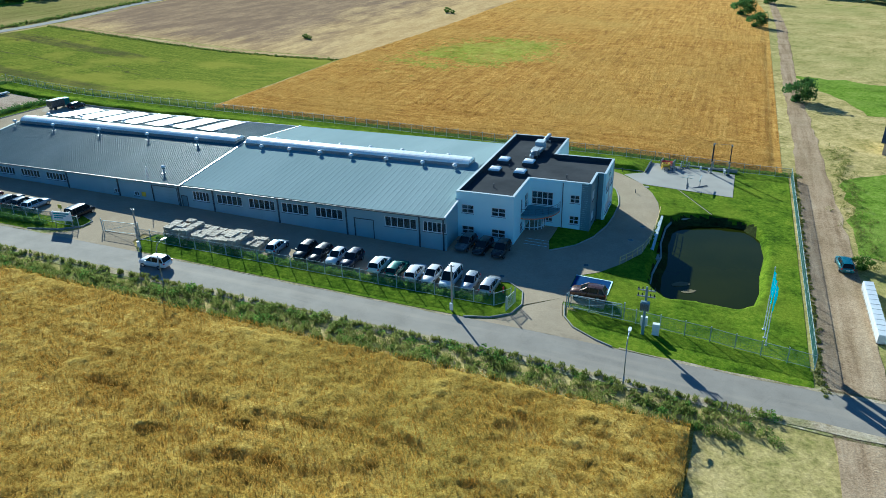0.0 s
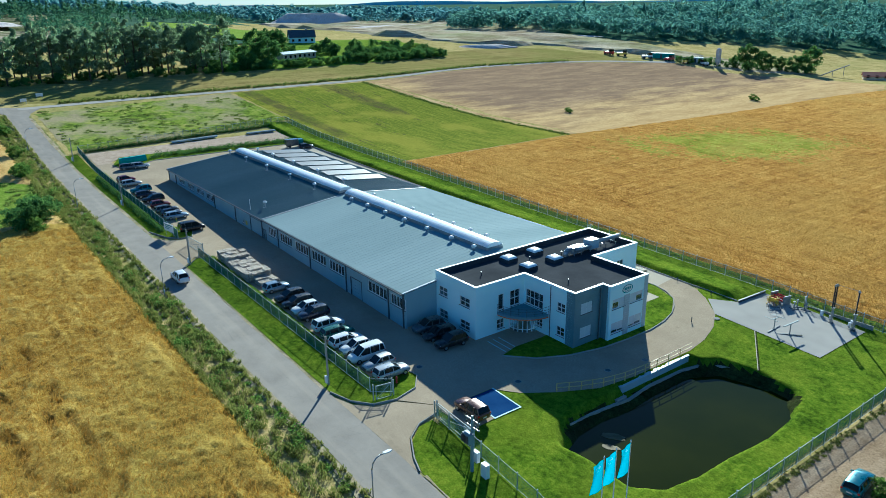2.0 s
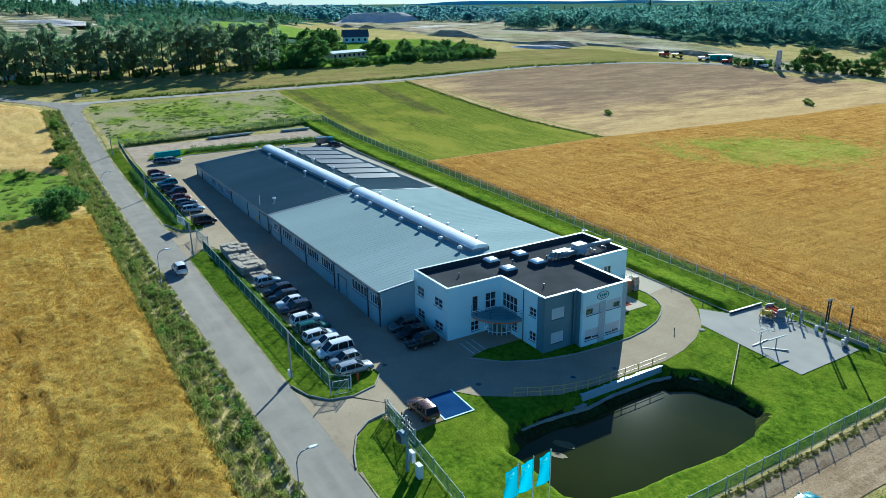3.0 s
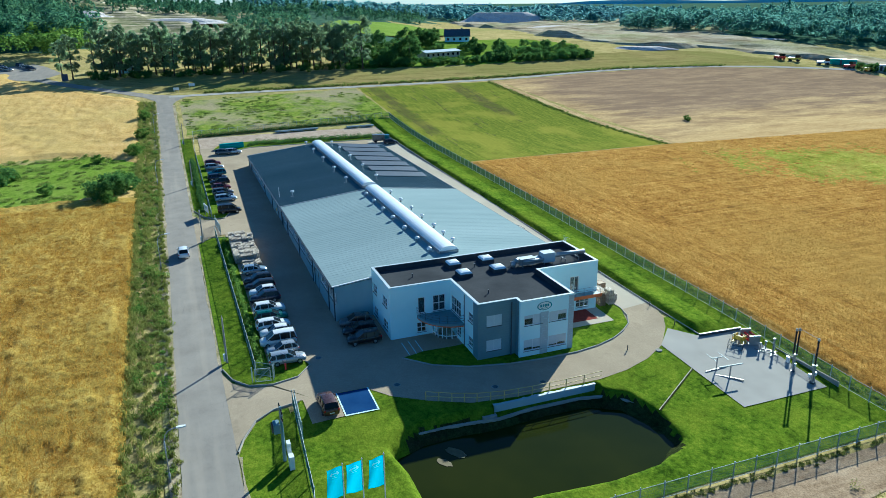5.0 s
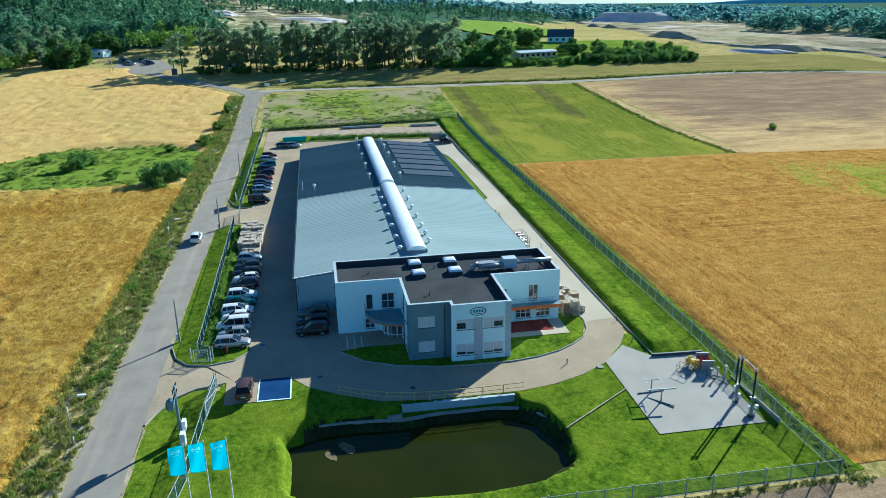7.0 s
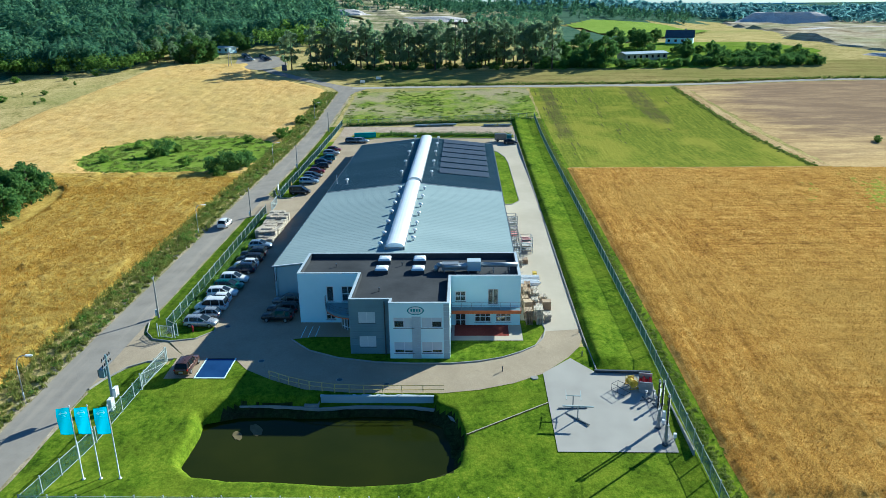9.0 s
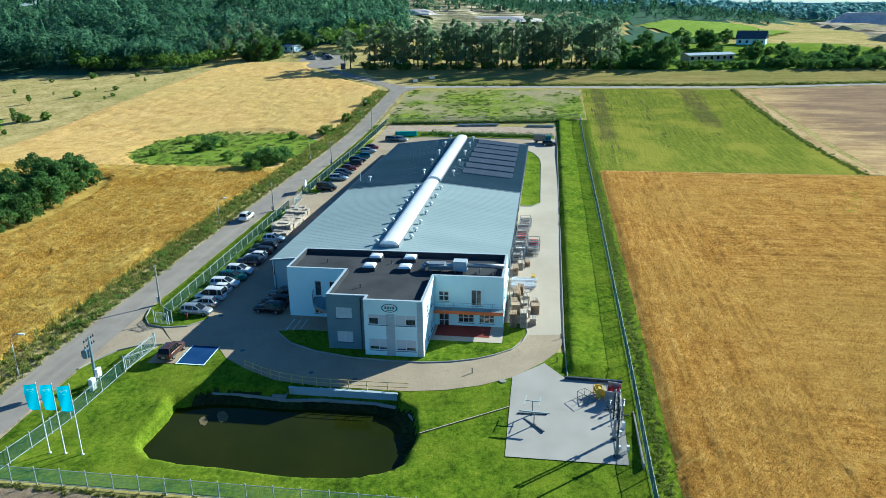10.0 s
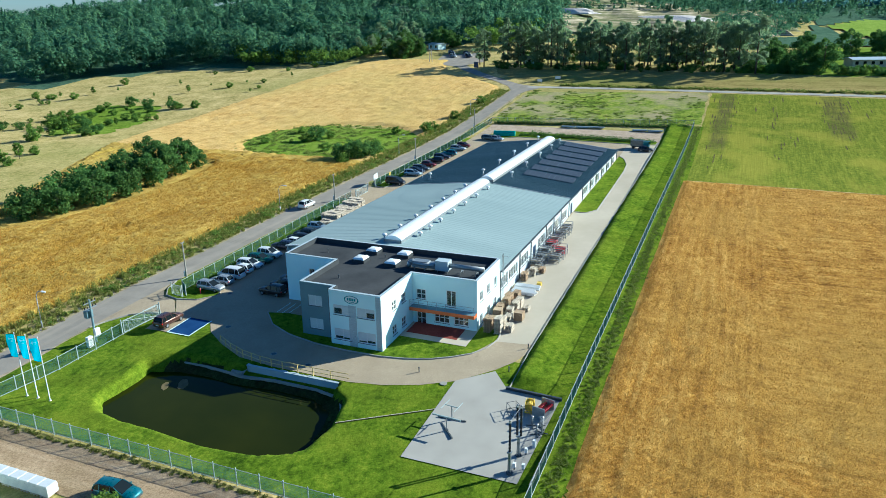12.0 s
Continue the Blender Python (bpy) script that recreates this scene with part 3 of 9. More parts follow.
def relief(name, x0, x1, y0, y1, step, mat, height, label, category, inside=None, kind="structure", scale=0.55, second=None, rows=None):
    """Standing crop: a closed, uneven canopy that drops to the ground at its edge."""
    nx, ny = int((x1 - x0) / step) + 1, int((y1 - y0) / step) + 1
    v, f = [], []
    for j in range(ny):
        for i in range(nx):
            x, y = x0 + i * step, y0 + j * step
            n1 = noise.noise((x * scale, y * scale, 0.0))
            n2 = noise.noise((x * 0.12, y * 0.12, 5.0))
            n3 = noise.noise((x * 1.3, y * 1.3, 9.0))
            n4 = noise.noise((x * 0.22, y * 0.55, 14.0))
            laid = min(max((noise.noise((x * 0.035, y * 0.11, 21.0)) - 0.12) * 5, 0), 1) * min(max((n4 + 0.05) * 4, 0), 1)
            z = height * (0.74 + 0.20 * n1 + 0.16 * n2 + 0.24 * n3 + 0.16 * n4) * (1 - 0.62 * laid)
            if rows:
                along, across = rows(x, y)
                z = height * (0.62 + 0.30 * noise.noise((along * 0.10, across * 1.15, 31.0)) + 0.34 * noise.noise((along * 0.9, across * 1.3, 37.0)) + 0.16 * n2 + 0.12 * n3) * (1 - 0.5 * laid)
            d = inside(x, y) if inside else min(x - x0, x1 - x, y - y0, y1 - y)
            z *= min(max((d + 0.5 * n1) / 0.8, 0.02), 1)
            v.append((x + 0.25 * step * n3, y + 0.25 * step * n1, level(x) + 0.04 + z))
    for j in range(ny - 1):
        for i in range(nx - 1):
            if inside and inside(x0 + i * step, y0 + j * step) < -1:
                continue
            k = j * nx + i
            f.append((k, k + 1, k + nx + 1, k + nx))
    me = bpy.data.meshes.new(name)
    me.from_pydata(v, [], f)
    me.materials.append(mat)
    me.polygons.foreach_set("use_smooth", [True] * len(f))
    if second:
        me.materials.append(second[0])
        me.polygons.foreach_set("material_index", [int(second[1](v[q[0]][0], v[q[0]][1])) for q in f])
    return tagged(new(name, me), label, category, kind=kind)


# ---------------------------------------------------------------- leaves
def quads(name, centres, sizes, mat, rng, flat=0.0, tall=1.0, facing=None, loose=0.55):
    """One small leaf (a bent pair of triangles) at each place, turned at random."""
    n = len(centres)
    a = rng.normal(size=(n, 3))
    a[:, 2] *= 1.0 - flat
    a /= np.linalg.norm(a, axis=1)[:, None] + 1e-9
    b = np.cross(a, rng.normal(size=(n, 3)))
    b /= np.linalg.norm(b, axis=1)[:, None] + 1e-9
    if tall != 1.0:
        up = np.zeros((n, 3))
        up[:, 2] = 1
        b = up + 0.35 * rng.normal(size=(n, 3))
        b /= np.linalg.norm(b, axis=1)[:, None]
        a = np.cross(b, rng.normal(size=(n, 3)))
        a /= np.linalg.norm(a, axis=1)[:, None] + 1e-9
    if facing is not None:
        lean = facing + loose * rng.normal(size=(n, 3))
        lean /= np.linalg.norm(lean, axis=1)[:, None] + 1e-9
        a = np.cross(lean, rng.normal(size=(n, 3)))
        a /= np.linalg.norm(a, axis=1)[:, None] + 1e-9
        b = np.cross(lean, a)
    s = np.asarray(sizes)[:, None]
    c = np.cross(a, b)
    p = np.stack([centres - b * s * tall, centres + a * s * 0.62 + c * s * 0.15, centres + b * s * tall, centres - a * s * 0.62 + c * s * 0.15], axis=1).reshape(-1, 3)
    me = bpy.data.meshes.new(name)
    me.vertices.add(4 * n)
    me.vertices.foreach_set("co", p.ravel())
    me.loops.add(4 * n)
    me.loops.foreach_set("vertex_index", np.arange(4 * n, dtype=np.int32))
    me.polygons.add(n)
    me.polygons.foreach_set("loop_start", np.arange(0, 4 * n, 4, dtype=np.int32))
    me.polygons.foreach_set("loop_total", np.full(n, 4, dtype=np.int32))
    me.materials.append(mat)
    me.update()
    me.validate()
    return me


def clumps(rng, n, lobes, spread=0.28):
    """Points near the skins of several lobes (x, y, z, rx, ry, rz)."""
    lobes = np.array(lobes, float)
    pick = rng.integers(0, len(lobes), n)
    d = rng.normal(size=(n, 3))
    d /= np.linalg.norm(d, axis=1)[:, None]
    d[:, 2] = np.where(d[:, 2] < -0.55, -d[:, 2], d[:, 2])
    r = 1.0 - np.abs(rng.normal(size=n)) * spread
    return lobes[pick, :3] + d * lobes[pick, 3:] * r[:, None], d

# ---------------------------------------------------------------- ground, fields, roads
# where the woods begin: bearing and distance
WOODED = [(-185, 560), (-176, 540), (-170, 470), (-166, 275), (-157, 262), (-152, 262), (-147, 248), (-142, 224), (-136, 236), (-127, 258), (-122, 262), (-112, 270), (-105, 9000), (10, 9000), (15, 380), (35, 330), (56, 330), (75, 330), (93, 440), (110, 395), (120, 360), (130, 372), (138, 420), (150, 780), (157, 800), (163, 560), (168, 520), (175, 500)]


def make_ground():
    xs = [-4500, -3600, -2800, -2200, -1700, -1350, -1100, -950, -850, -760, -690, -630, -580, -530, -490, -455, -420, -390, -365, -340, -320] + list(range(-300, 301, 5)) + [330, 370, 420, 480, 560, 660, 800, 1000, 1300, 1700, 2300, 3200, 4500]
    ys = [-4500, -3200, -2300, -1700, -1300, -1050, -880, -760, -660, -580, -520] + list(range(-480, 69, 20)) + [74, 79, 82, 90, 96, 102, 105, 108, 112, 120] + list(range(140, 821, 20)) + [860, 920, 1000, 1100, 1250, 1500, 1900, 2500, 3300, 4500]
    v, f = [], []
    for y in ys:
        for x in xs:
            z = ground_at(x, y)
            if 90 <= x <= 100 and 79 <= y <= 105.5:
                z -= 4.0
            v.append((x, y, z))
    n = len(xs)
    for j in range(len(ys) - 1):
        for i in range(n - 1):
            k = j * n + i
            f.append((k, k + 1, k + n + 1, k + n))
    me = bpy.data.meshes.new("ground")
    me.from_pydata(v, [], f)
    me.materials.append(M_MEADOW)
    me.materials.append(M_FOREST)
    kinds = []
    for q in f:
        x, y = (v[q[0]][0] + v[q[2]][0]) / 2, (v[q[0]][1] + v[q[2]][1]) / 2
        a = math.degrees(math.atan2(y - 100, x - 20))
        a = a - 360 if a > 175 else a
        kinds.append(int(math.hypot(x - 20, y - 100) > np.interp(a, [q[0] for q in WOODED], [q[1] for q in WOODED])))
    me.polygons.foreach_set("material_index", kinds)
    tagged(new("ground", me), "dry and green meadow land reaching to wooded hills", "ground", kind="structure")


make_ground()

sheet("road", [[(-108, 62.0), (-60, 62.1), (60, 62.0), (100, 61.8), (140, 61.6), (240, 61.0), (240, 66.6), (140, 66.9), (100, 66.9), (60, 66.7), (-60, 66.8), (-102, 67.0), (-106, 68.2), (-112.5, 72.0), (-114.5, 68)]], M_ROAD, 0.08, "worn grey asphalt lane with pale dusty edges", "road", edge=0.18)
sheet("road", [[(-112, 68), (-107, 61.8), (-114, 58.5), (-123, 51), (-135, 39), (-148, 27.5), (-158, 20.5), (-166, 17), (-168, 21), (-160, 25), (-150.5, 31.5), (-138, 42.5), (-126, 54), (-118.5, 61.5), (-115, 68)]], M_ROAD, 0.075, "asphalt lane bending away towards a tree-shaded car park", "road", edge=0.2)
sheet("road", [[(-112.0, 66), (-112.6, 93), (-112.2, 130), (-111.9, 180), (-113.6, 200), (-118.2, 228), (-119.6, 251), (-116.6, 288), (-109.5, 314), (-101.5, 331), (-92, 350), (-96, 353), (-105, 333), (-113, 315), (-120, 289), (-123, 251), (-121.6, 228), (-117.0, 200), (-115.2, 180), (-115.5, 130), (-116.0, 93), (-115.2, 66)]], M_PAD, 0.085, "narrow pale concrete farm road", "road", edge=0.25)
sheet("parking_lot", [[(-160, 15), (-156, 22), (-172, 29), (-190, 22), (-206, 12), (-206, -2), (-186, 2), (-168, 6)]], M_ROAD, 0.07, "grey asphalt car park among the trees", "parking", edge=0.4)
sheet("field_verge", [[(-106, 60.5), (100, 60.5), (240, 60), (240, 68), (100, 67.8), (-104, 67.9)]], M_DRY_VERGE, 0.05, "sandy grass verge along the lane", "verge", edge=0.5)

sheet("road_shoulder", [[(-104, 61.0), (0, 61.1), (104, 60.8), (200, 60.3), (200, 61.3), (104, 61.9), (0, 62.1), (-104, 62.1)]], M_SHOULDER, 0.088, "pale sandy shoulder of the lane", "shoulder", edge=0.35)
sheet("road_shoulder", [[(-100, 66.7), (10, 66.7), (10, 67.2), (-100, 67.5)], [(29, 66.6), (72, 66.6), (72, 66.95), (29, 66.95)], [(89, 66.8), (200, 66.6), (200, 67.3), (89, 67.2)]], M_SHOULDER, 0.089, "pale sandy shoulder of the lane", "shoulder", edge=0.2)

# fields
sheet("field", [[(-8.5, 130.6), (105, 130.6), (104, 147), (105, 197), (106, 333), (100, 400), (86, 402), (30, 396), (1, 380), (2.6, 357), (-0.5, 332), (-2.4, 258), (-8, 189)]], M_WHEAT_N, 0.03, "ripe golden grain field with drill rows", "field", edge=0.5)
sheet("field", [[(8, 190), (24, 200), (38, 204), (44, 216), (34, 238), (22, 234), (12, 214)]], M_BRIGHT_THIN, 0.05, "lush green patch within the grain", "field", edge=2.5)
sheet("field", [[(-111, 130.2), (-9.5, 130.6), (-9, 187), (-110, 181.5)]], M_PLOT, 0.03, "streaky green vegetable plot with dark bare rows", "field", edge=0.5)
soil = np.random.default_rng(8)
rows = []
# bare stretches of the plot: from x, to x, y at either end, width at either end, how full
for x0, x1, ya, yb, wa, wb, full in ((-107, -22, 135.5, 135.2, 8.5, 3.0, 0.8), (-106, -47, 165.5, 165.6, 10.0, 5.0, 0.85), (-70, -36, 150.5, 150.5, 9.0, 5.0, 0.45), (-107, -72, 146.0, 147.0, 12.0, 8.0, 0.3), (-108, -86, 174.0, 174.0, 9.0, 5.0, 0.3)):
    for k in range(int(wa / 0.8)):
        x = x0 + soil.uniform(0, 6)
        while x < x1:
            long = soil.uniform(2.0, 8.0)
            s = (x - x0) / (x1 - x0)
            off = (k + 0.5) * 0.8 - wa / 2
            if abs(off) < (wa + (wb - wa) * s) / 2 and soil.random() < 0.4 * full * (1.2 - 0.45 * s):
                y, w = ya + (yb - ya) * s + off, soil.uniform(0.14, 0.24)
                rows.append([(x, y - w * 0.4), (x + long * 0.4, y - w), (x + long, y - 0.05), (x + long, y + 0.05), (x + long * 0.6, y + w), (x, y + w * 0.4)])
            x += long * soil.uniform(0.8, 1.3)
sheet("furrow", rows, M_FURROW, 0.055, "dark bare rows between the green crop", "furrow", edge=0.12, kind="stuff")
sheet("field", [[(-152, 138), (-205, 150), (-240, 200), (-236, 250), (-200, 272), (-158, 256), (-150, 200)]], M_LUSH, 0.06, "green scrubby ground round the far sheds", "field", edge=3.0)
sheet("field", [[(-110.5, 185), (-52, 190.6), (-8.3, 190.6), (-2.7, 258), (-0.8, 332), (2.2, 357), (-5, 374), (-32, 370), (-66, 348), (-93, 348), (-106, 318), (-116, 290), (-118.6, 252), (-117, 228), (-112.4, 200)]], M_STUBBLE, 0.03, "harvested stubble field, brown and straw-coloured in patches", "field", edge=1.2)
sheet("field", [[(-105, 69), (-62, 69), (-68.5, 129.6), (-111, 129.4)]], M_ROUGH, 0.03, "rough grassy plot with bare sandy patches", "field", edge=0.8)
sheet("field", [[(-140, 46), (-121, 68), (-117, 80), (-117, 130), (-116.5, 180), (-123, 228), (-124.5, 252), (-121, 290), (-113, 318), (-106, 334), (-124, 338), (-158, 325), (-170, 300), (-166, 258), (-155, 220), (-149, 186), (-151, 138), (-154, 82), (-157, 40)]], M_STRIP, 0.03, "mown olive strip of grass before the trees", "field", edge=1.5)
sheet("field", [[(-166, 12), (-152, 18), (-140, 28), (-126, 42), (-114, 54), (-106, 58), (-52, 57), (-48, 30), (-52, 8), (-20, 8), (-4, 4), (-4, -25), (-26, -30.5), (-70, -32.5), (-126, -29), (-160, -28.5), (-176, -28), (-174, -8)]], M_WHEAT_FAR, 0.03, "ripe grain field beyond the green hollow", "field", edge=0.9)
sheet("field", [[(-4, 4), (-4, -25), (29, -9), (53, 3), (75, 18), (97, 30), (97, 57.2), (-1, 57.2), (-4, 40)]], M_WHEAT, 0.03, "ripe grain field beside the lane", "field", edge=0.8)
sheet("field", [[(-50, 9), (-44, 33), (-50, 58), (-3, 58), (-5, 40), (-7, 30), (-10, 12), (-28, 8)]], M_LUSH, 0.06, "lush weedy hollow between the grain fields", "field", edge=1.5)
sheet("field", [[(-62, -60), (-40, -44), (-18, -40), (-10, -56), (-30, -80), (-58, -84)]], M_LUSH, 0.04, "green scrubby patch on the meadow", "field", edge=4.0)


def inside_of(outline, x, y):
    hit = False
    for i, (ax, ay) in enumerate(outline):
        bx, by = outline[i - 1]
        if (ay > y) != (by > y) and x < (bx - ax) * (y - ay) / (by - ay) + ax:
            hit = not hit
    return hit


def draped(name, outline, step, mat, lift, label, category):
    """A field laid over hilly land."""
    xs, ys = [p[0] for p in outline], [p[1] for p in outline]
    nx, ny = int((max(xs) - min(xs)) / step) + 2, int((max(ys) - min(ys)) / step) + 2
    v = [(min(xs) + i * step, min(ys) + j * step) for j in range(ny) for i in range(nx)]
    f = [(j * nx + i, j * nx + i + 1, (j + 1) * nx + i + 1, (j + 1) * nx + i) for j in range(ny - 1) for i in range(nx - 1) if inside_of(outline, min(xs) + (i + 0.5) * step, min(ys) + (j + 0.5) * step)]
    me = bpy.data.meshes.new(name)
    me.from_pydata([(x, y, ground_at(x, y) + lift) for x, y in v], [], f)
    me.materials.append(mat)
    me.polygons.foreach_set("use_smooth", [True] * len(f))
    tagged(new(name, me), label, category, kind="structure")


draped("field", [(-285, 205), (-345, 196), (-445, 188), (-525, 220), (-535, 292), (-430, 294), (-330, 252), (-290, 234)], 6.0, M_BRIGHT, 1.0, "bright green young crop on a far slope", "field")
draped("field", [(-222, 140), (-262, 128), (-330, 168), (-520, 186), (-520, 214), (-445, 184), (-345, 192), (-280, 202), (-240, 196)], 6.0, M_FOREST, 0.6, "rough green slope beyond the tree row", "field")


def quarry(outline, step, bank, label, mat=M_SAND):
    """Dug-over ground: banks and terraces laid over the land."""
    xs, ys = [p[0] for p in outline], [p[1] for p in outline]
    nx, ny = int((max(xs) - min(xs)) / step) + 2, int((max(ys) - min(ys)) / step) + 2
    v, f = [], []
    for j in range(ny):
        for i in range(nx):
            x, y = min(xs) + i * step, min(ys) + j * step
            n = noise.noise((x * 0.016, y * 0.026, 4.0))
            terrace = min(max((n - 0.02) / 0.16, 0), 1) + 0.7 * min(max((n - 0.3) / 0.12, 0), 1)
            rim = all(inside_of(outline, x + u * step, y + w * step) for u in (-1.2, 1.2) for w in (-1.2, 1.2))
            v.append((x, y, ground_at(x, y) + (0.9 if rim else -1.5) + (bank if rim else 0) * terrace + 0.5 * noise.noise((x * 0.06, y * 0.06, 1.0))))
    for j in range(ny - 1):
        for i in range(nx - 1):
            if inside_of(outline, min(xs) + (i + 0.5) * step, min(ys) + (j + 0.5) * step):
                k = j * nx + i
                f.append((k, k + 1, k + nx + 1, k + nx))
    me = bpy.data.meshes.new("quarry")
    me.from_pydata(v, [], f)
    me.materials.append(mat)
    tagged(new("quarry", me), label, "quarry", kind="structure")


quarry([(-168, 298), (-160, 328), (-120, 342), (-92, 354), (-66, 372), (-100, 398), (-160, 400), (-215, 400), (-300, 470), (-420, 600), (-700, 600), (-690, 380), (-420, 330), (-262, 274), (-200, 276)], 7.0, 1.5, "sandy quarry ground with banks and tracks")
quarry([(-250, 60), (-300, 20), (-400, -10), (-520, -10), (-560, 90), (-520, 185), (-330, 170), (-262, 130)], 7.0, 2.2, "half overgrown quarry banks behind the tree row", M_SAND_OLD)
sheet("quarry", [[(-96, 352), (-64, 360), (-40, 384), (-52, 396), (-100, 388)], [(-10, 404), (80, 408), (84, 424), (20, 428), (-30, 420)]], M_SAND, 0.10, "sandy works yard at the wood's edge", "quarry", edge=2.0)
sheet("dirt_track", [[(108.1, 40), (113.2, 40), (113.6, 100), (112.6, 150), (111.5, 200), (112, 300), (109, 400), (106.5, 400), (108.6, 300), (108.0, 200), (108.4, 150), (107.9, 100)]], M_DIRT, 0.05, "rutted sandy track outside the fence", "track", edge=0.5)
sheet("field", [[(110.5, 214), (124, 176), (162, 158), (240, 150), (240, 176), (183, 190), (140, 205)], [(130, 376), (180, 352), (182, 230), (232, 205), (320, 190), (320, 300), (246, 320)], [(114, 100), (124, 97), (140, 104), (152, 120), (140, 134), (126, 138), (115, 130)]], M_LUSH, 0.03, "fresh green meadow", "field", edge=2.0)

sheet("dirt_track", [[(-110, 181.9), (-60, 185.0), (-9, 187.4), (-9, 190.2), (-60, 187.8), (-110, 184.7)]], M_STRAW, 0.07, "pale dry path between green plot and stubble", "track", edge=0.5)

sheet("field_verge", [[(-66, 128.4), (107, 128.4), (106.8, 131.0), (-8, 131.2), (-66, 130.8)]], M_LAWN, 0.045, "green weedy strip between fence and crops", "verge", edge=0.3)

# the works' own ground
sheet("pavement", [[(-46.5, 71.4), (77.6, 71.4), (81.8, 75), (81.8, 80.6), (84.3, 82.7), (86.4, 86.0), (88.3, 90), (88.9, 95), (88.95, 104.8), (88.3, 108.6), (87, 112.3), (85, 115.7), (81.4, 118.9), (79.0, 120.4), (76.5, 121.2), (-46.6, 121.2)]], M_PAVE, 0.08, "warm grey concrete-paved yard and drive", "pavement")
sheet("pavement", [[(-40, 113.9), (71.5, 113.9), (75.2, 115.3), (74.4, 121.2), (-46.2, 121.2), (-43, 118)]], M_DRIVE, 0.09, "pale smooth concrete drive behind the hall", "pavement")
sheet("pavement", [[(73.4, 66.7), (75.9, 67.6), (77.6, 69.2), (78.0, 71.4), (81.8, 75), (81.8, 73.6), (82.4, 70.9), (83.9, 68.9), (86.4, 67.5), (88.4, 66.8)]], M_PAVE, 0.084, "paved gateway from the lane", "pavement")
sheet("pavement", [[(12.0, 66.7), (15.0, 68.2), (16.2, 70), (16.2, 71.4), (25.2, 71.4), (25.6, 69.0), (28.5, 66.7)]], M_PAVE, 0.084, "paved gateway from the lane", "pavement")
sheet("gravel_yard", [[(-57.8, 71.6), (-44.5, 71.6), (-44.5, 73.5), (-48.6, 76.0), (-51.0, 80), (-47.6, 119.0), (-46.6, 121.2), (-57.2, 121.2)]], M_GRAVEL, 0.07, "pale pinkish gravel storage yard", "yard")


def north_lawn():
    """Long lawn behind the hall, banked up a little behind its kerb."""
    xs, ys = np.arange(-66.5, 84.51, 0.5), np.concatenate([[121.2], np.arange(121.4, 123.5, 0.3), np.arange(123.6, 128.7, 0.5)])
    v, f = [], []
    for y in ys:
        for x in xs:
            rise = min(max((y - 121.3) / 0.8, 0), 1) * min(max((127.6 - y) / 5.0, 0), 1) * min(max((84.5 - x) / 2.0, 0), 1)
            z = 0.06 + (0.62 + 0.25 * noise.noise((x * 0.15, 3.0, 0.0))) * rise + 0.05 * noise.noise((x * 0.6, y * 0.9, 2.0)) + 0.10 * rise * noise.noise((x * 1.3, y * 1.3, 8.0))
            v.append((x, y, level(x) + z))
    n = len(xs)
    for j in range(len(ys) - 1):
        for i in range(n - 1):
            k = j * n + i
            f.append((k, k + 1, k + n + 1, k + n))
    me = bpy.data.meshes.new("lawn")
    me.from_pydata([tuple(float(c) for c in q) for q in v], [], f)
    me.materials.append(M_LAWN)
    me.polygons.foreach_set("use_smooth", [True] * len(f))
    tagged(new("lawn", me), "bright mown lawn along the fence", "lawn", kind="structure")


north_lawn()
sheet("lawn", [[(-58, 67.2), (9, 67.2), (13.5, 68.6), (15.6, 70.4), (15.6, 72.2), (11, 74.0), (8.5, 71.5), (-40, 71.5), (-40, 70), (-58, 70)]], M_LAWN, 0.12, "lawn strip with a clipped low hedge by the lane", "lawn")
sheet("lawn", [[(28.8, 66.9), (72.5, 66.9), (75.2, 67.7), (77.1, 69.2), (77.7, 71.6), (77.0, 74.4), (74.9, 76.1), (73.8, 75.8), (73.4, 71.8), (27, 71.8), (26.2, 69.2)]], M_LAWN, 0.12, "lawn strip between lane and parked cars", "lawn")
sheet("lawn", [[(-50.5, 77.5), (-44.5, 74.6), (-41, 75.4), (-40.6, 78.2), (-44.2, 84), (-43.2, 106), (-42.4, 117), (-43.4, 120.6), (-46.4, 120.6), (-47.4, 118), (-50.4, 84)]], M_LAWN, 0.14, "grass bank beside the gravel yard", "lawn")
sheet("lawn", [[(-28.4, 113.9), (21, 113.9), (20.8, 116.2), (18.5, 117.6), (-14, 117.3), (-20.5, 116.8), (-26, 115.4)]], M_LAWN, 0.13, "narrow bright lawn along the hall wall", "lawn")
sheet("lawn", [[(77.2, 86.2), (80.0, 88.9), (81.7, 92.5), (82.7, 97.0), (83.0, 105.4), (81.6, 111.3), (78.9, 115.2), (74.6, 116.9), (72.0, 116.4), (72.0, 112), (76, 100), (76.6, 93), (76.5, 89)]], M_LAWN, 0.14, "lawn round the office front", "lawn")
sheet("lawn", [[(88.6, 67.0), (107.0, 66.95), (107.0, 70.0), (84.6, 72.4), (82.7, 72.4), (82.9, 70.7), (84.3, 69.0), (86.6, 67.7)]], M_LAWN, 0.075, "lawn strip between lane and fence", "lawn")
sheet("terrace", [[(73.0, 104.8), (77.6, 104.8), (77.6, 114.0), (73.0, 114.0)]], M_DRIVE, 0.185, "pale paved border of the terrace", "terrace")
sheet("terrace", [[(73.0, 105.8), (76.4, 105.8), (76.4, 112.4), (73.0, 112.4)]], M_RED_PAVE, 0.195, "dark red paved terrace", "terrace")
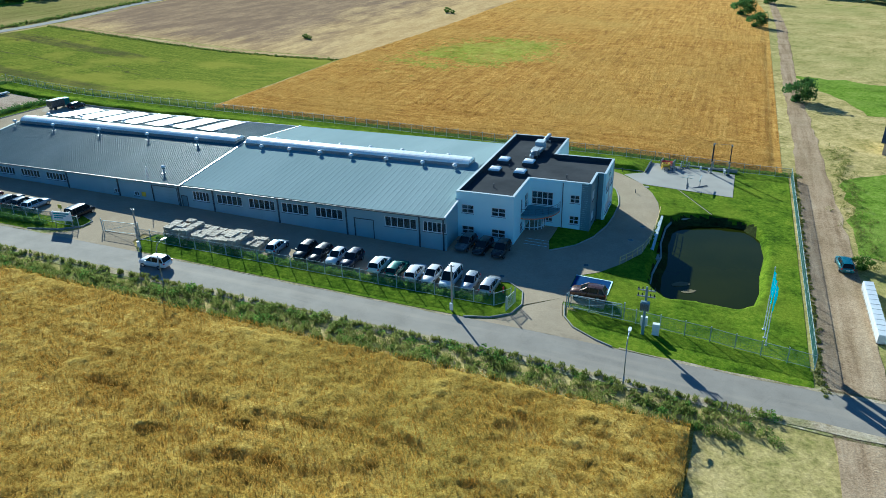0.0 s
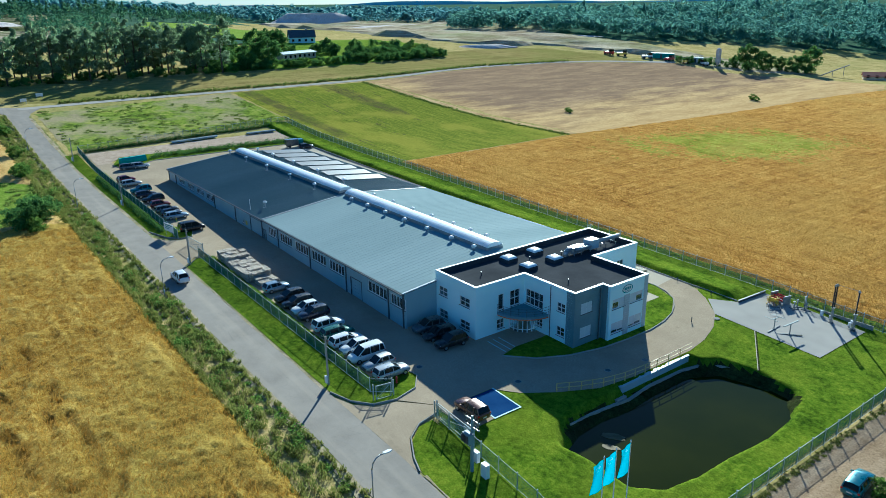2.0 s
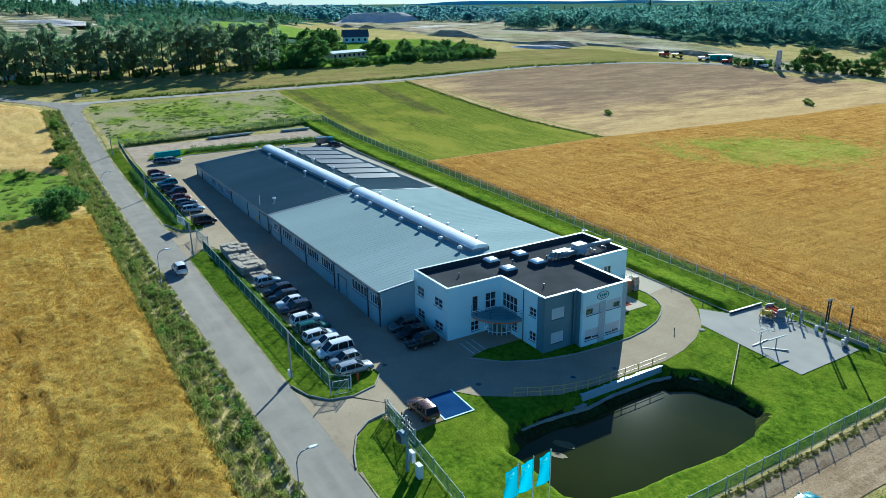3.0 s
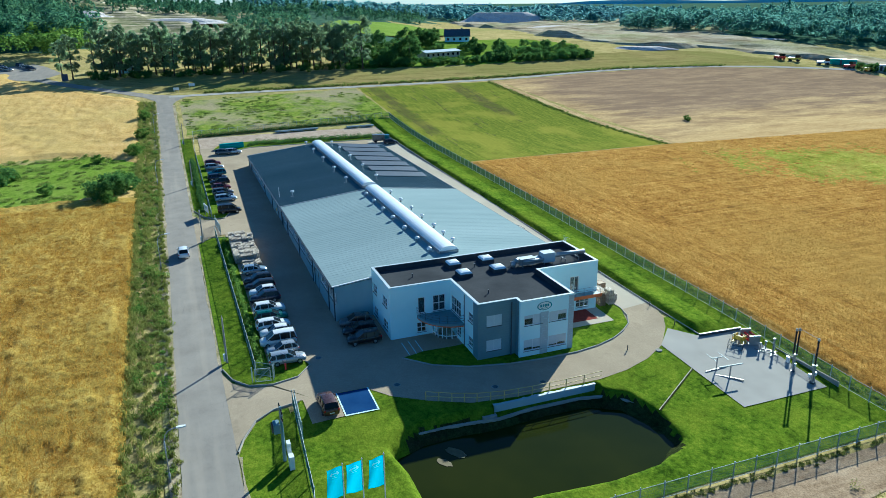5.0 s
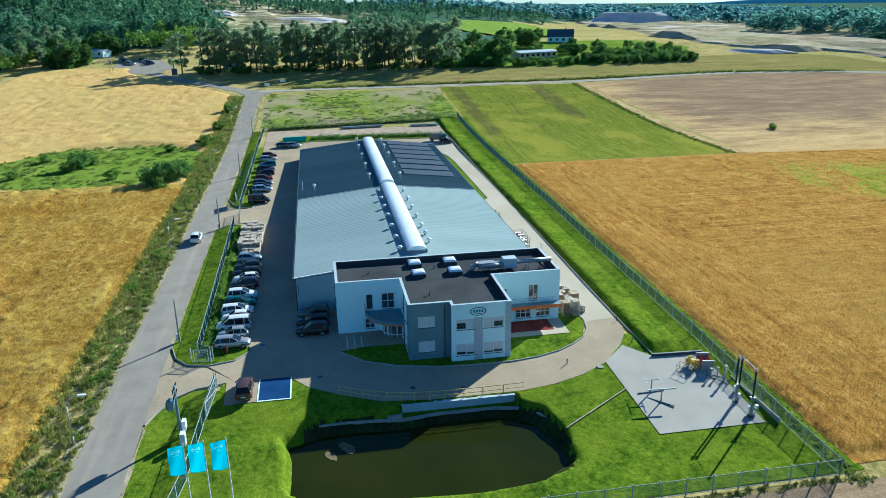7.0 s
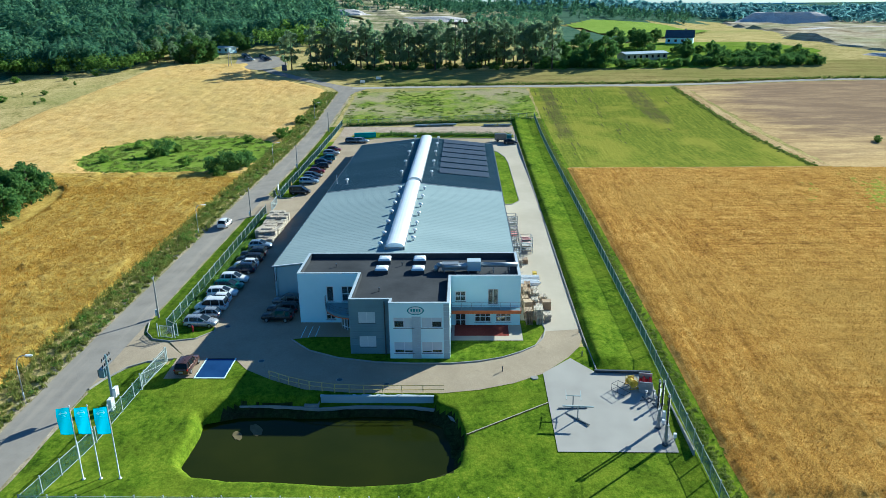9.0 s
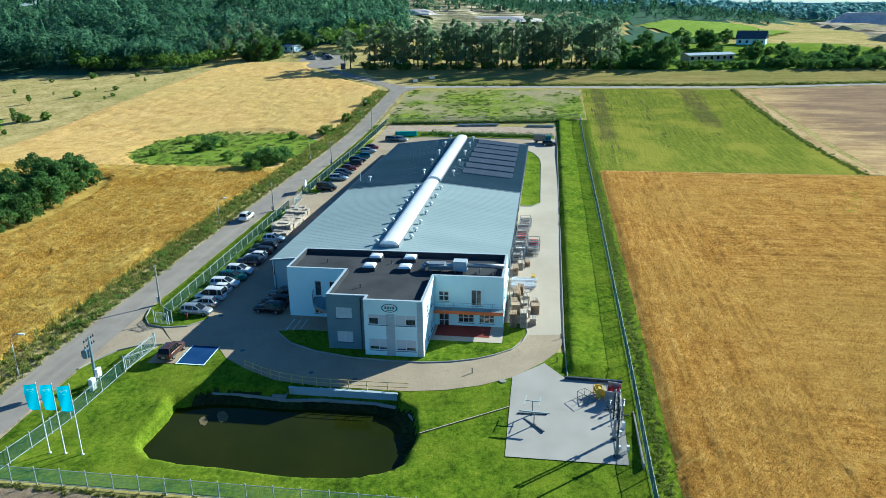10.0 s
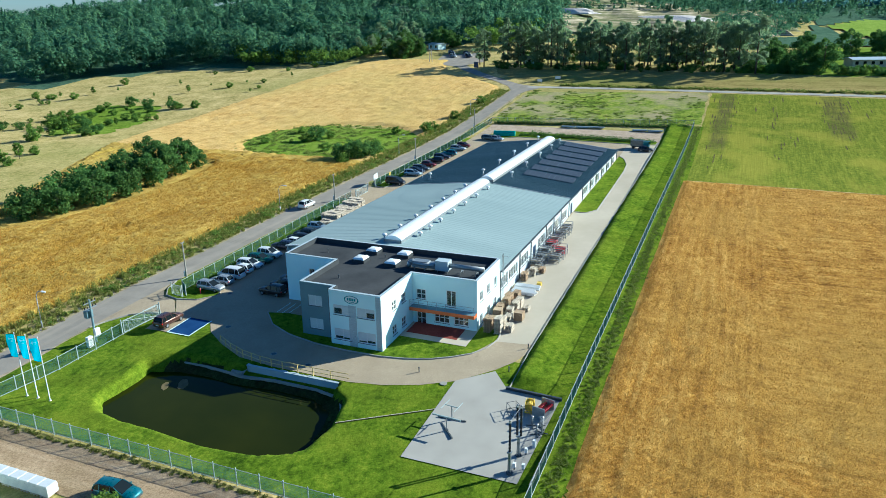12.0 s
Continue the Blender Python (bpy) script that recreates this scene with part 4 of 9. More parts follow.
sheet("concrete_pad", [[(85.0, 115.6), (81.7, 119.0), (84.6, 121.2), (84.8, 127.0), (98.65, 126.6), (98.6, 115.6)]], M_PAD, 0.10, "smooth pale concrete test pad", "concrete pad")
sheet("parking_bay", [[(81.9, 77.55), (86.0, 77.55), (86.05, 80.75), (81.9, 80.75)]], M_BLUE_PAVE, 0.105, "blue painted parking bay with white edge lines", "parking bay")
sheet("parking_bay", [[(81.8, 74.0), (86.3, 74.1), (86.1, 77.35), (81.8, 77.35)]], M_PAVE, 0.10, "paved parking bay", "parking bay")
for strip in ([(81.8, 77.4), (86.2, 77.4), (86.2, 77.55), (81.8, 77.55)], [(86.0, 77.55), (86.18, 77.55), (86.2, 80.9), (86.04, 80.9)], [(81.8, 80.75), (86.04, 80.75), (86.04, 80.9), (81.8, 80.9)]):
    sheet("bay_line", [strip], M_WHITE, 0.115, "white painted line of a parking bay", "line")

for y in (87.2, 88.05, 88.9):
    sheet("bay_line", [[(73.5, y), (76.7, y - 0.02), (76.7, y + 0.06), (73.5, y + 0.08)]], M_WHITE, 0.1, "thin pale line of a bay by the entrance", "line")

POND = [(92.7, 80.7), (91.4, 83.8), (91.2, 87.5), (91.5, 91), (91.0, 97), (91.2, 101.8), (93.0, 104.7), (96.6, 105.5), (100.0, 105.0), (102.1, 102.4), (102.6, 97.0), (102.1, 91.4), (102.0, 86.5), (101.4, 83.0), (99.8, 81.3), (97.0, 81.3), (94.8, 81.2)]


def pond_depth(x, y):
    """Metres outside (+) or inside (-) the water's edge."""
    best, inside = 1e9, False
    for i, (ax, ay) in enumerate(POND):
        bx, by = POND[i - 1]
        s = min(max(((x - ax) * (bx - ax) + (y - ay) * (by - ay)) / ((bx - ax) ** 2 + (by - ay) ** 2), 0), 1)
        best = min(best, math.hypot(x - ax - s * (bx - ax), y - ay - s * (by - ay)))
        if (ay > y) != (by > y) and x < (bx - ax) * (y - ay) / (by - ay) + ax:
            inside = not inside
    return -best if inside else best


def east_lawn():
    step, x0, y0, x1, y1 = 0.32, 79.0, 68.0, 107.0, 128.6
    nx, ny = int((x1 - x0) / step) + 1, int((y1 - y0) / step) + 1
    v, f = [], []
    for j in range(ny):
        for i in range(nx):
            x, y = x0 + i * step, y0 + j * step
            z = level(x) + 0.05 + 0.025 * noise.noise((x * 0.5, y * 0.5, 1.0))
            d = pond_depth(x, y)
            if d < 1.9:
                k = max(min(max((95.5 - x) / 4.0, 0), 1) * min(max((y - 80.0) / 3.0, 0), 1), min(max((y - 100.5) / 3.0, 0), 1) * min(max((103.0 - x) / 3.0, 0), 1))
                s = min(max(1.9 - d, 0), 1)
                steep = s * s * (3 - 2 * s) * (1.05 + 1.05 * min(max((0.3 - d) / 0.9, 0), 1))
                s = min(max((1.2 - d) / 1.8, 0), 1)
                z -= k * steep + (1 - k) * s * s * (3 - 2 * s) * 2.1
                z += 0.10 * noise.noise((x * 1.4, y * 1.4, 4.0))
            if 89.4 < x < 91.6 and 91.7 < y < 103.9:
                z = min(z, level(x) - 0.95)
            v.append((x, y, z))
    for j in range(ny - 1):
        for i in range(nx - 1):
            x, y = x0 + i * step, y0 + j * step
            if y < 73.2 and x < 82.8 + (73.2 - y) * 0.9:
                continue
            k = j * nx + i
            f.append((k, k + 1, k + nx + 1, k + nx))
    me = bpy.data.meshes.new("lawn")
    me.from_pydata(v, [], f)
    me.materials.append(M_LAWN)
    # Steep west and north banks: dark growth, with bank shade put into the colour.
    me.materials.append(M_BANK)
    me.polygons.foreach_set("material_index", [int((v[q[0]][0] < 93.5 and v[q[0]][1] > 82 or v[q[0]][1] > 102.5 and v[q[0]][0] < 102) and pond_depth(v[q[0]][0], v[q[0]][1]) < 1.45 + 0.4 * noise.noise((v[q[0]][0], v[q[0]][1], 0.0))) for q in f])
    me.polygons.foreach_set("use_smooth", [True] * len(f))
    tagged(new("lawn", me), "mown lawn with a sunken pond, sloping to its water", "lawn", kind="structure")


east_lawn()
WATER = -1.30
pw = Mesh()
pw.box(89.6, 104.4, 79.4, 107.0, WATER - 0.02, WATER)
tagged(pw.ob("water", M_WATER), "still dark olive-green pond water", "water", kind="structure")


def bank_edge(points):
    """A low stone edging along the foot of the steep pond bank."""
    m, n = Mesh(), len(points)
    for i, (x, y) in enumerate(points):
        (ax, ay), (bx, by) = points[max(i - 1, 0)], points[min(i + 1, n - 1)]
        d = math.hypot(bx - ax, by - ay)
        nx, ny = -(by - ay) / d * 0.1, (bx - ax) / d * 0.1
        for s, z in ((-1, -1.6), (-1, -0.56), (1, -0.56), (1, -1.6)):
            m.v.append((x + s * nx, y + s * ny, z))
    for i in range(n - 1):
        for k in range(3):
            m.f.append((4 * i + k, 4 * i + k + 1, 4 * i + k + 5, 4 * i + k + 4))
            m.m.append(0)
    tagged(m.ob("bank_edge", M_KERB), "grey stone edging along the pond bank", "edging", kind="structure")


bank_edge([(90.2, 83.6), (90.1, 86.6), (90.4, 90.3), (90.6, 92), (90.1, 96), (90.2, 101.6), (90.9, 104.8), (92.9, 106.1), (95, 107.0)])


def kerb(points):
    """A raised kerb along a line."""
    owner = thing("kerb", "grey concrete kerb stones along the paving", "kerb", kind="structure")
    m, n = Mesh(), len(points)
    for i, (x, y) in enumerate(points):
        (ax, ay), (bx, by) = points[max(i - 1, 0)], points[min(i + 1, n - 1)]
        d = math.hypot(bx - ax, by - ay)
        nx, ny = -(by - ay) / d * 0.065, (bx - ax) / d * 0.065
        for s, z in ((-1, -0.05), (-1, 0.19), (-0.7, 0.215), (0.7, 0.215), (1, 0.19), (1, -0.05)):
            m.v.append((x + s * nx, y + s * ny, level(x) + z))
    for i in range(n - 1):
        for k in range(5):
            m.f.append((6 * i + k, 6 * i + k + 1, 6 * i + k + 7, 6 * i + k + 6))
            m.m.append(0)
    m.ob("kerb_stones", M_KERB, owner)


kerb([(77.2, 86.2), (80.0, 88.9), (81.7, 92.5), (82.7, 97.0), (83.0, 101), (83.0, 105.4), (82.5, 108.6), (81.6, 111.3), (80.4, 113.4), (78.9, 115.2), (76.9, 116.4), (74.6, 116.9), (72.4, 116.7)])
kerb([(72.5, 66.9), (75.2, 67.7), (77.1, 69.2), (77.7, 71.6), (77.0, 74.4), (74.9, 76.1), (73.8, 75.8)])
kerb([(28.8, 66.9), (26.2, 69.2), (27, 71.8)])
kerb([(9, 67.2), (13.5, 68.6), (15.6, 70.4), (15.6, 72.2), (11, 74.0)])
kerb([(88.4, 66.9), (86.5, 67.6), (84.0, 69.0), (82.6, 70.9), (82.0, 73.6)])
kerb([(-46.6, 121.25), (0, 121.25), (40, 121.25), (76.5, 121.25), (84.4, 121.5)])
kerb([(-28.6, 113.9), (-26, 115.5), (-20.5, 116.9), (-14, 117.4), (18.5, 117.7), (20.9, 116.2), (21, 114.0)])
kerb([(-44.5, 74.6), (-41, 75.4), (-40.6, 78.2), (-44.2, 84), (-43.2, 106), (-42.4, 117), (-43.4, 120.6)])

# far hills on the skyline, distance haze put into their blue colour
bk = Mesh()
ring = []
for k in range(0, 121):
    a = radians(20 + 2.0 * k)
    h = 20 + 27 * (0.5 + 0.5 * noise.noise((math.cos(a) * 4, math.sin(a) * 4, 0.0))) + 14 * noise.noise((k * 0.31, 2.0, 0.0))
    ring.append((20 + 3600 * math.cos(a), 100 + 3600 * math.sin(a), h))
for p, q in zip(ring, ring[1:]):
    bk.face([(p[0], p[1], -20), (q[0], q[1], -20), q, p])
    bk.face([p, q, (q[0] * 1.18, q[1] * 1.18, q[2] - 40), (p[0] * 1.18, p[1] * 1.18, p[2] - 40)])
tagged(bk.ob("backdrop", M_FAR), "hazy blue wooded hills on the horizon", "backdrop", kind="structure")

# ---------------------------------------------------------------- walls, windows
def wall(name, parent, axis, at, u0, u1, z0, z1, thick, mat, holes=(), out=1):
    """A wall in the plane axis = at, thick metres inwards, with real openings (u0, u1, z0, z1), as one closed mesh."""
    us = sorted({u0, u1, *[h[0] for h in holes], *[h[1] for h in holes]})
    zs = sorted({z0, z1, *[h[2] for h in holes], *[h[3] for h in holes]})
    solid = {}
    for i in range(len(us) - 1):
        for j in range(len(zs) - 1):
            mu, mz = (us[i] + us[i + 1]) / 2, (zs[j] + zs[j + 1]) / 2
            solid[i, j] = not any(h[0] < mu < h[1] and h[2] < mz < h[3] for h in holes)
    m, seen = Mesh(), {}

    def corner(i, j, k):
        if (i, j, k) not in seen:
            d = at - out * thick * k
            seen[i, j, k] = len(m.v)
            m.v.append((us[i], d, zs[j]) if axis == "y" else (d, us[i], zs[j]))
        return seen[i, j, k]

    for (i, j), full in solid.items():
        if not full:
            continue
        ring = [(i, j), (i + 1, j), (i + 1, j + 1), (i, j + 1)]
        m.f.append(tuple(corner(*p, 0) for p in ring))
        m.f.append(tuple(corner(*p, 1) for p in ring[::-1]))
        for k, side in enumerate(((i, j - 1), (i + 1, j), (i, j + 1), (i - 1, j))):
            if not solid.get(side):
                p, q = ring[k], ring[(k + 1) % 4]
                m.f.append((corner(*p, 1), corner(*q, 1), corner(*q, 0), corner(*p, 0)))
    m.m = [0] * len(m.f)
    return m.ob(name, mat, parent)


def window(parent, axis, at, u0, u1, z0, z1, cols, rows=1, out=1, blind=(), name="window", frame_mat=None, bar=0.09):
    """Frame with mullions, one glass pane a light, and a sill; set back in its opening."""
    back = at - out * 0.10

    def put(m, a, b, c, d, lo, hi):
        p, q = sorted((back - out * lo, back + out * hi))
        if axis == "y":
            m.box(a, b, p, q, c, d)
        else:
            m.box(p, q, a, b, c, d)

    cw, rh = (u1 - u0) / cols, (z1 - z0) / rows
    lights = []
    for i in range(cols):
        for j in range(rows):
            lights.append((u0 + i * cw + bar * (0.5 if i else 1), u0 + (i + 1) * cw - bar * (0.5 if i < cols - 1 else 1), z0 + j * rh + bar * (0.5 if j else 1), z0 + (j + 1) * rh - bar * (0.5 if j < rows - 1 else 1)))
    w = wall(name, parent, axis, back + out * 0.04, u0, u1, z0, z1, 0.07, frame_mat or M_PVC, lights, out)
    for i in range(cols):
        for j in range(rows):
            p = Mesh()
            put(p, u0 + i * cw + bar / 2, u0 + (i + 1) * cw - bar / 2, z0 + j * rh + bar / 2, z0 + (j + 1) * rh - bar / 2, 0.006, 0.006)
            g = p.ob("pane", M_GLASS, w)
            g.visible_shadow = False
    s = Mesh()
    if axis == "y":
        s.box(u0 - 0.05, u1 + 0.05, *sorted((back, at + out * 0.08)), z0 - 0.04, z0 - 0.002)
    else:
        s.box(*sorted((back, at + out * 0.08)), u0 - 0.05, u1 + 0.05, z0 - 0.04, z0 - 0.002)
    s.ob("sill", M_TRIM, w)
    # outside roller shutters, one to a casement, let down by the given share
    for i, down in enumerate(blind or ()):
        b = Mesh()
        n = max(3, round(down * (z1 - z0 - bar) / 0.09))
        slat = down * (z1 - z0 - bar) / n
        ring = [(0.046, z1 - 0.02)]
        for k in range(n):
            top = z1 - 0.02 - k * slat
            ring += [(0.062, top - 0.012), (0.062, top - slat + 0.012), (0.052, top - slat)]
        ring.append((0.046, z1 - 0.02 - n * slat))
        ends = [[(back + out * d, u, z) if axis == "x" else (u, back + out * d, z) for d, z in ring] for u in (u0 + i * cw + 0.035, u0 + (i + 1) * cw - 0.035)]
        for k in range(len(ring)):
            q = (k + 1) % len(ring)
            b.face([ends[0][k], ends[0][q], ends[1][q], ends[1][k]])
        b.face(ends[0][::-1])
        b.face(ends[1])
        b.weld()
        b.ob("shutter", M_BLIND, w, label="pale outside roller shutter")
    return w


# ---------------------------------------------------------------- factory hall
HX0, HX1, HXM, HXE = -25.0, 64.75, 24.0, 64.3
HY0, HY1, HYR = 81.4, 113.7, 97.55
EAVE, RIDGE = 5.65, 7.4
hall = thing("factory_hall", "long low factory hall with grey panel walls and ribbed metal roof", "factory", (0, 0, 0))

south = []
for a, b in ((25.7, 28.6), (29.9, 34.2), (35.3, 39.6), (40.7, 45.0), (46.0, 50.2), (56.4, 60.9), (61.8, 65.0)):
    south.append((a, b, 3.45, 4.9, 5))
for a, b in ((-18.8, -15.0), (-13.4, -9.5), (-8.1, -4.1), (-2.7, 1.4)):
    south.append((a, b, 3.75, 4.95, 6))
small = [(10.9, 11.9, 3.0, 3.65, 2), (14.7, 15.7, 2.95, 3.6, 2)]
doors_s = [(52.0, 54.7, 1.2, 4.0), (18.4, 22.9, 2.1, 4.95), (23.7, 24.6, 2.0, 3.9)]
wall("south_wall", hall, "y", HY0, HX0, HX1, 0.6, EAVE, 0.25, M_HALL_WALL, [w[:4] for w in south + small] + doors_s, out=-1)
for a, b, c, d, n in south + small:
    window(hall, "y", HY0, a, b, c, d, n, out=-1)
for a, b, c, d in doors_s:
    m = Mesh()
    n = max(2, round((d - c) / 0.5))
    for k in range(n):
        z = c + (d - c) * k / n
        m.box(a + 0.03, b - 0.03, HY0 + 0.08, HY0 + 0.13, z + 0.01, z + (d - c) / n - 0.01)
    m.box(a + 0.03, b - 0.03, HY0 + 0.10, HY0 + 0.12, c, d)
    gate = m.ob("gate" if b - a > 2 else "door", M_HALL_WALL if b - a > 2 else M_GREY_PANEL, hall)
    fm = Mesh()
    fm.box(a - 0.12, a, HY0 - 0.03, HY0 + 0.08, c, d + 0.12)
    fm.box(b, b + 0.12, HY0 - 0.03, HY0 + 0.08, c, d + 0.12)
    fm.box(a, b, HY0 - 0.03, HY0 + 0.08, d, d + 0.12)
    fm.ob("door_frame", M_TRIM, gate)
for x in (HX0 + 0.1, -20.4, 1.8, 11.95, 23.3, 29.35, 40.2, 50.8, 61.35, HX1 - 0.1):
    box_part("downpipe", M_TRIM, hall, x - 0.09, x + 0.09, HY0 - 0.14, HY0 - 0.004, 0.6, EAVE - 0.12)

north = [(x, x + 4.2, 3.2, 4.7, 5) for x in (-22, -16, -10, -4, 2, 8)] + [(x, x + 4.0, 2.7, 4.3, 5) for x in (26, 31, 36, 41, 50.5, 56, 60.5)]
doors_n = [(21.5, 23.0, 1.6, 4.4), (46.4, 48.0, 1.4, 3.9)]
wall("north_wall", hall, "y", HY1, HX0, HXE, 0.6, EAVE, 0.25, M_WHITE_PANEL, [w[:4] for w in north] + doors_n)
for a, b, c, d, n in north:
    window(hall, "y", HY1, a, b, c, d, n)
for a, b, c, d in doors_n:
    box_part("door", M_BLUE_DOOR, hall, a + 0.02, b - 0.02, HY1 - 0.14, HY1 - 0.08, c, d)
for x in (-25.2, -18.5, -12.5, -6.5, -0.5, 5.5, 13, 24.4, 30.4, 35.4, 40.4, 49.2, 55, 64):
    box_part("pilaster", M_TRIM, hall, x - 0.08, x + 0.08, HY1 + 0.004, HY1 + 0.12, 0.6, EAVE - 0.12)


def gable(name, x, out, mat):
    m = Mesh()
    a, b = sorted((x, x - out * 0.25))
    y0, y1 = HY0 + 0.25, HY1 - 0.25
    zr = RIDGE - 0.12
    ring = [(y0, 0.5), (y1, 0.5), (y1, EAVE), (HYR, zr), (y0, EAVE)]
    k = len(m.v)
    m.v += [(a, y, z) for y, z in ring] + [(b, y, z) for y, z in ring]
    m.f += [(4, 3, 2, 1, 0), (5, 6, 7, 8, 9)] + [(i, (i + 1) % 5, 5 + (i + 1) % 5, 5 + i) for i in range(5)]
    m.m += [0] * 7
    return m.ob(name, mat, hall)


gable("east_gable", HXE, 1, M_HALL_WALL)
m = Mesh()
ring = [(HY0 + 0.25, 0.5), (86.27, 0.5), (86.27, EAVE + 0.5), (HY0 + 0.25, EAVE)]
m.v = [(HX1 - 0.25, y, z) for y, z in ring] + [(HX1, y, z) for y, z in ring]
m.f = [(3, 2, 1, 0), (4, 5, 6, 7)] + [(i, (i + 1) % 4, 4 + (i + 1) % 4, 4 + i) for i in range(4)]
m.m = [0] * 6
m.ob("end_wall", M_HALL_WALL, hall)
gable("west_gable", HX0, -1, M_HALL_WALL)
box_part("floor_slab", M_DARK_IN, hall, HX0 + 0.3, HXE - 0.3, HY0 + 0.3, HY1 - 0.3, 0.4, 2.0)


def ribbed(name, x0, x1, y_eave, mat, pitch=0.34, lift=0.0, rib=0.055, y_top=None):
    """One slope of trapezoid roof sheet, its ribs running from ridge to eave."""
    m = Mesh()
    n = round((x1 - x0) / pitch)
    p = (x1 - x0) / n
    xs, hs = [], []
    for k in range(n):
        x = x0 + k * p
        for dx, h in ((0.0, 0.0), (0.70, 0.0), (0.76, rib), (0.94, rib)):
            xs.append(x + dx * p)
            hs.append(h)
    xs.append(x1)
    hs.append(0.0)
    over = 0.25 if y_eave > HYR else -0.25
    ye = y_eave + over
    slope = (RIDGE - EAVE) / abs(y_eave - HYR)
    ze = EAVE - slope * 0.25 + 0.02
    yt = HYR if y_top is None else y_top
    zt = RIDGE - slope * abs(yt - HYR)
    for x, h in zip(xs, hs):
        m.v += [(x, ye, ze + h + lift), (x, yt, zt + 0.02 + h + lift)]
    for k in range(len(xs) - 1):
        q = (2 * k, 2 * k + 1, 2 * k + 3, 2 * k + 2)
        m.f.append(q if y_eave > HYR else q[::-1])
        m.m.append(0)
    m.face([(x0, ye, ze - 0.08), (x1, ye, ze - 0.08), (x1, yt, zt - 0.08), (x0, yt, zt - 0.08)])
    return m.ob(name, mat, hall)


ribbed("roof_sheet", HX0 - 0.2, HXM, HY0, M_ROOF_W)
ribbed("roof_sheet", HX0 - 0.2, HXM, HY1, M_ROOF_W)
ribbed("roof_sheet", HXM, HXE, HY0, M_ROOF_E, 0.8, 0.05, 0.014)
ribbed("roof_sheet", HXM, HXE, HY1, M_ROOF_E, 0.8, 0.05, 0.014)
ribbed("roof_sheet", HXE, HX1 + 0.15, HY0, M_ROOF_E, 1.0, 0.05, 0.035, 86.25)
for y, s in ((HY0 - 0.33, 1), (HY1 + 0.33, -1)):
    m = Mesh()
    end = HX1 if s > 0 else HXE - 0.2
    m.box(HX0 - 0.25, end + 0.2, y - 0.09, y + 0.09, EAVE - 0.16, EAVE - 0.02)
    m.box(HX0 - 0.2, end + 0.15, *sorted((y + 0.09 * s, y + 0.33 * s)), EAVE - 0.12, EAVE - 0.05)
    m.ob("gutter", M_TRIM, hall)


def slope_strip(name, x0, x1, lift, mat, top=HYR):
    """Flashing laid across both slopes."""
    m = Mesh()
    for ye in (HY0 - 0.28, HY1 + 0.28)[:2 if top == HYR else 1]:
        sl = (RIDGE - EAVE) / (HYR - HY0)
        ze = EAVE - sl * 0.28
        zt = RIDGE - sl * abs(HYR - top)
        m.face([(x0, ye, ze + lift), (x1, ye, ze + lift), (x1, top, zt + lift), (x0, top, zt + lift)])
        m.face([(x0, ye, ze + lift - 0.1), (x0, top, zt + lift - 0.1), (x0, top, zt + lift), (x0, ye, ze + lift)])
        m.face([(x1, ye, ze + lift - 0.1), (x1, top, zt + lift - 0.1), (x1, top, zt + lift), (x1, ye, ze + lift)])
    return m.ob(name, mat, hall)


slope_strip("verge_flashing", HX1 + 0.05, HX1 + 0.28, 0.19, M_PVC, 86.24)
slope_strip("verge_flashing", HX0 - 0.32, HX0 - 0.05, 0.12, M_STEEL)
slope_strip("joint_flashing", HXM - 0.15, HXM + 0.15, 0.14, M_STEEL)


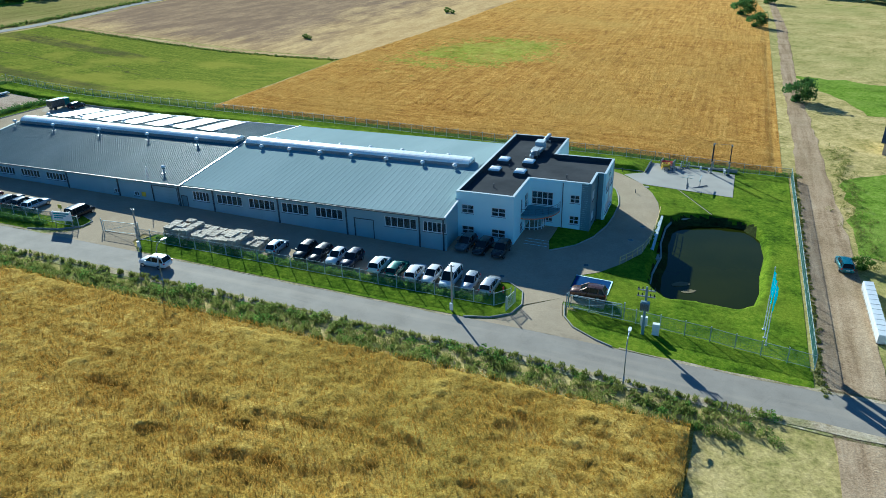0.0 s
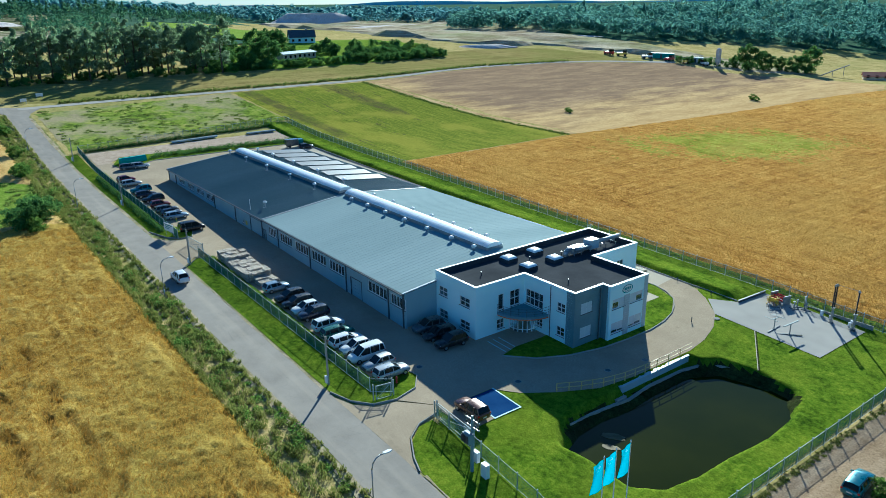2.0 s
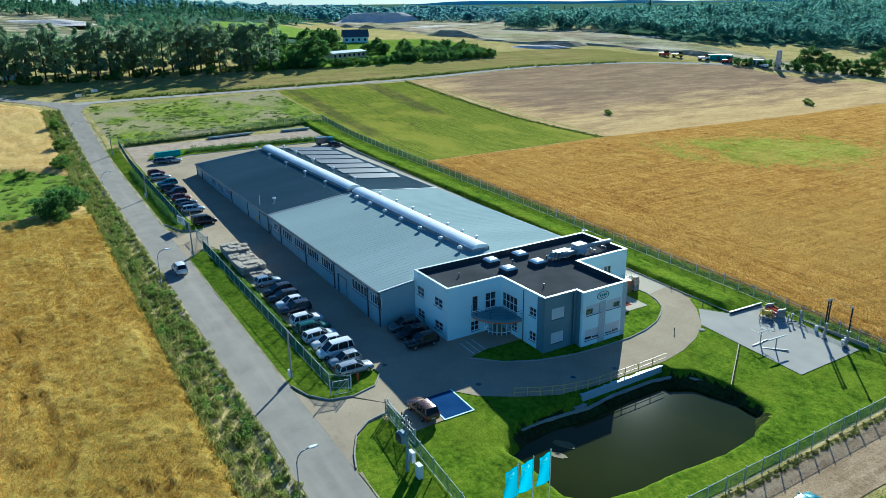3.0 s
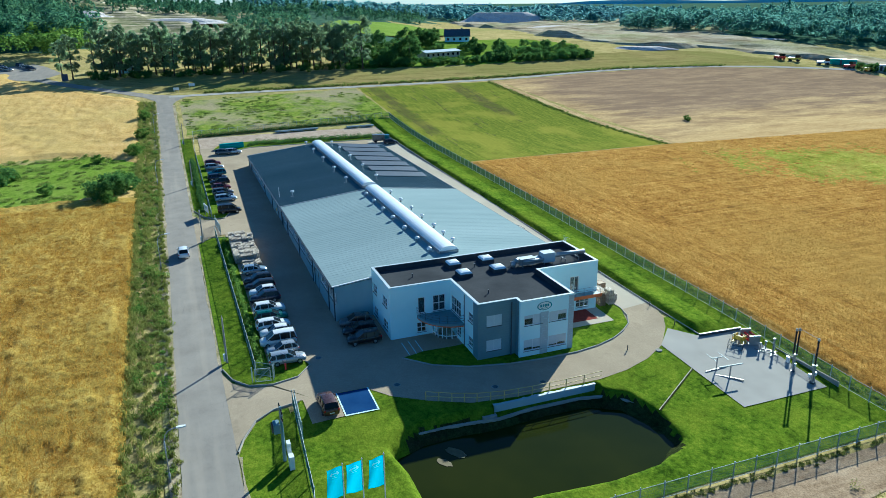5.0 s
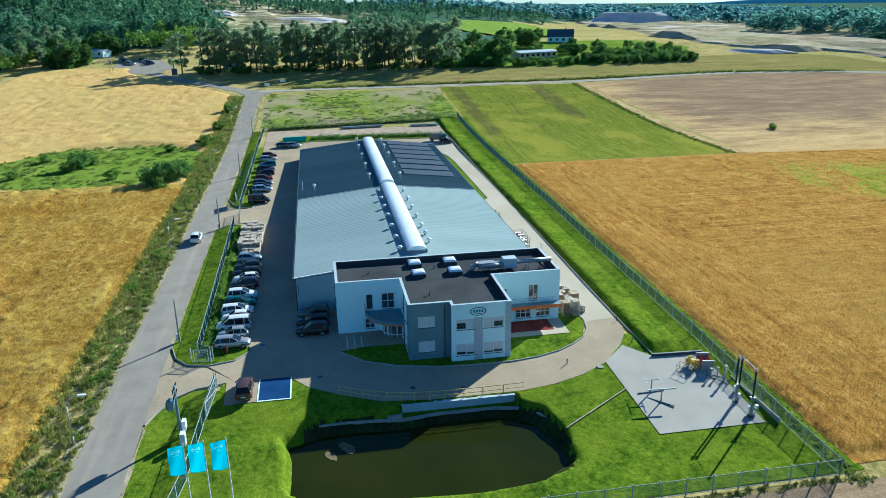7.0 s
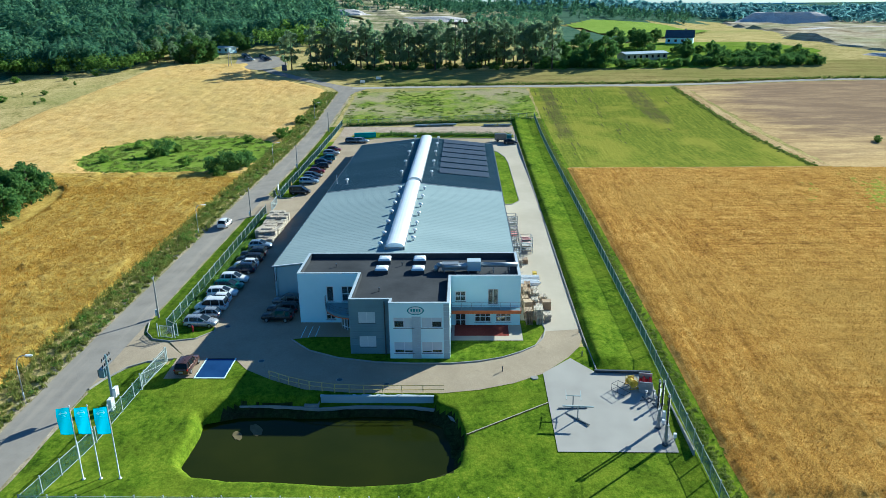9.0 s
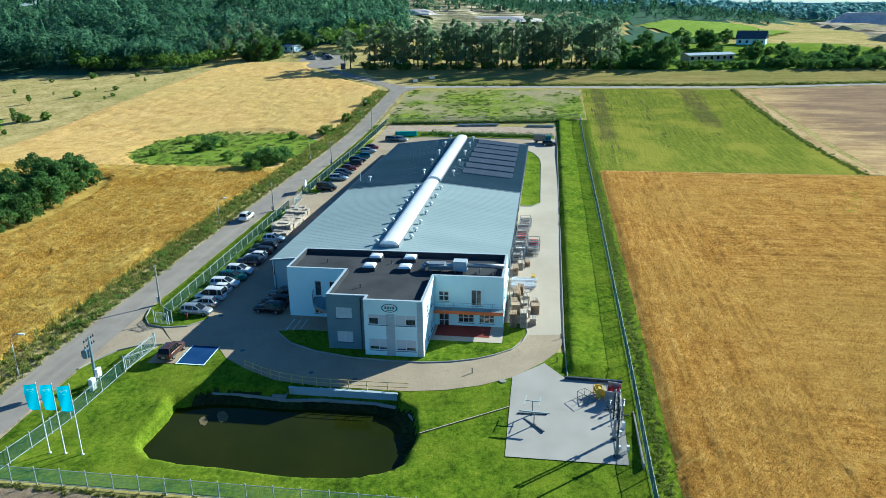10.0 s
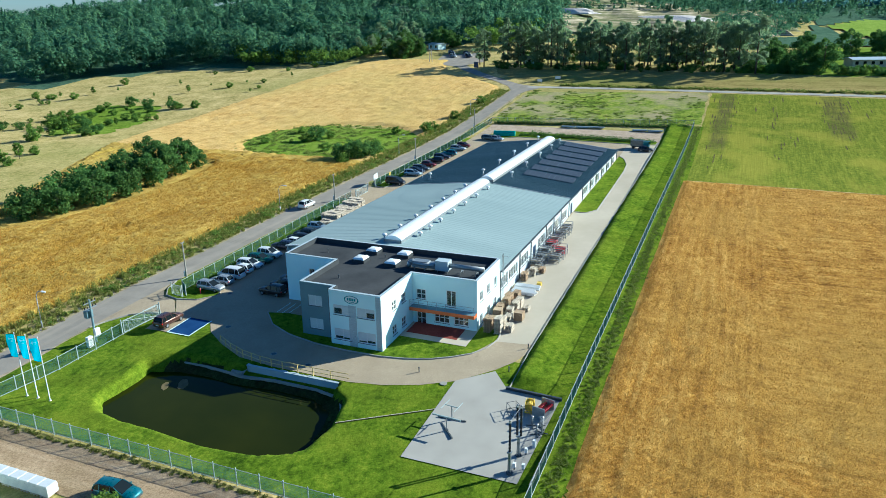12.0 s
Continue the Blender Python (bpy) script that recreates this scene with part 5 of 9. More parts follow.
def barrel(x0, x1):
    """Barrel skylight along the ridge: kerb, glazing bays and ribs."""
    top = Mesh()
    n, r, h = 10, 1.3, 0.62
    bays = max(1, round((x1 - x0) / 1.05))
    for k in range(bays):
        a, b = x0 + (x1 - x0) * k / bays, x0 + (x1 - x0) * (k + 1) / bays
        for i in range(n):
            t0, t1 = math.pi * i / n, math.pi * (i + 1) / n
            top.face([(a, HYR + r * math.cos(t0), RIDGE + 0.32 + h * math.sin(t0)), (b, HYR + r * math.cos(t0), RIDGE + 0.32 + h * math.sin(t0)), (b, HYR + r * math.cos(t1), RIDGE + 0.32 + h * math.sin(t1)), (a, HYR + r * math.cos(t1), RIDGE + 0.32 + h * math.sin(t1))])
    for x in (x0 + 0.03, x1 - 0.03):
        top.face([(x, HYR + r * math.cos(math.pi * i / n), RIDGE + 0.32 + h * math.sin(math.pi * i / n)) for i in range(n + 1)])
    top.weld()
    s = top.ob("skylight", M_SKYLIGHT, hall, label="white opal barrel skylight along the ridge")
    rb = Mesh()
    for i in range(n):
        t0, t1 = math.pi * i / n, math.pi * (i + 1) / n
        rb.face([(-0.035, (r + 0.03) * math.cos(t0), (h + 0.03) * math.sin(t0)), (0.035, (r + 0.03) * math.cos(t0), (h + 0.03) * math.sin(t0)), (0.035, (r + 0.03) * math.cos(t1), (h + 0.03) * math.sin(t1)), (-0.035, (r + 0.03) * math.cos(t1), (h + 0.03) * math.sin(t1))])
    rb.weld()
    rib = rb.data("rib", [M_PVC])
    for k in range(bays + 1):
        share("rib", rib, s, (x0 + (x1 - x0) * k / bays, HYR, RIDGE + 0.33))
    kb = Mesh()
    kb.box(x0 - 0.05, x1 + 0.05, HYR - r - 0.08, HYR - r + 0.1, RIDGE - 0.25, RIDGE + 0.34)
    kb.box(x0 - 0.05, x1 + 0.05, HYR + r - 0.1, HYR + r + 0.08, RIDGE - 0.25, RIDGE + 0.34)
    kb.box(x0 - 0.05, x0 + 0.1, HYR - r, HYR + r, RIDGE - 0.25, RIDGE + 0.34)
    kb.box(x1 - 0.1, x1 + 0.05, HYR - r, HYR + r, RIDGE - 0.25, RIDGE + 0.34)
    kb.ob("skylight_kerb", M_STEEL, s)


barrel(-24.2, 22.9)
barrel(24.9, 62.8)


def roof_z(y):
    return RIDGE - (RIDGE - EAVE) * abs(y - HYR) / (HYR - HY0)


def roof_vent(x, y, tall=0.9):
    o = thing("roof_vent", "galvanised roof vent with a cowl on the ribbed roof", "roof vent", (x, y, roof_z(y) - 0.02), group="roof vents on the hall")
    a = Mesh()
    a.lathe(0, 0, [(0.17, 0), (0.13, 0.18), (0.13, tall)])
    a.ob("pipe", M_STEEL, o, True)
    c = Mesh()
    c.lathe(0, 0, [(0.10, tall), (0.34, tall + 0.03), (0.36, tall + 0.22), (0.20, tall + 0.34), (0.02, tall + 0.38)])
    c.ob("cowl", M_PVC, o, True)
    s = Mesh()
    s.box(-0.3, 0.3, -0.3, 0.3, -0.05, 0.06)
    s.ob("flashing", M_STEEL, o)
    return o


vent = roof_vent(-23.8, 94.8)
for x, y in [(x, 94.7) for x in (-14.5, -4.0, 6.5, 16.6)] + [(x, 100.6) for x in (-22.0, -14.0, -4.0, 6.6, 16.8)] + [(18.6, 84.2)]:
    copy_thing(vent, pose(x, y, roof_z(y) - 0.02))
vent_e = roof_vent(28.5, 95.4, 0.45)
for x in (33.6, 39.0, 44.4, 50.2, 56.0, 61.0):
    copy_thing(vent_e, pose(x, 95.4, roof_z(95.4) - 0.02))
for x in (28.6, 34.6, 40.2, 45.4, 50.8, 54.8, 58.4):
    copy_thing(vent_e, pose(x, 99.8, roof_z(99.8) - 0.02))
mast = thing("roof_mast", "thin white mast at the eave of the hall", "mast", (17.4, 82.0, roof_z(82.0)))
mm = Mesh()
mm.rod((0, 0, -0.05), (0, 0, 1.9), 0.06, 0.05)
mm.ob("pole", M_PVC, mast)


def panel_row(x):
    """A raised row of solar panels across the north slope."""
    o = thing("solar_row", "row of framed solar panels on a low steel rack", "solar panel", (x, 107.0, roof_z(107.0)), group="solar rows on the dark roof")
    sl = -(RIDGE - EAVE) / (HYR - HY0)
    rack = Mesh()
    for y in (-4.6, -1.6, 1.6, 4.6):
        z = sl * y
        rack.rod((-1.3, y, z), (-1.3, y, z + 0.44), 0.035, n=6)
        rack.rod((1.3, y, z), (1.3, y, z + 0.2), 0.035, n=6)
        rack.rod((-1.35, y, z + 0.43), (1.35, y, z + 0.19), 0.03, n=6)
    rack.ob("rack", M_STEEL, o)
    for k in range(10):
        y = -5.0 + k * 1.0
        m = Mesh()
        c = [(-1.5, y + 0.015), (1.5, y + 0.015), (1.5, y + 0.985), (-1.5, y + 0.985)]
        top = [(a, b, sl * b + 0.38 - 0.09 * a) for a, b in c]
        m.face(top, 0)
        m.face([(a, b, z - 0.04) for a, b, z in top][::-1], 1)
        for i in range(4):
            p, q = top[i], top[(i + 1) % 4]
            m.face([(p[0], p[1], p[2] - 0.04), (q[0], q[1], q[2] - 0.04), q, p], 1)
        m.ob("panel", [M_PANEL, M_STEEL], o)
    return o


first_row = panel_row(-21.5)
for k in range(1, 7):
    copy_thing(first_row, pose(-21.5 + 5.6 * k, 107.0, roof_z(107.0)))

# ---------------------------------------------------------------- office building
OFF = [(64.6, 86.3), (72.4, 86.3), (72.4, 93.95), (80.75, 93.95), (80.75, 98.6), (81.9, 98.6), (81.9, 105.4), (73.4, 105.4), (73.4, 113.9), (64.6, 113.9)]
TOP, DECK, FOOT = 7.5, 6.9, -0.6
office = thing("office_building", "two-storey white office block with grey corner and flat felt roof", "office building", (0, 0, 0))
TH = 0.35
h_s1 = [(65.3, 67.0, 4.55, 5.75), (69.4, 71.3, 4.55, 5.75), (65.3, 67.0, 1.6, 2.75), (69.4, 71.3, 1.6, 2.75)]
wall("wall", office, "y", 86.3, 64.6, 72.4, FOOT, TOP, TH, M_WHITE, h_s1, out=-1)
for h in h_s1:
    window(office, "y", 86.3, *h, 2, 2, out=-1)
h_e1 = [(89.8, 90.7, 3.75, 5.8), (91.7, 93.3, 3.75, 5.8), (89.6, 90.8, 1.3, 2.6)]
wall("wall", office, "x", 72.4, 86.3 + TH, 93.95 + TH, FOOT, TOP, TH, M_WHITE, h_e1)
window(office, "x", 72.4, *h_e1[0], 1, 1)
window(office, "x", 72.4, *h_e1[1], 2, 2)
window(office, "x", 72.4, *h_e1[2], 2, 2)
h_s2 = [(72.7, 75.7, 3.8, 5.75), (78.0, 79.3, 4.55, 5.7), (74.6, 75.7, 1.5, 2.6), (78.0, 79.3, 1.5, 2.7)]
wall("wall", office, "y", 93.95, 72.4, 80.75 - TH, FOOT, TOP, TH, M_WHITE, h_s2, out=-1)
window(office, "y", 93.95, *h_s2[0], 4, 2, out=-1)
for h in h_s2[1:]:
    window(office, "y", 93.95, *h, 2, 2, out=-1)
h_e2 = [(95.0, 96.9, 4.6, 5.95), (95.0, 96.9, 1.6, 2.95)]
wall("wall", office, "x", 80.75, 93.95, 98.6 + TH, FOOT, TOP, TH, M_GREY_PANEL, h_e2)
for h in h_e2:
    window(office, "x", 80.75, *h, 2, 1, blind=(0.98, 0.98))
h_e3 = [(99.1, 101.4, 4.5, 5.75), (102.25, 104.55, 4.5, 5.75), (99.1, 101.4, 1.35, 2.75), (102.25, 104.55, 1.35, 2.75)]
wall("wall", office, "x", 81.9, 98.6, 105.4, FOOT, TOP, TH, M_WHITE, h_e3)
for k, h in enumerate(h_e3):
    window(office, "x", 81.9, *h, 2, 1, blind=((0.36, 0.97), (0.97, 0.42), (0.72, 0.8), (0.84, 0.74))[k])
h_n1 = [(75.4, 76.6, 4.6, 5.8), (78.0, 79.2, 4.6, 5.8), (75.4, 76.6, 1.5, 2.7), (78.0, 79.2, 1.5, 2.7)]
wall("wall", office, "y", 105.4, 73.4, 81.9 - TH, FOOT, TOP, TH, M_WHITE, h_n1)
for h in h_n1:
    window(office, "y", 105.4, *h, 2, 2)
h_e4 = [(105.9, 107.2, 0.45, 2.85), (108.3, 110.3, 1.4, 2.8), (110.9, 112.8, 1.4, 2.8), (105.9, 107.2, 4.2, 5.5), (109.9, 111.2, 3.7, 5.8)]
wall("wall", office, "x", 73.4, 105.4 + 0.002, 113.9, FOOT, TOP, TH, M_WHITE, h_e4)
for k, h in enumerate(h_e4):
    window(office, "x", 73.4, *h, (2, 3, 3, 2, 2)[k], 2 if k != 4 else 1, name="door" if k == 0 else "window")
h_n2 = [(66.0, 67.2, 4.4, 5.7), (68.6, 69.8, 4.4, 5.7), (71.2, 72.4, 4.4, 5.7), (66.0, 67.2, 1.2, 2.9), (68.6, 69.8, 1.4, 2.7), (71.2, 72.4, 1.4, 2.7)]
wall("wall", office, "y", 113.9, 64.6, 73.4 - TH, FOOT, TOP, TH, M_WHITE, h_n2)
for h in h_n2:
    window(office, "y", 113.9, *h, 2, 1)
wall("wall", office, "x", 64.6, 86.3 + TH, 113.9 - TH, FOOT, TOP, TH, M_WHITE, (), out=-1)
wall("wall", office, "y", 98.6, 80.75 - TH, 81.9 - TH, FOOT, TOP, TH, M_GREY_PANEL, (), out=-1)

# roof deck, floors, parapet coping
INNER = [(64.95, 86.65), (72.05, 86.65), (72.05, 94.3), (80.4, 94.3), (80.4, 98.95), (81.55, 98.95), (81.55, 105.05), (73.05, 105.05), (73.05, 113.55), (64.95, 113.55)]
m = Mesh()
m.prism(INNER, DECK - 0.3, DECK)
m.ob("roof", M_FELT, office)
for z in (0.35, 3.4):
    m = Mesh()
    m.prism(INNER, z - 0.25, z)
    m.ob("floor", M_DARK_IN, office)
def inset(outline, d):
    """An axis-aligned outline moved inwards (counter-clockwise) by d."""
    made, n = [], len(outline)
    for i in range(n):
        (ax, ay), (bx, by), (cx, cy) = outline[i - 1], outline[i], outline[(i + 1) % n]
        x, y = bx, by
        for (px, py), (qx, qy) in (((ax, ay), (bx, by)), ((bx, by), (cx, cy))):
            if abs(py - qy) < 0.01:
                y = by + (d if qx > px else -d)
            else:
                x = bx + (-d if qy > py else d)
        made.append((x, y))
    return made


def ring_part(name, outer, inner, z0, z1, mat):
    n, m = len(outer), Mesh()
    for z in (z0, z1):
        m.v += [(*p, z) for p in outer] + [(*p, z) for p in inner]
    for i in range(n):
        j = (i + 1) % n
        m.f += [(2 * n + i, 2 * n + j, 3 * n + j, 3 * n + i), (j, i, n + i, n + j), (i, j, 2 * n + j, 2 * n + i), (n + j, n + i, 3 * n + i, 3 * n + j)]
    m.m = [0] * len(m.f)
    return m.ob(name, mat, office)


ring_part("coping", inset(OFF, -0.03), inset(OFF, 0.30), TOP, TOP + 0.05, M_LIGHT_PANEL)
ring_part("parapet_felt", inset(OFF, 0.304), inset(OFF, 0.366), DECK, TOP + 0.046, M_FELT)


def cladding(name, axis, at, u0, u1, z0, z1, holes, mat, out=1, pitch=0.3):
    """Horizontal facade boards over a wall, cut round its openings."""
    n = round((z1 - z0) / pitch)
    m = Mesh()
    for k in range(n):
        a, b = z0 + (z1 - z0) * k / n + 0.012, z0 + (z1 - z0) * (k + 1) / n - 0.012
        cuts = sorted((h[0], h[1]) for h in holes if h[2] < b and h[3] > a)
        u = u0
        for c, d in cuts + [(u1, u1)]:
            if c - u > 0.05:
                if axis == "x":
                    m.box(*sorted((at + out * 0.003, at + out * 0.03)), u, c, a, b)
                else:
                    m.box(u, c, *sorted((at + out * 0.003, at + out * 0.03)), a, b)
            u = max(u, d)
    return m.ob(name, mat, office)


cladding("cladding", "x", 80.75, 93.95, 98.6, 0.3, TOP - 0.1, h_e2, M_GREY_PANEL)
cladding("cladding", "x", 81.9, 101.15, 102.15, 0.3, 5.9, (), M_LIGHT_PANEL)
cladding("cladding", "x", 81.9, 98.6, 98.62, 0.3, TOP - 0.1, (), M_LIGHT_PANEL)
cladding("cladding", "x", 81.9, 104.72, 105.4, 0.3, TOP - 0.1, (), M_LIGHT_PANEL)
cladding("cladding", "y", 93.95, 79.5, 80.75, 0.3, TOP - 0.1, (), M_GREY_PANEL, out=-1)
m = Mesh()
m.rod((80.95, 98.0, 0.3), (80.95, 98.0, TOP - 0.2), 0.07)
m.ob("downpipe", M_TRIM, office)
m = Mesh()
m.rod((77.0, 93.87, 0.3), (77.0, 93.87, TOP - 0.2), 0.05)
m.ob("downpipe", M_TRIM, office)
sp = Mesh()
for a, b in ((64.6, 72.4),):
    sp.box(a, b, 86.27, 86.297, -0.2, 0.5)
sp.box(72.403, 72.43, 86.3, 93.92, -0.2, 0.45)
sp.box(72.43, 80.75, 93.89, 93.918, -0.2, 0.45)
sp.ob("plinth", M_GREY_PANEL, office)

# oval company sign: a ring with plain bars
m = Mesh()
n = 28
for i in range(n):
    t0, t1 = 2 * math.pi * i / n, 2 * math.pi * (i + 1) / n
    for r0, r1, w in ((0.84, 1.0, 0),):
        m.face([(81.95, 101.6 + 0.95 * r1 * math.cos(t0), 6.62 + 0.52 * r1 * math.sin(t0)), (81.95, 101.6 + 0.95 * r1 * math.cos(t1), 6.62 + 0.52 * r1 * math.sin(t1)), (81.95, 101.6 + 0.95 * r0 * math.cos(t1), 6.62 + 0.52 * r0 * math.sin(t1)), (81.95, 101.6 + 0.95 * r0 * math.cos(t0), 6.62 + 0.52 * r0 * math.sin(t0))])
for k in range(4):
    m.box(81.93, 81.955, 101.05 + k * 0.3, 101.25 + k * 0.3, 6.50, 6.82)
m.box(81.93, 81.955, 101.2, 102.0, 6.32, 6.38)
sg = m.ob("sign", M_LOGO, office, label="teal oval company sign with plain bars")
m = Mesh()
m.prism([(101.6 + 0.95 * math.cos(2 * math.pi * i / n), 6.62 + 0.52 * math.sin(2 * math.pi * i / n)) for i in range(n)], 0, 1)
b = Mesh()
b.v = [(81.905 + 0.03 * z, x, y) for x, y, z in m.v]
b.f, b.m = m.f, m.m
b.ob("sign_plate", M_PVC, sg)

# rounded entrance balcony in the inner corner, with its glass porch below
CX, CY = 72.4, 93.95
arc = [(CX + 4.3 * math.sin(t) * 1.0, CY - 4.3 * math.cos(t)) for t in [math.pi / 2 * k / 14 for k in range(15)]]
bal = Mesh()
bal.prism([(CX + 0.004, CY - 0.004)] + arc, 3.32, 3.62)
balcony = bal.ob("balcony", M_GREY_PANEL, office, label="quarter-round balcony over the entrance")
for lo, hi, mt, nm in ((3.18, 3.31, M_ORANGE, "balcony_edge"),):
    e = Mesh()
    for (ax, ay), (bx, by) in zip(arc, arc[1:]):
        e.face([(ax, ay, lo), (bx, by, lo), (bx, by, hi), (ax, ay, hi)])
        s = 0.93
        e.face([(CX + (ax - CX) * s, CY + (ay - CY) * s, lo), (ax, ay, lo), (bx, by, lo), (CX + (bx - CX) * s, CY + (by - CY) * s, lo)])
    e.ob(nm, mt, balcony)
rl = Mesh()
for z in (3.95, 4.25, 4.6):
    for p, q in zip(arc, arc[1:]):
        rl.rod((*p, z), (*q, z), 0.022, n=5)
for p in arc[::2]:
    rl.rod((*p, 3.6), (*p, 4.6), 0.025, n=5)
rl.ob("railing", M_TRIM, balcony)
porch = [(73.1, CY - 0.02), (73.9, CY - 1.35), (CX + 1.35, CY - 2.0)]
pr = [(CX + 2.35, CY - 0.05), (CX + 2.15, CY - 1.35), (CX + 1.35, CY - 2.15), (CX + 0.05, CY - 2.35)]
pf = Mesh()
for (ax, ay), (bx, by) in zip(pr, pr[1:]):
    for s in (0.0, 0.5, 1.0):
        x, y = ax + (bx - ax) * s, ay + (by - ay) * s
        pf.rod((x, y, 0.3), (x, y, 3.18), 0.07, n=6)
    for z in (0.4, 1.2, 2.4, 3.13):
        pf.rod((ax, ay, z), (bx, by, z), 0.06, n=6)
pf.ob("porch_frame", M_PVC, office)
for (ax, ay), (bx, by) in zip(pr, pr[1:]):
    g = Mesh()
    g.face([(ax, ay, 0.4), (bx, by, 0.4), (bx, by, 3.13), (ax, ay, 3.13)])
    o = g.ob("porch_pane", M_GLASS, office)
    o.visible_shadow = False
st = Mesh()
for k in range(4):
    st.box(72.3 + 0.0, 76.2 - 0.45 * k, 88.6 + 0.0, 94.2, 0.02 + 0.1 * k, 0.12 + 0.1 * k)
st.ob("steps", M_PAD, office)
# straight north balcony with orange edge
nb = Mesh()
nb.box(73.404, 74.55, 105.43, 113.9, 3.2, 3.42)
nbo = nb.ob("balcony", M_GREY_PANEL, office, label="long balcony with orange edge over the terrace")
e = Mesh()
e.box(74.554, 74.59, 105.45, 113.95, 3.0, 3.44)
e.box(73.41, 74.59, 113.904, 113.95, 3.0, 3.44)
e.ob("balcony_edge", M_ORANGE, nbo)
rl = Mesh()
for z in (3.8, 4.1, 4.45):
    rl.rod((74.5, 105.5, z), (74.5, 113.85, z), 0.02, n=5)
for k in range(8):
    rl.rod((74.5, 105.5 + k * 1.19, 3.4), (74.5, 105.5 + k * 1.19, 4.45), 0.022, n=5)
rl.ob("railing", M_STEEL, nbo)


def dome_light(x, y):
    o = thing("roof_light", "square dome rooflight on an insulated kerb", "rooflight", (x, y, DECK - 0.01), group="rooflights on the office")
    k = Mesh()
    k.prism([(-0.85, -0.85), (0.85, -0.85), (0.85, 0.85), (-0.85, 0.85)], 0, 0.45)
    k.ob("kerb", M_FELT, o)
    d = Mesh()
    rings = [(0.80, 0.46), (0.80, 0.54), (0.66, 0.70), (0.36, 0.80), (0.02, 0.83)]
    for (r0, z0), (r1, z1) in zip(rings, rings[1:]):
        c0 = [(-r0, -r0), (r0, -r0), (r0, r0), (-r0, r0)]
        c1 = [(-r1, -r1), (r1, -r1), (r1, r1), (-r1, r1)]
        for i in range(4):
            j = (i + 1) % 4
            d.face([(*c0[i], z0), (*c0[j], z0), (*c1[j], z1), (*c1[i], z1)])
    d.ob("dome", M_SKYLIGHT, o)
    return o


dome = dome_light(66.6, 96.6)
for x, y in ((66.6, 101.2), (70.3, 96.6), (70.3, 101.2)):
    copy_thing(dome, pose(x, y, DECK - 0.01))

ahu = thing("air_handler", "galvanised rooftop air handling unit with long duct", "air handler", (70.2, 106.5, DECK))
m = Mesh()
m.box(-0.55, 0.55, -2.3, -0.2, 0.35, 1.15)
m.box(-0.5, 0.5, -0.2, 0.9, 0.4, 1.0)
m.ob("duct_box", M_STEEL, ahu)
m = Mesh()
m.box(-0.65, 0.65, 0.9, 2.6, 0.3, 1.55)
m.ob("fan_housing", M_LIGHT_PANEL, ahu)
m = Mesh()
m.rod((0.1, 2.6, 0.95), (0.1, 7.2, 0.95), 0.3, n=14)
m.ob("long_duct", M_STEEL, ahu, True)
m = Mesh()
m.rod((-0.1, -2.3, 0.9), (-0.1, -2.9, 0.75), 0.32, n=12)
m.rod((-0.1, -2.9, 0.75), (-0.1, -3.1, 0.05), 0.32, n=12)
m.rod((0.75, -2.0, 0.9), (0.75, 0.8, 0.9), 0.2, n=10)
m.ob("elbow_duct", M_STEEL, ahu, True)
for y in (-2.0, -0.6, 1.1, 2.4, 4.2, 6.2):
    m = Mesh()
    m.box(-0.5, -0.42, y - 0.05, y + 0.05, 0, 0.36)
    m.box(0.42, 0.5, y - 0.05, y + 0.05, 0, 0.36)
    m.box(-0.55, 0.55, y - 0.04, y + 0.04, 0.3, 0.352)
    m.box(-0.03, 0.23, y - 0.04, y + 0.04, 0.353, 0.66)
    m.ob("stand", M_STEEL, ahu)
for x, y in ((76.8, 97.0), (68.0, 99.0), (69.2, 103.6), (68.4, 90.5)):
    o = thing("roof_pipe", "small dark vent pipe on the felt roof", "vent pipe", (x, y, DECK - 0.01), group="vent pipes on the office")
    m = Mesh()
    m.lathe(0, 0, [(0.10, 0), (0.06, 0.1), (0.06, 0.4), (0.10, 0.42), (0.10, 0.5)])
    m.ob("pipe", M_TRIM, o)
lad = thing("wall_ladder", "steel cage ladder on the office end wall", "ladder", (64.4, 114.2, 0.9))
m = Mesh()
for x in (-0.25, 0.25):
    m.rod((x, 0, 0), (x, 0, 7.2), 0.03, n=6)
for k in range(22):
    m.rod((-0.25, 0, 0.2 + k * 0.32), (0.25, 0, 0.2 + k * 0.32), 0.015, n=5)
for k in range(5):
    z = 2.8 + k * 1.0
    p = [(0.35 * math.sin(t), 0.35 - 0.4 * math.cos(t), z) for t in [2 * math.pi * i / 10 for i in range(11)]]
    for a, b in zip(p, p[1:]):
        m.rod(a, b, 0.018, n=4)
m.ob("ladder_frame", M_STEEL, lad)

# ---------------------------------------------------------------- fences, gates, rails
def fence_panel_mesh(long, high=1.65):
    m = Mesh()
    n = int(long / 0.055)
    for k in range(n + 1):
        x = long * k / n
        m.rod((x, 0, 0.2), (x, 0, high), 0.008, n=3)
    for z in (0.25, 0.6, 0.95, 1.3):
        m.rod((0, 0, z), (long, 0, z), 0.006, n=4)
    return m.data("panel", [M_FENCE])


def fence_post_mesh(high=1.8):
    m = Mesh()
    m.box(-0.04, 0.04, -0.04, 0.04, -0.1, high)
    m.box(-0.046, 0.046, -0.046, 0.046, high, high + 0.03)
    return m.data("post", [M_POST])


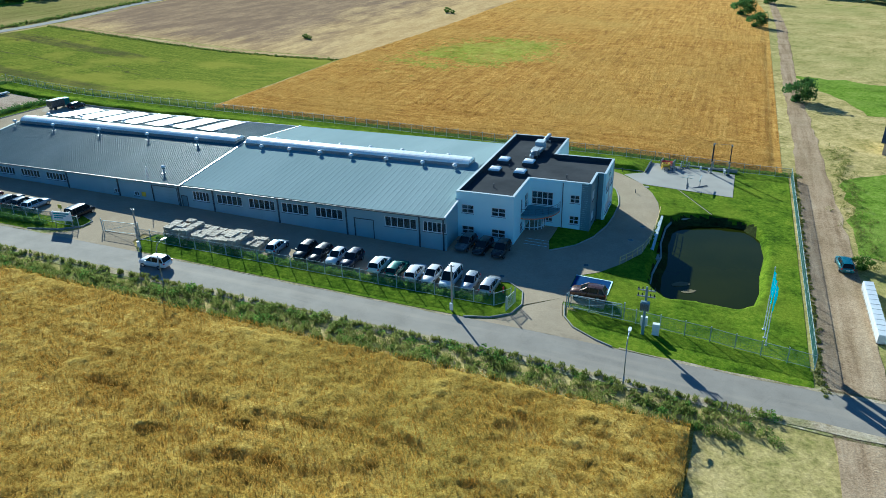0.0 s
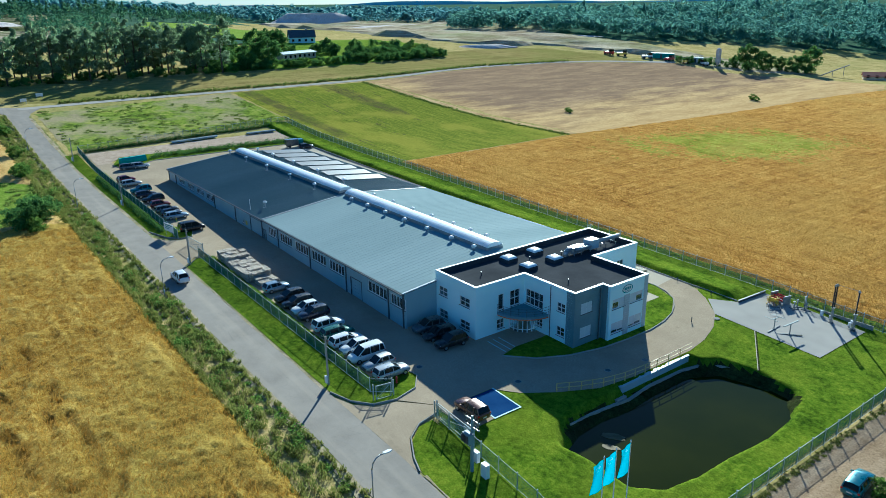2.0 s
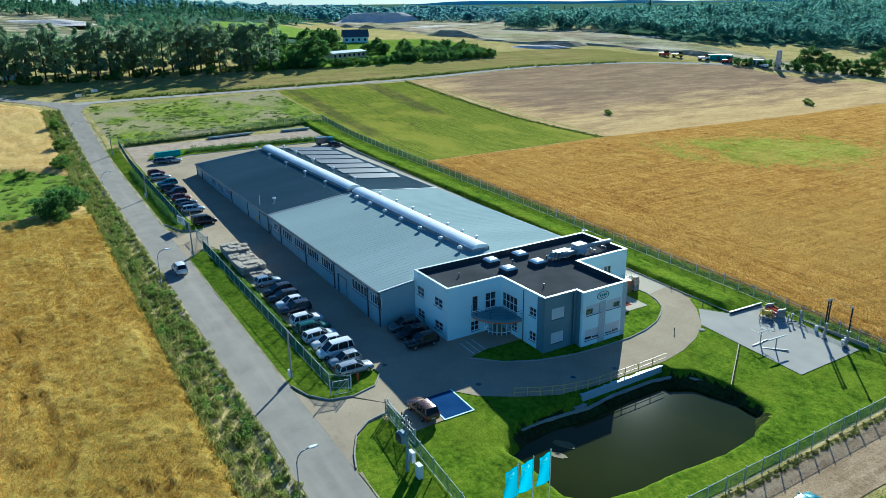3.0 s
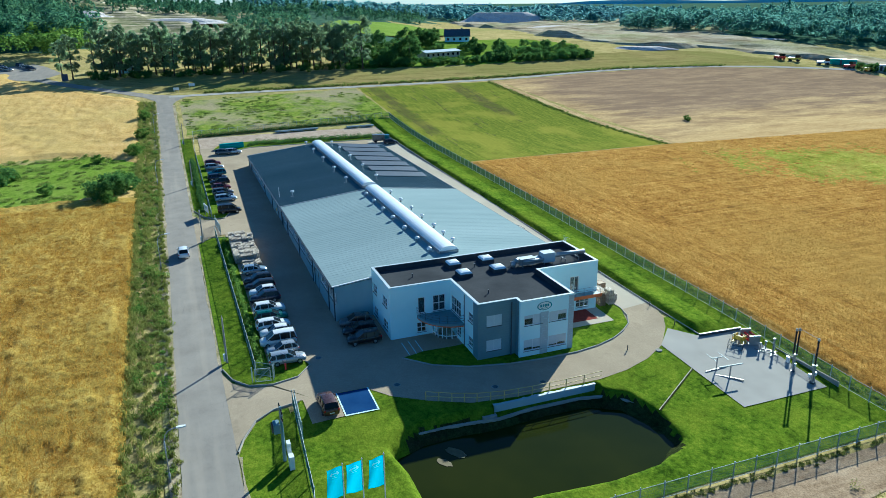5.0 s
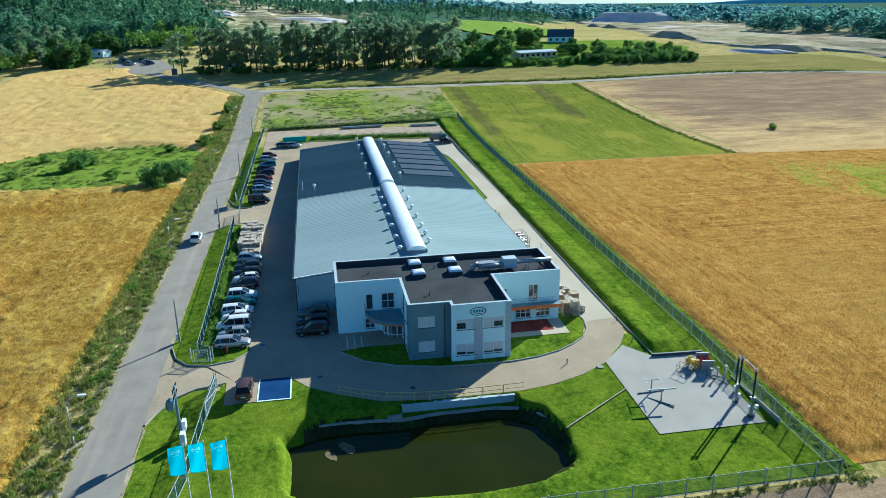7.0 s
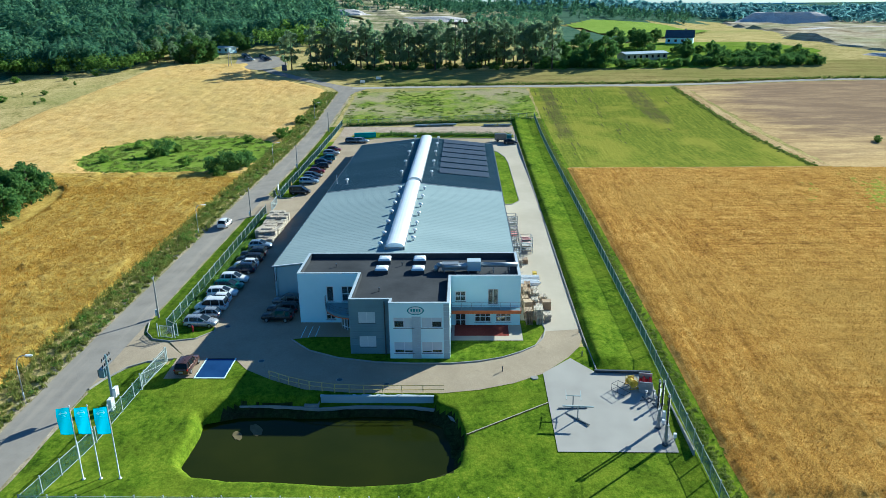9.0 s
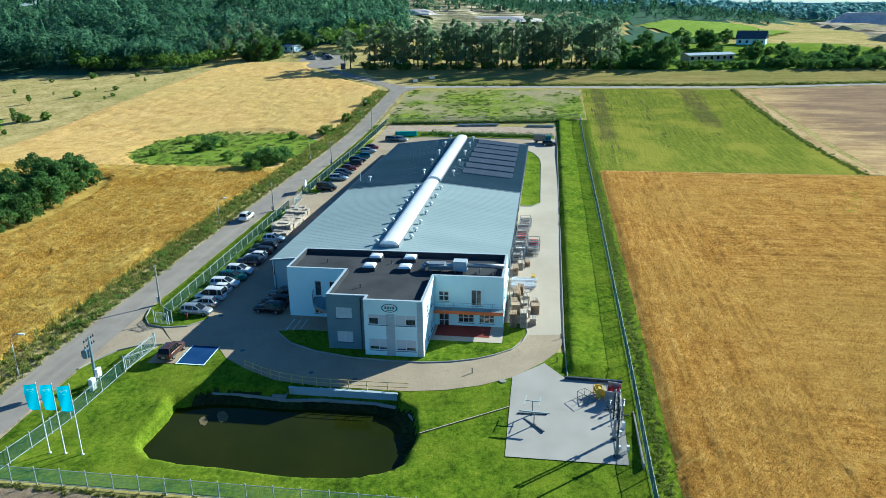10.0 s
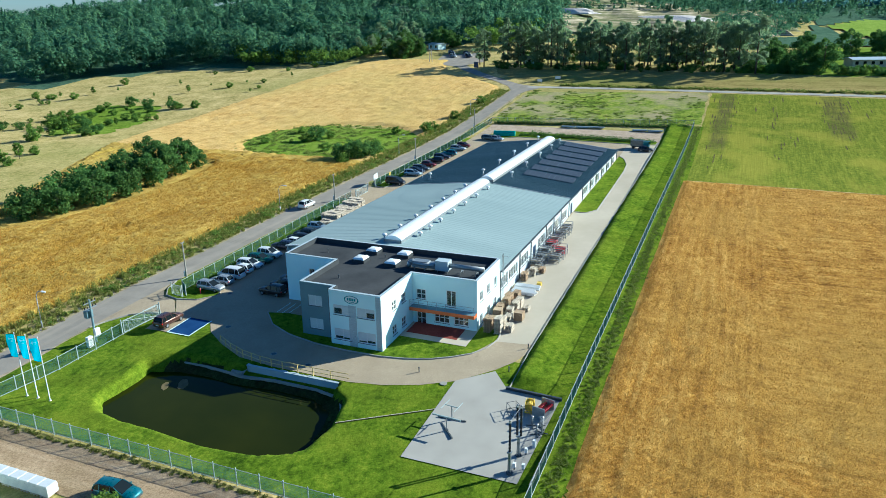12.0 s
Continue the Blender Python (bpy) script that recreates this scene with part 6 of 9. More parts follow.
PANEL, POST = fence_panel_mesh(2.4), fence_post_mesh()
rails = []
for z in (0.17, 1.65):
    m = Mesh()
    m.rod((0.04, 0, z), (2.36, 0, z), 0.028, n=6)
    rails.append(m.data("rail", [M_POST]))


def fence(name, points, label):
    o = thing(name, label, "fence", kind="structure")
    for (ax, ay), (bx, by) in zip(points, points[1:]):
        d = math.hypot(bx - ax, by - ay)
        n = max(1, round(d / 2.4))
        turn = math.degrees(math.atan2(by - ay, bx - ax))
        for k in range(n):
            x, y = ax + (bx - ax) * k / n, ay + (by - ay) * k / n
            x2 = ax + (bx - ax) * (k + 1) / n
            share("post", POST, o, (x, y, level(x)), turn)
            p = share("panel", PANEL, o, (x, y, level(x)), turn)
            tilt = math.degrees(math.atan2(level(x2) - level(x), d / n))
            p.matrix_basis = pose(x, y, level(x), 0, 0, turn) @ pose(0, 0, 0, 0, -tilt, 0) @ Matrix.Diagonal((d / n / 2.4, 1, 1, 1))
            for bar in rails:
                share("rail", bar, o).matrix_basis = p.matrix_basis.copy()
    x, y = points[-1]
    share("post", POST, o, (x, y, level(x)))
    return o


fence("fence_south", [(-59.8, 70.6), (-40, 70.0), (15.4, 70.0)], "green wire-mesh fence with grey posts beside the lane")
fence("fence_south", [(25.6, 69.8), (74.9, 70.2), (76.3, 72.0)], "green wire-mesh fence with grey posts before parked cars")
fence("fence_south", [(82.4, 72.9), (97.5, 72.1), (107.2, 70.5)], "green wire-mesh fence with grey posts round the lawn")
fence("fence_east", [(107.2, 70.5), (107.2, 128.2)], "green wire-mesh fence with grey posts along the sandy track")
fence("fence_north", [(107.2, 128.2), (-66.4, 128.2)], "green wire-mesh fence with grey posts along the grain field")
fence("fence_west", [(-66.4, 128.2), (-59.8, 70.6)], "green wire-mesh fence with grey posts round the gravel yard")


def slide_gate(x, y, long, turn):
    o = thing("sliding_gate", "grey steel sliding gate standing open", "gate", (x, y, level(x)), turn, group="gates to the lane")
    m = Mesh()
    for z in (0.12, 1.62):
        m.box(0, long, -0.03, 0.03, z - 0.03, z + 0.03)
    for s in (0.04, long - 0.04):
        m.box(s - 0.03, s + 0.03, -0.03, 0.03, 0.12, 1.62)
    m.rod((0.05, 0, 0.15), (long - 0.05, 0, 1.6), 0.03, n=5)
    m.ob("gate_frame", M_POST, o)
    n = int(long / 0.12)
    b = Mesh()
    b.rod((0, 0, 0.15), (0, 0, 1.6), 0.010, n=4)
    one = b.data("bar", [M_POST])
    for k in range(1, n):
        share("bar", one, o, (long * k / n, 0, 0))
    for s in (-0.25, long + 0.25):
        p = Mesh()
        p.box(s - 0.05, s + 0.05, -0.05, 0.05, -0.1, 1.9)
        p.ob("gate_post", M_POST, o)
    return o


slide_gate(19.6, 70.3, 5.4, 4)
slide_gate(82.8, 73.1, 5.6, -3.4)
slide_gate(76.5, 69.9, 1.7, 80)

rail = thing("guard_rail", "pale yellow steel guard rail above the pond", "railing")
RP = [(86.2, 85.8), (87.4, 88.2), (88.3, 90.6), (88.85, 93.4), (89.05, 96.5), (89.1, 100.5), (89.0, 104.9)]
for z in (0.55, 1.05):
    m = Mesh()
    m.tube([(x, y, level(x) + z) for x, y in RP], 0.04)
    m.ob("bar", M_RAIL, rail)
for (ax, ay), (bx, by) in zip(RP, RP[1:]):
    for s in (0.0, 0.5):
        x, y = ax + (bx - ax) * s, ay + (by - ay) * s
        m = Mesh()
        m.box(x - 0.04, x + 0.04, y - 0.04, y + 0.04, level(x), level(x) + 1.06)
        m.ob("post", M_RAIL, rail)
rw = thing("retaining_wall", "pale concrete retaining wall above the pond", "retaining wall", kind="structure")
m = Mesh()
m.box(89.14, 89.5, 92.0, 103.8, -1.9, 0.16)
m.box(89.10, 89.56, 91.95, 103.85, 0.16, 0.24)
m.ob("wall", M_LIGHT_PANEL, rw)
m = Mesh()
m.box(89.1, 90.4, 90.4, 91.9, -1.9, -0.35)
m.ob("outlet_block", M_KERB, rw)


# ---------------------------------------------------------------- cars
PAINTS = {
    "white": (0.72, 0.73, 0.74), "silver": (0.42, 0.44, 0.46), "black": (0.012, 0.012, 0.014), "navy": (0.014, 0.02, 0.045),
    "green": (0.01, 0.10, 0.07), "maroon": (0.14, 0.015, 0.02), "brown": (0.10, 0.045, 0.03), "grey": (0.10, 0.11, 0.12), "paleblue": (0.34, 0.42, 0.50), "teal": (0.03, 0.16, 0.20),
}
PAINT = {k: glossy_paint("car_paint_" + k, c, metal=0.0 if k == "white" else 0.45) for k, c in PAINTS.items()}
# body stations (along, half width, sill, belt) and cabin stations (along, half width low, half width high, roof)
SHAPES = {
    "hatchback": (4.1, [(-2.05, 0.62, 0.34, 0.72), (-1.98, 0.80, 0.24, 0.86), (-1.3, 0.87, 0.2, 0.93), (0.0, 0.88, 0.2, 0.92), (1.0, 0.87, 0.2, 0.90), (1.7, 0.82, 0.22, 0.80), (2.0, 0.66, 0.26, 0.66), (2.05, 0.5, 0.32, 0.56)],
                  [(-1.92, 0.70, 0.60, 1.05), (-1.55, 0.78, 0.62, 1.42), (-0.9, 0.80, 0.64, 1.48), (0.05, 0.80, 0.64, 1.47), (0.95, 0.76, 0.60, 0.94)]),
    "estate": (4.6, [(-2.3, 0.64, 0.36, 0.74), (-2.22, 0.82, 0.26, 0.9), (-1.4, 0.89, 0.22, 0.96), (0.1, 0.90, 0.22, 0.95), (1.2, 0.89, 0.22, 0.92), (1.95, 0.84, 0.24, 0.82), (2.25, 0.68, 0.28, 0.68), (2.3, 0.5, 0.34, 0.58)],
               [(-2.2, 0.72, 0.62, 1.08), (-1.95, 0.80, 0.64, 1.44), (-1.0, 0.82, 0.66, 1.52), (0.15, 0.82, 0.66, 1.50), (1.1, 0.78, 0.62, 0.97)]),
    "suv": (4.5, [(-2.25, 0.66, 0.42, 0.85), (-2.18, 0.86, 0.32, 1.02), (-1.4, 0.92, 0.28, 1.06), (0.1, 0.93, 0.28, 1.05), (1.1, 0.92, 0.28, 1.03), (1.9, 0.87, 0.3, 0.95), (2.2, 0.72, 0.34, 0.8), (2.25, 0.56, 0.4, 0.66)],
            [(-2.1, 0.76, 0.66, 1.2), (-1.8, 0.84, 0.68, 1.62), (-0.9, 0.86, 0.70, 1.68), (0.1, 0.86, 0.70, 1.66), (1.05, 0.80, 0.66, 1.07)]),
    "van": (4.7, [(-2.35, 0.74, 0.38, 0.9), (-2.3, 0.88, 0.28, 1.06), (-1.4, 0.93, 0.25, 1.08), (0.3, 0.93, 0.25, 1.06), (1.3, 0.92, 0.25, 1.02), (2.0, 0.86, 0.27, 0.9), (2.3, 0.7, 0.3, 0.74), (2.35, 0.5, 0.36, 0.6)],
            [(-2.3, 0.84, 0.76, 1.74), (-2.1, 0.88, 0.78, 1.86), (-0.9, 0.88, 0.78, 1.90), (0.55, 0.87, 0.76, 1.84), (1.5, 0.80, 0.66, 1.06)]),
}


def car_body(stations):
    m = Mesh()
    for x, w, lo, hi in stations:
        for y, z in ((-w * 0.86, lo), (-w, lo + 0.14), (-w, (lo + hi) * 0.52), (-w * 0.985, hi - 0.12), (-w * 0.90, hi), (0, hi + 0.035), (w * 0.90, hi), (w * 0.985, hi - 0.12), (w, (lo + hi) * 0.52), (w, lo + 0.14), (w * 0.86, lo)):
            m.v.append((x, y, z))
    n = 11
    for i in range(len(stations) - 1):
        for k in range(n):
            a, b = i * n + k, i * n + (k + 1) % n
            m.f.append((a, a + n, b + n, b))
            m.m.append(0)
    m.f += [tuple(range(n)), tuple(range((len(stations) - 1) * n + n - 1, (len(stations) - 1) * n - 1, -1))]
    m.m += [0, 0]
    return m


def car_cabin(cab, belt):
    """Glass house: side and end windows as one dark band, with the roof and pillars over it."""
    glass, roof = Mesh(), Mesh()
    for k, (x, wl, wh, z) in enumerate(cab):
        base = belt - 0.04
        glass.v += [(x, -wl, base), (x, -wh, z - 0.02), (x, wh, z - 0.02), (x, wl, base)]
    for k in range(len(cab) - 1):
        a = 4 * k
        glass.f += [(a, a + 4, a + 5, a + 1), (a + 2, a + 6, a + 7, a + 3), (a + 1, a + 5, a + 6, a + 2)]
    last = 4 * (len(cab) - 1)
    glass.f += [(0, 1, 2, 3), (last, last + 3, last + 2, last + 1)]
    glass.m = [0] * len(glass.f)
    top = cab[1:-1]
    for x, wl, wh, z in top:
        roof.v += [(x, -wh - 0.03, z - 0.06), (x, -wh * 0.8, z + 0.02), (x, 0, z + 0.045), (x, wh * 0.8, z + 0.02), (x, wh + 0.03, z - 0.06)]
    for k in range(len(top) - 1):
        for i in range(4):
            a = 5 * k + i
            roof.f.append((a, a + 5, a + 6, a + 1))
    roof.m = [0] * len(roof.f)
    x0, wl0, wh0, z0 = cab[0]
    x1, wl1, wh1, z1 = cab[1]
    x3, wl3, wh3, z3 = cab[-2]
    x4, wl4, wh4, z4 = cab[-1]
    posts = []
    for s in (-1, 1):
        for a, b, r in (((x3, s * (wh3 + 0.01), z3 - 0.03), (x4 + 0.05, s * (wl4 + 0.02), belt - 0.02), 0.05), ((x1, s * (wh1 + 0.01), z1 - 0.03), (x0 - 0.02, s * (wl0 + 0.02), belt - 0.02), 0.07), ((0.1 * x1, s * (wh3 + 0.02), z3 - 0.04), (0.1 * x1, s * (wl3 + 0.035), belt - 0.03), 0.04), ((0.72 * x1, s * (wh1 + 0.03), z1), (0.72 * x1, s * (wl1 + 0.045), belt - 0.03), 0.06)):
            post = Mesh()
            post.rod(a, b, r, n=5)
            posts.append(post)
    return glass, roof, posts


WHEEL = {}


def car(kind, paint, x, y, turn, label, z=None, group=""):
    long, body, cab = SHAPES[kind]
    o = thing("car", label, "car", (x, y, (level(x) + 0.085) if z is None else z), turn, group=group)
    o.scale = (0.9, 0.9, 0.9)
    key = kind, paint
    if key not in WHEEL:
        belt = body[3][3]
        g, r, posts = car_cabin(cab, belt)
        parts = [("body", car_body(body).data("body", [PAINT[paint]], True)), ("glazing", g.data("glazing", [M_CARGLASS])), ("roof", r.data("roof", [PAINT[paint]], True))]
        parts += [("pillar", q.data("pillar", [PAINT[paint]])) for q in posts]
        w = body[3][1]
        for s, nm in ((-1, "headlight"), (1, "headlight")):
            m = Mesh()
            fx, fw, flo, fhi = body[-2]
            m.box(fx - 0.22, fx - 0.02, *sorted((s * (fw - 0.02), s * (fw - 0.3))), fhi - 0.16, fhi + 0.01)
            parts.append((nm, m.data(nm, [M_LAMPGLASS])))
            m = Mesh()
            rx, rw_, rlo, rhi = body[1]
            m.box(rx - 0.05, rx + 0.1, *sorted((s * (rw_ + 0.005), s * (rw_ - 0.2))), rhi - 0.2, rhi - 0.03)
            parts.append(("taillight", m.data("taillight", [M_TAIL])))
            m = Mesh()
            mx = cab[-1][0] - 0.35
            m.box(mx - 0.06, mx + 0.08, *sorted((s * (w - 0.02), s * (w + 0.16))), belt + 0.02, belt + 0.15)
            parts.append(("mirror", m.data("mirror", [PAINT[paint]])))
        m = Mesh()
        m.box(body[-1][0] - 0.02, body[-1][0] + 0.02, -0.4, 0.4, 0.36, 0.56)
        parts.append(("grille", m.data("grille", [M_TRIM])))
        m = Mesh()
        m.box(body[0][0] - 0.015, body[0][0] + 0.01, -0.26, 0.26, 0.55, 0.66)
        parts.append(("number_plate", m.data("number_plate", [M_PVC])))
        t = Mesh()
        n = 16
        for ang in range(n):
            a0, a1 = 2 * math.pi * ang / n, 2 * math.pi * (ang + 1) / n
            for (r0, y0), (r1, y1) in (((0.20, -0.09), (0.31, -0.1)), ((0.31, -0.1), (0.33, -0.06)), ((0.33, -0.06), (0.33, 0.06)), ((0.33, 0.06), (0.31, 0.1)), ((0.31, 0.1), (0.20, 0.09))):
                t.face([(r0 * math.cos(a0), y0, r0 * math.sin(a0)), (r1 * math.cos(a0), y1, r1 * math.sin(a0)), (r1 * math.cos(a1), y1, r1 * math.sin(a1)), (r0 * math.cos(a1), y0, r0 * math.sin(a1))])
        t.weld()
        tyre = t.data("wheel", [M_RUBBER], True)
        h = Mesh()
        h.rod((0, -0.085, 0), (0, 0.085, 0), 0.215, n=14)
        rim = h.data("rim", [M_RIM])
        WHEEL[key] = parts, tyre, rim, w
    parts, tyre, rim, w = WHEEL[key]
    for nm, me in parts:
        share(nm, me, o)
    for fx in (-0.29 * long, 0.31 * long):
        for s in (-1, 1):
            t = share("wheel", tyre, o, (fx, s * (w - 0.09), 0.33))
            share("rim", rim, t)
    return o


NAMED = {"white": "white", "silver": "silver", "black": "black", "navy": "dark blue", "green": "dark green", "maroon": "dark red", "brown": "dark brown", "grey": "dark grey", "paleblue": "pale blue silver", "teal": "dark teal"}
ROW_S = [(44.7, "hatchback", "paleblue", 90), (48.8, "suv", "black", -90), (50.9, "estate", "black", -90), (53.2, "hatchback", "white", -90), (55.4, "suv", "navy", -90), (59.2, "suv", "white", 90), (61.6, "estate", "green", 90), (64.0, "estate", "white", 90), (66.1, "hatchback", "white", -90), (68.5, "van", "white", -90), (70.9, "hatchback", "silver", -90), (73.3, "estate", "silver", 90)]
for x, kind, paint, turn in ROW_S:
    car(kind, paint, x, 73.75 + 0.15 * math.sin(x * 3.1), turn + 2.0 * math.sin(x * 1.7), "%s %s parked nose to the fence" % (NAMED[paint], kind) if turn < 0 else "%s %s parked with its tail to the fence" % (NAMED[paint], kind), group="cars along the fence")
ROW_W = [(-28.6, "hatchback", "maroon", 90), (-24.6, "estate", "silver", 90), (-18.0, "suv", "teal", -90), (-14.0, "estate", "navy", 90), (-9.6, "suv", "black", -90), (-5.4, "hatchback", "maroon", 90), (-1.2, "estate", "grey", 90), (1.4, "hatchback", "navy", 90), (3.8, "estate", "paleblue", 90), (12.4, "van", "black", 90)]
for x, kind, paint, turn in ROW_W:
    car(kind, paint, x, 73.4 + 0.15 * math.sin(x * 2.3), turn + 2.0 * math.sin(x * 1.3), "%s %s parked beside the low hedge" % (NAMED[paint], kind), group="cars along the hedge")
for x, y, kind, paint, turn in ((66.9, 83.4, "suv", "grey", -96), (69.2, 83.3, "estate", "black", -95), (71.7, 83.2, "suv", "black", -92)):
    car(kind, paint, x, y, turn, "%s %s parked against the office wall" % (NAMED[paint], kind), group="cars at the office")
car("suv", "brown", 84.2, 76.1, 180, "dark brown suv parked beside the blue bay", z=level(83.9) + 0.115)
car("estate", "grey", -39.0, 76.8, 80, "dark grey estate parked by the grass bank")
car("estate", "silver", -38.8, 79.1, 80, "silver estate parked by the grass bank")
car("suv", "white", 33.4, 64.4, 180, "white estate car driving along the lane", z=level(33.4) + 0.1)
car("estate", "teal", 112.0, 95.6, 95, "dark green estate parked on the sandy track", z=level(112) + 0.06)
car("hatchback", "black", -35.6, 119.2, 90, "black hatchback parked behind a small lorry")

truck = thing("lorry", "small blue-grey flatbed lorry parked behind the hall", "lorry", (-38.6, 117.4, level(-38.6) + 0.08), 84)
truck.scale = (0.78, 0.78, 0.78)
m = Mesh()
m.prism([(1.2, -1.0), (2.7, -1.0), (2.9, -0.8), (2.9, 0.8), (2.7, 1.0), (1.2, 1.0)], 0.55, 2.5)
m.ob("cab", PAINT["teal"], truck)
box_part("windscreen", M_CARGLASS, truck, 2.86, 2.92, -0.85, 0.85, 1.5, 2.3)
box_part("cargo_box", PAINT["grey"], truck, -2.9, 1.1, -1.1, 1.1, 0.9, 2.7)
box_part("chassis", M_TRIM, truck, -2.8, 2.6, -0.4, 0.4, 0.5, 0.88)
for x in (-1.9, 2.0):
    for y in (-0.95, 0.95):
        m = Mesh()
        m.rod((x, y - 0.13, 0.45), (x, y + 0.13, 0.45), 0.45, n=16)
        m.ob("wheel", M_RUBBER, truck)


# ---------------------------------------------------------------- pallets and stored goods
def pallet_meshes(mat):
    """A whole pallet, its lower frame alone, and one deck board."""
    deck, low, one = Mesh(), Mesh(), Mesh()
    for y in (-0.36, -0.19, 0.0, 0.19, 0.36):
        deck.box(-0.6, 0.6, y - 0.055, y + 0.055, 0.122, 0.144)
    one.box(-0.6, 0.6, -0.055, 0.055, 0.122, 0.144)
    for m in (deck, low):
        for x in (-0.53, 0.0, 0.53):
            m.box(x - 0.07, x + 0.07, -0.4, 0.4, 0.1, 0.122)
            for y in (-0.33, 0.0, 0.33):
                m.box(x - 0.07, x + 0.07, y - 0.05, y + 0.05, 0.022, 0.1)
        for y in (-0.33, 0.0, 0.33):
            m.box(-0.6, 0.6, y - 0.05, y + 0.05, 0, 0.022)
    return deck.data("pallet", [mat]), low.data("pallet", [mat]), one.data("board", [mat])


PALLETS = {M_WOOD: pallet_meshes(M_WOOD), M_NEWWOOD: pallet_meshes(M_NEWWOOD)}
PALLET = PALLETS[M_WOOD][0]
prng = np.random.default_rng(4)


def pallet_stack(x, y, n, mat, label, group):
    o = thing("pallet_stack", label, "pallets", (x + prng.normal() * 0.05, y + prng.normal() * 0.05, level(x) + 0.09), prng.normal() * 2, group=group)
    for k in range(n):
        p = share("pallet", PALLETS[mat][0 if k < n - 1 else 1], o, (prng.normal() * 0.025, prng.normal() * 0.025, 0.146 * k), prng.normal() * 1.2)
    for v in (-0.36, -0.19, 0.0, 0.19, 0.36):
        share("board", PALLETS[mat][2], p, (0, v, 0))
    return o


SLOTS = [(29.2 + 1.28 * i, 72.0 + 0.95 * j) for i in range(11) for j in range(4) if not (i > 8 and j == 0) and not (i == 0 and j == 3)]
for x, y in SLOTS:
    n = (9 if x < 33 else 6 if x < 37 else 8 if x < 39.5 else 4) + int(prng.integers(0, 2))
    pallet_stack(x, y, n, M_WOOD, "stack of weathered wooden pallets in the yard", "pallet stacks by the fence")


def crate(x, y, z, a, b, h, mat, turn=0.0, label="wooden packing crate of pale boards on the pavement"):
    o = thing("crate", label, "crate", (x, y, z), turn, group="crates behind the hall")
    m = Mesh()
    m.box(-a / 2 + 0.03, a / 2 - 0.03, -b / 2 + 0.03, b / 2 - 0.03, 0.1, h - 0.03)
    m.ob("case", mat, o)
    s = Mesh()
    n = max(2, round(h / 0.16))
    for k in range(n):
        lo, hi = 0.1 + (h - 0.1) * k / n + 0.012, 0.1 + (h - 0.1) * (k + 1) / n - 0.012
        s.box(-a / 2, a / 2, -b / 2, -b / 2 + 0.028, lo, hi)
        s.box(-a / 2, a / 2, b / 2 - 0.028, b / 2, lo, hi)
        s.box(-a / 2, -a / 2 + 0.028, -b / 2 + 0.03, b / 2 - 0.03, lo, hi)
        s.box(a / 2 - 0.028, a / 2, -b / 2 + 0.03, b / 2 - 0.03, lo, hi)
    s.ob("cladding", mat, o)
    for u in (-a / 2 + 0.12, 0, a / 2 - 0.12):
        box_part("runner", M_WOOD, o, u - 0.06, u + 0.06, -b / 2, b / 2, 0, 0.1)
    return o


for k, (x, y) in enumerate([(72.6, 115.1), (72.6, 116.4), (71.0, 115.0), (70.9, 116.3), (69.3, 115.2), (69.4, 116.6), (67.7, 115.0), (67.6, 116.3), (66.0, 115.3), (66.1, 116.6), (64.3, 115.1), (64.2, 116.4), (62.6, 115.6), (71.7, 117.5), (68.4, 117.7), (65.1, 117.6), (55.4, 114.6), (53.2, 115.2), (51.8, 116.2)]):
    h = (1.9, 2.0, 1.1, 1.3, 1.6, 1.0, 1.5, 1.1, 1.8, 1.4, 1.6, 1.2, 1.3, 0.9, 1.2, 0.6, 1.1, 1.2, 0.8)[k]
    if k in (4, 14):
        crate(x, y, level(x) + 0.085, 1.2, 1.1, h, M_NEWWOOD, prng.normal() * 3)
    else:
        pallet_stack(x, y, round(h / 0.146), M_WOOD if k % 2 else M_NEWWOOD, "stack of brown wooden pallets beside the office", "pallet stacks behind the hall")


def bundle(x, y, count, long, mat, label, r=0.09, turn=90, group="stored metalwork behind the hall"):
    """A bundle of tubes on two bearers."""
    o = thing("tube_bundle", label, "metalwork", (x, y, level(x) + 0.085), turn, group=group)
    for u in (-long * 0.3, long * 0.3):
        box_part("bearer", M_WOOD, o, u - 0.06, u + 0.06, -0.9, 0.9, 0, 0.12)
    for k in range(count):
        m = Mesh()
        row, col = divmod(k, 6)
        m.rod((-long / 2 + prng.normal() * 0.1, -0.7 + col * 0.28, 0.12 + r + row * 2 * r), (long / 2 + prng.normal() * 0.1, -0.7 + col * 0.28, 0.12 + r + row * 2 * r), r, n=8)
        m.ob("tube", mat, o)
    return o


bundle(60.3, 115.9, 12, 3.2, M_PVC, "bundle of galvanised tubes on wooden bearers", 0.12)
bundle(58.2, 115.9, 10, 3.4, M_PVC, "bundle of galvanised tubes on wooden bearers", 0.12)
crate(57.0, 117.2, level(57) + 0.085, 0.7, 0.6, 0.6, M_YELLOW, label="small yellow steel box beside metal tubes")


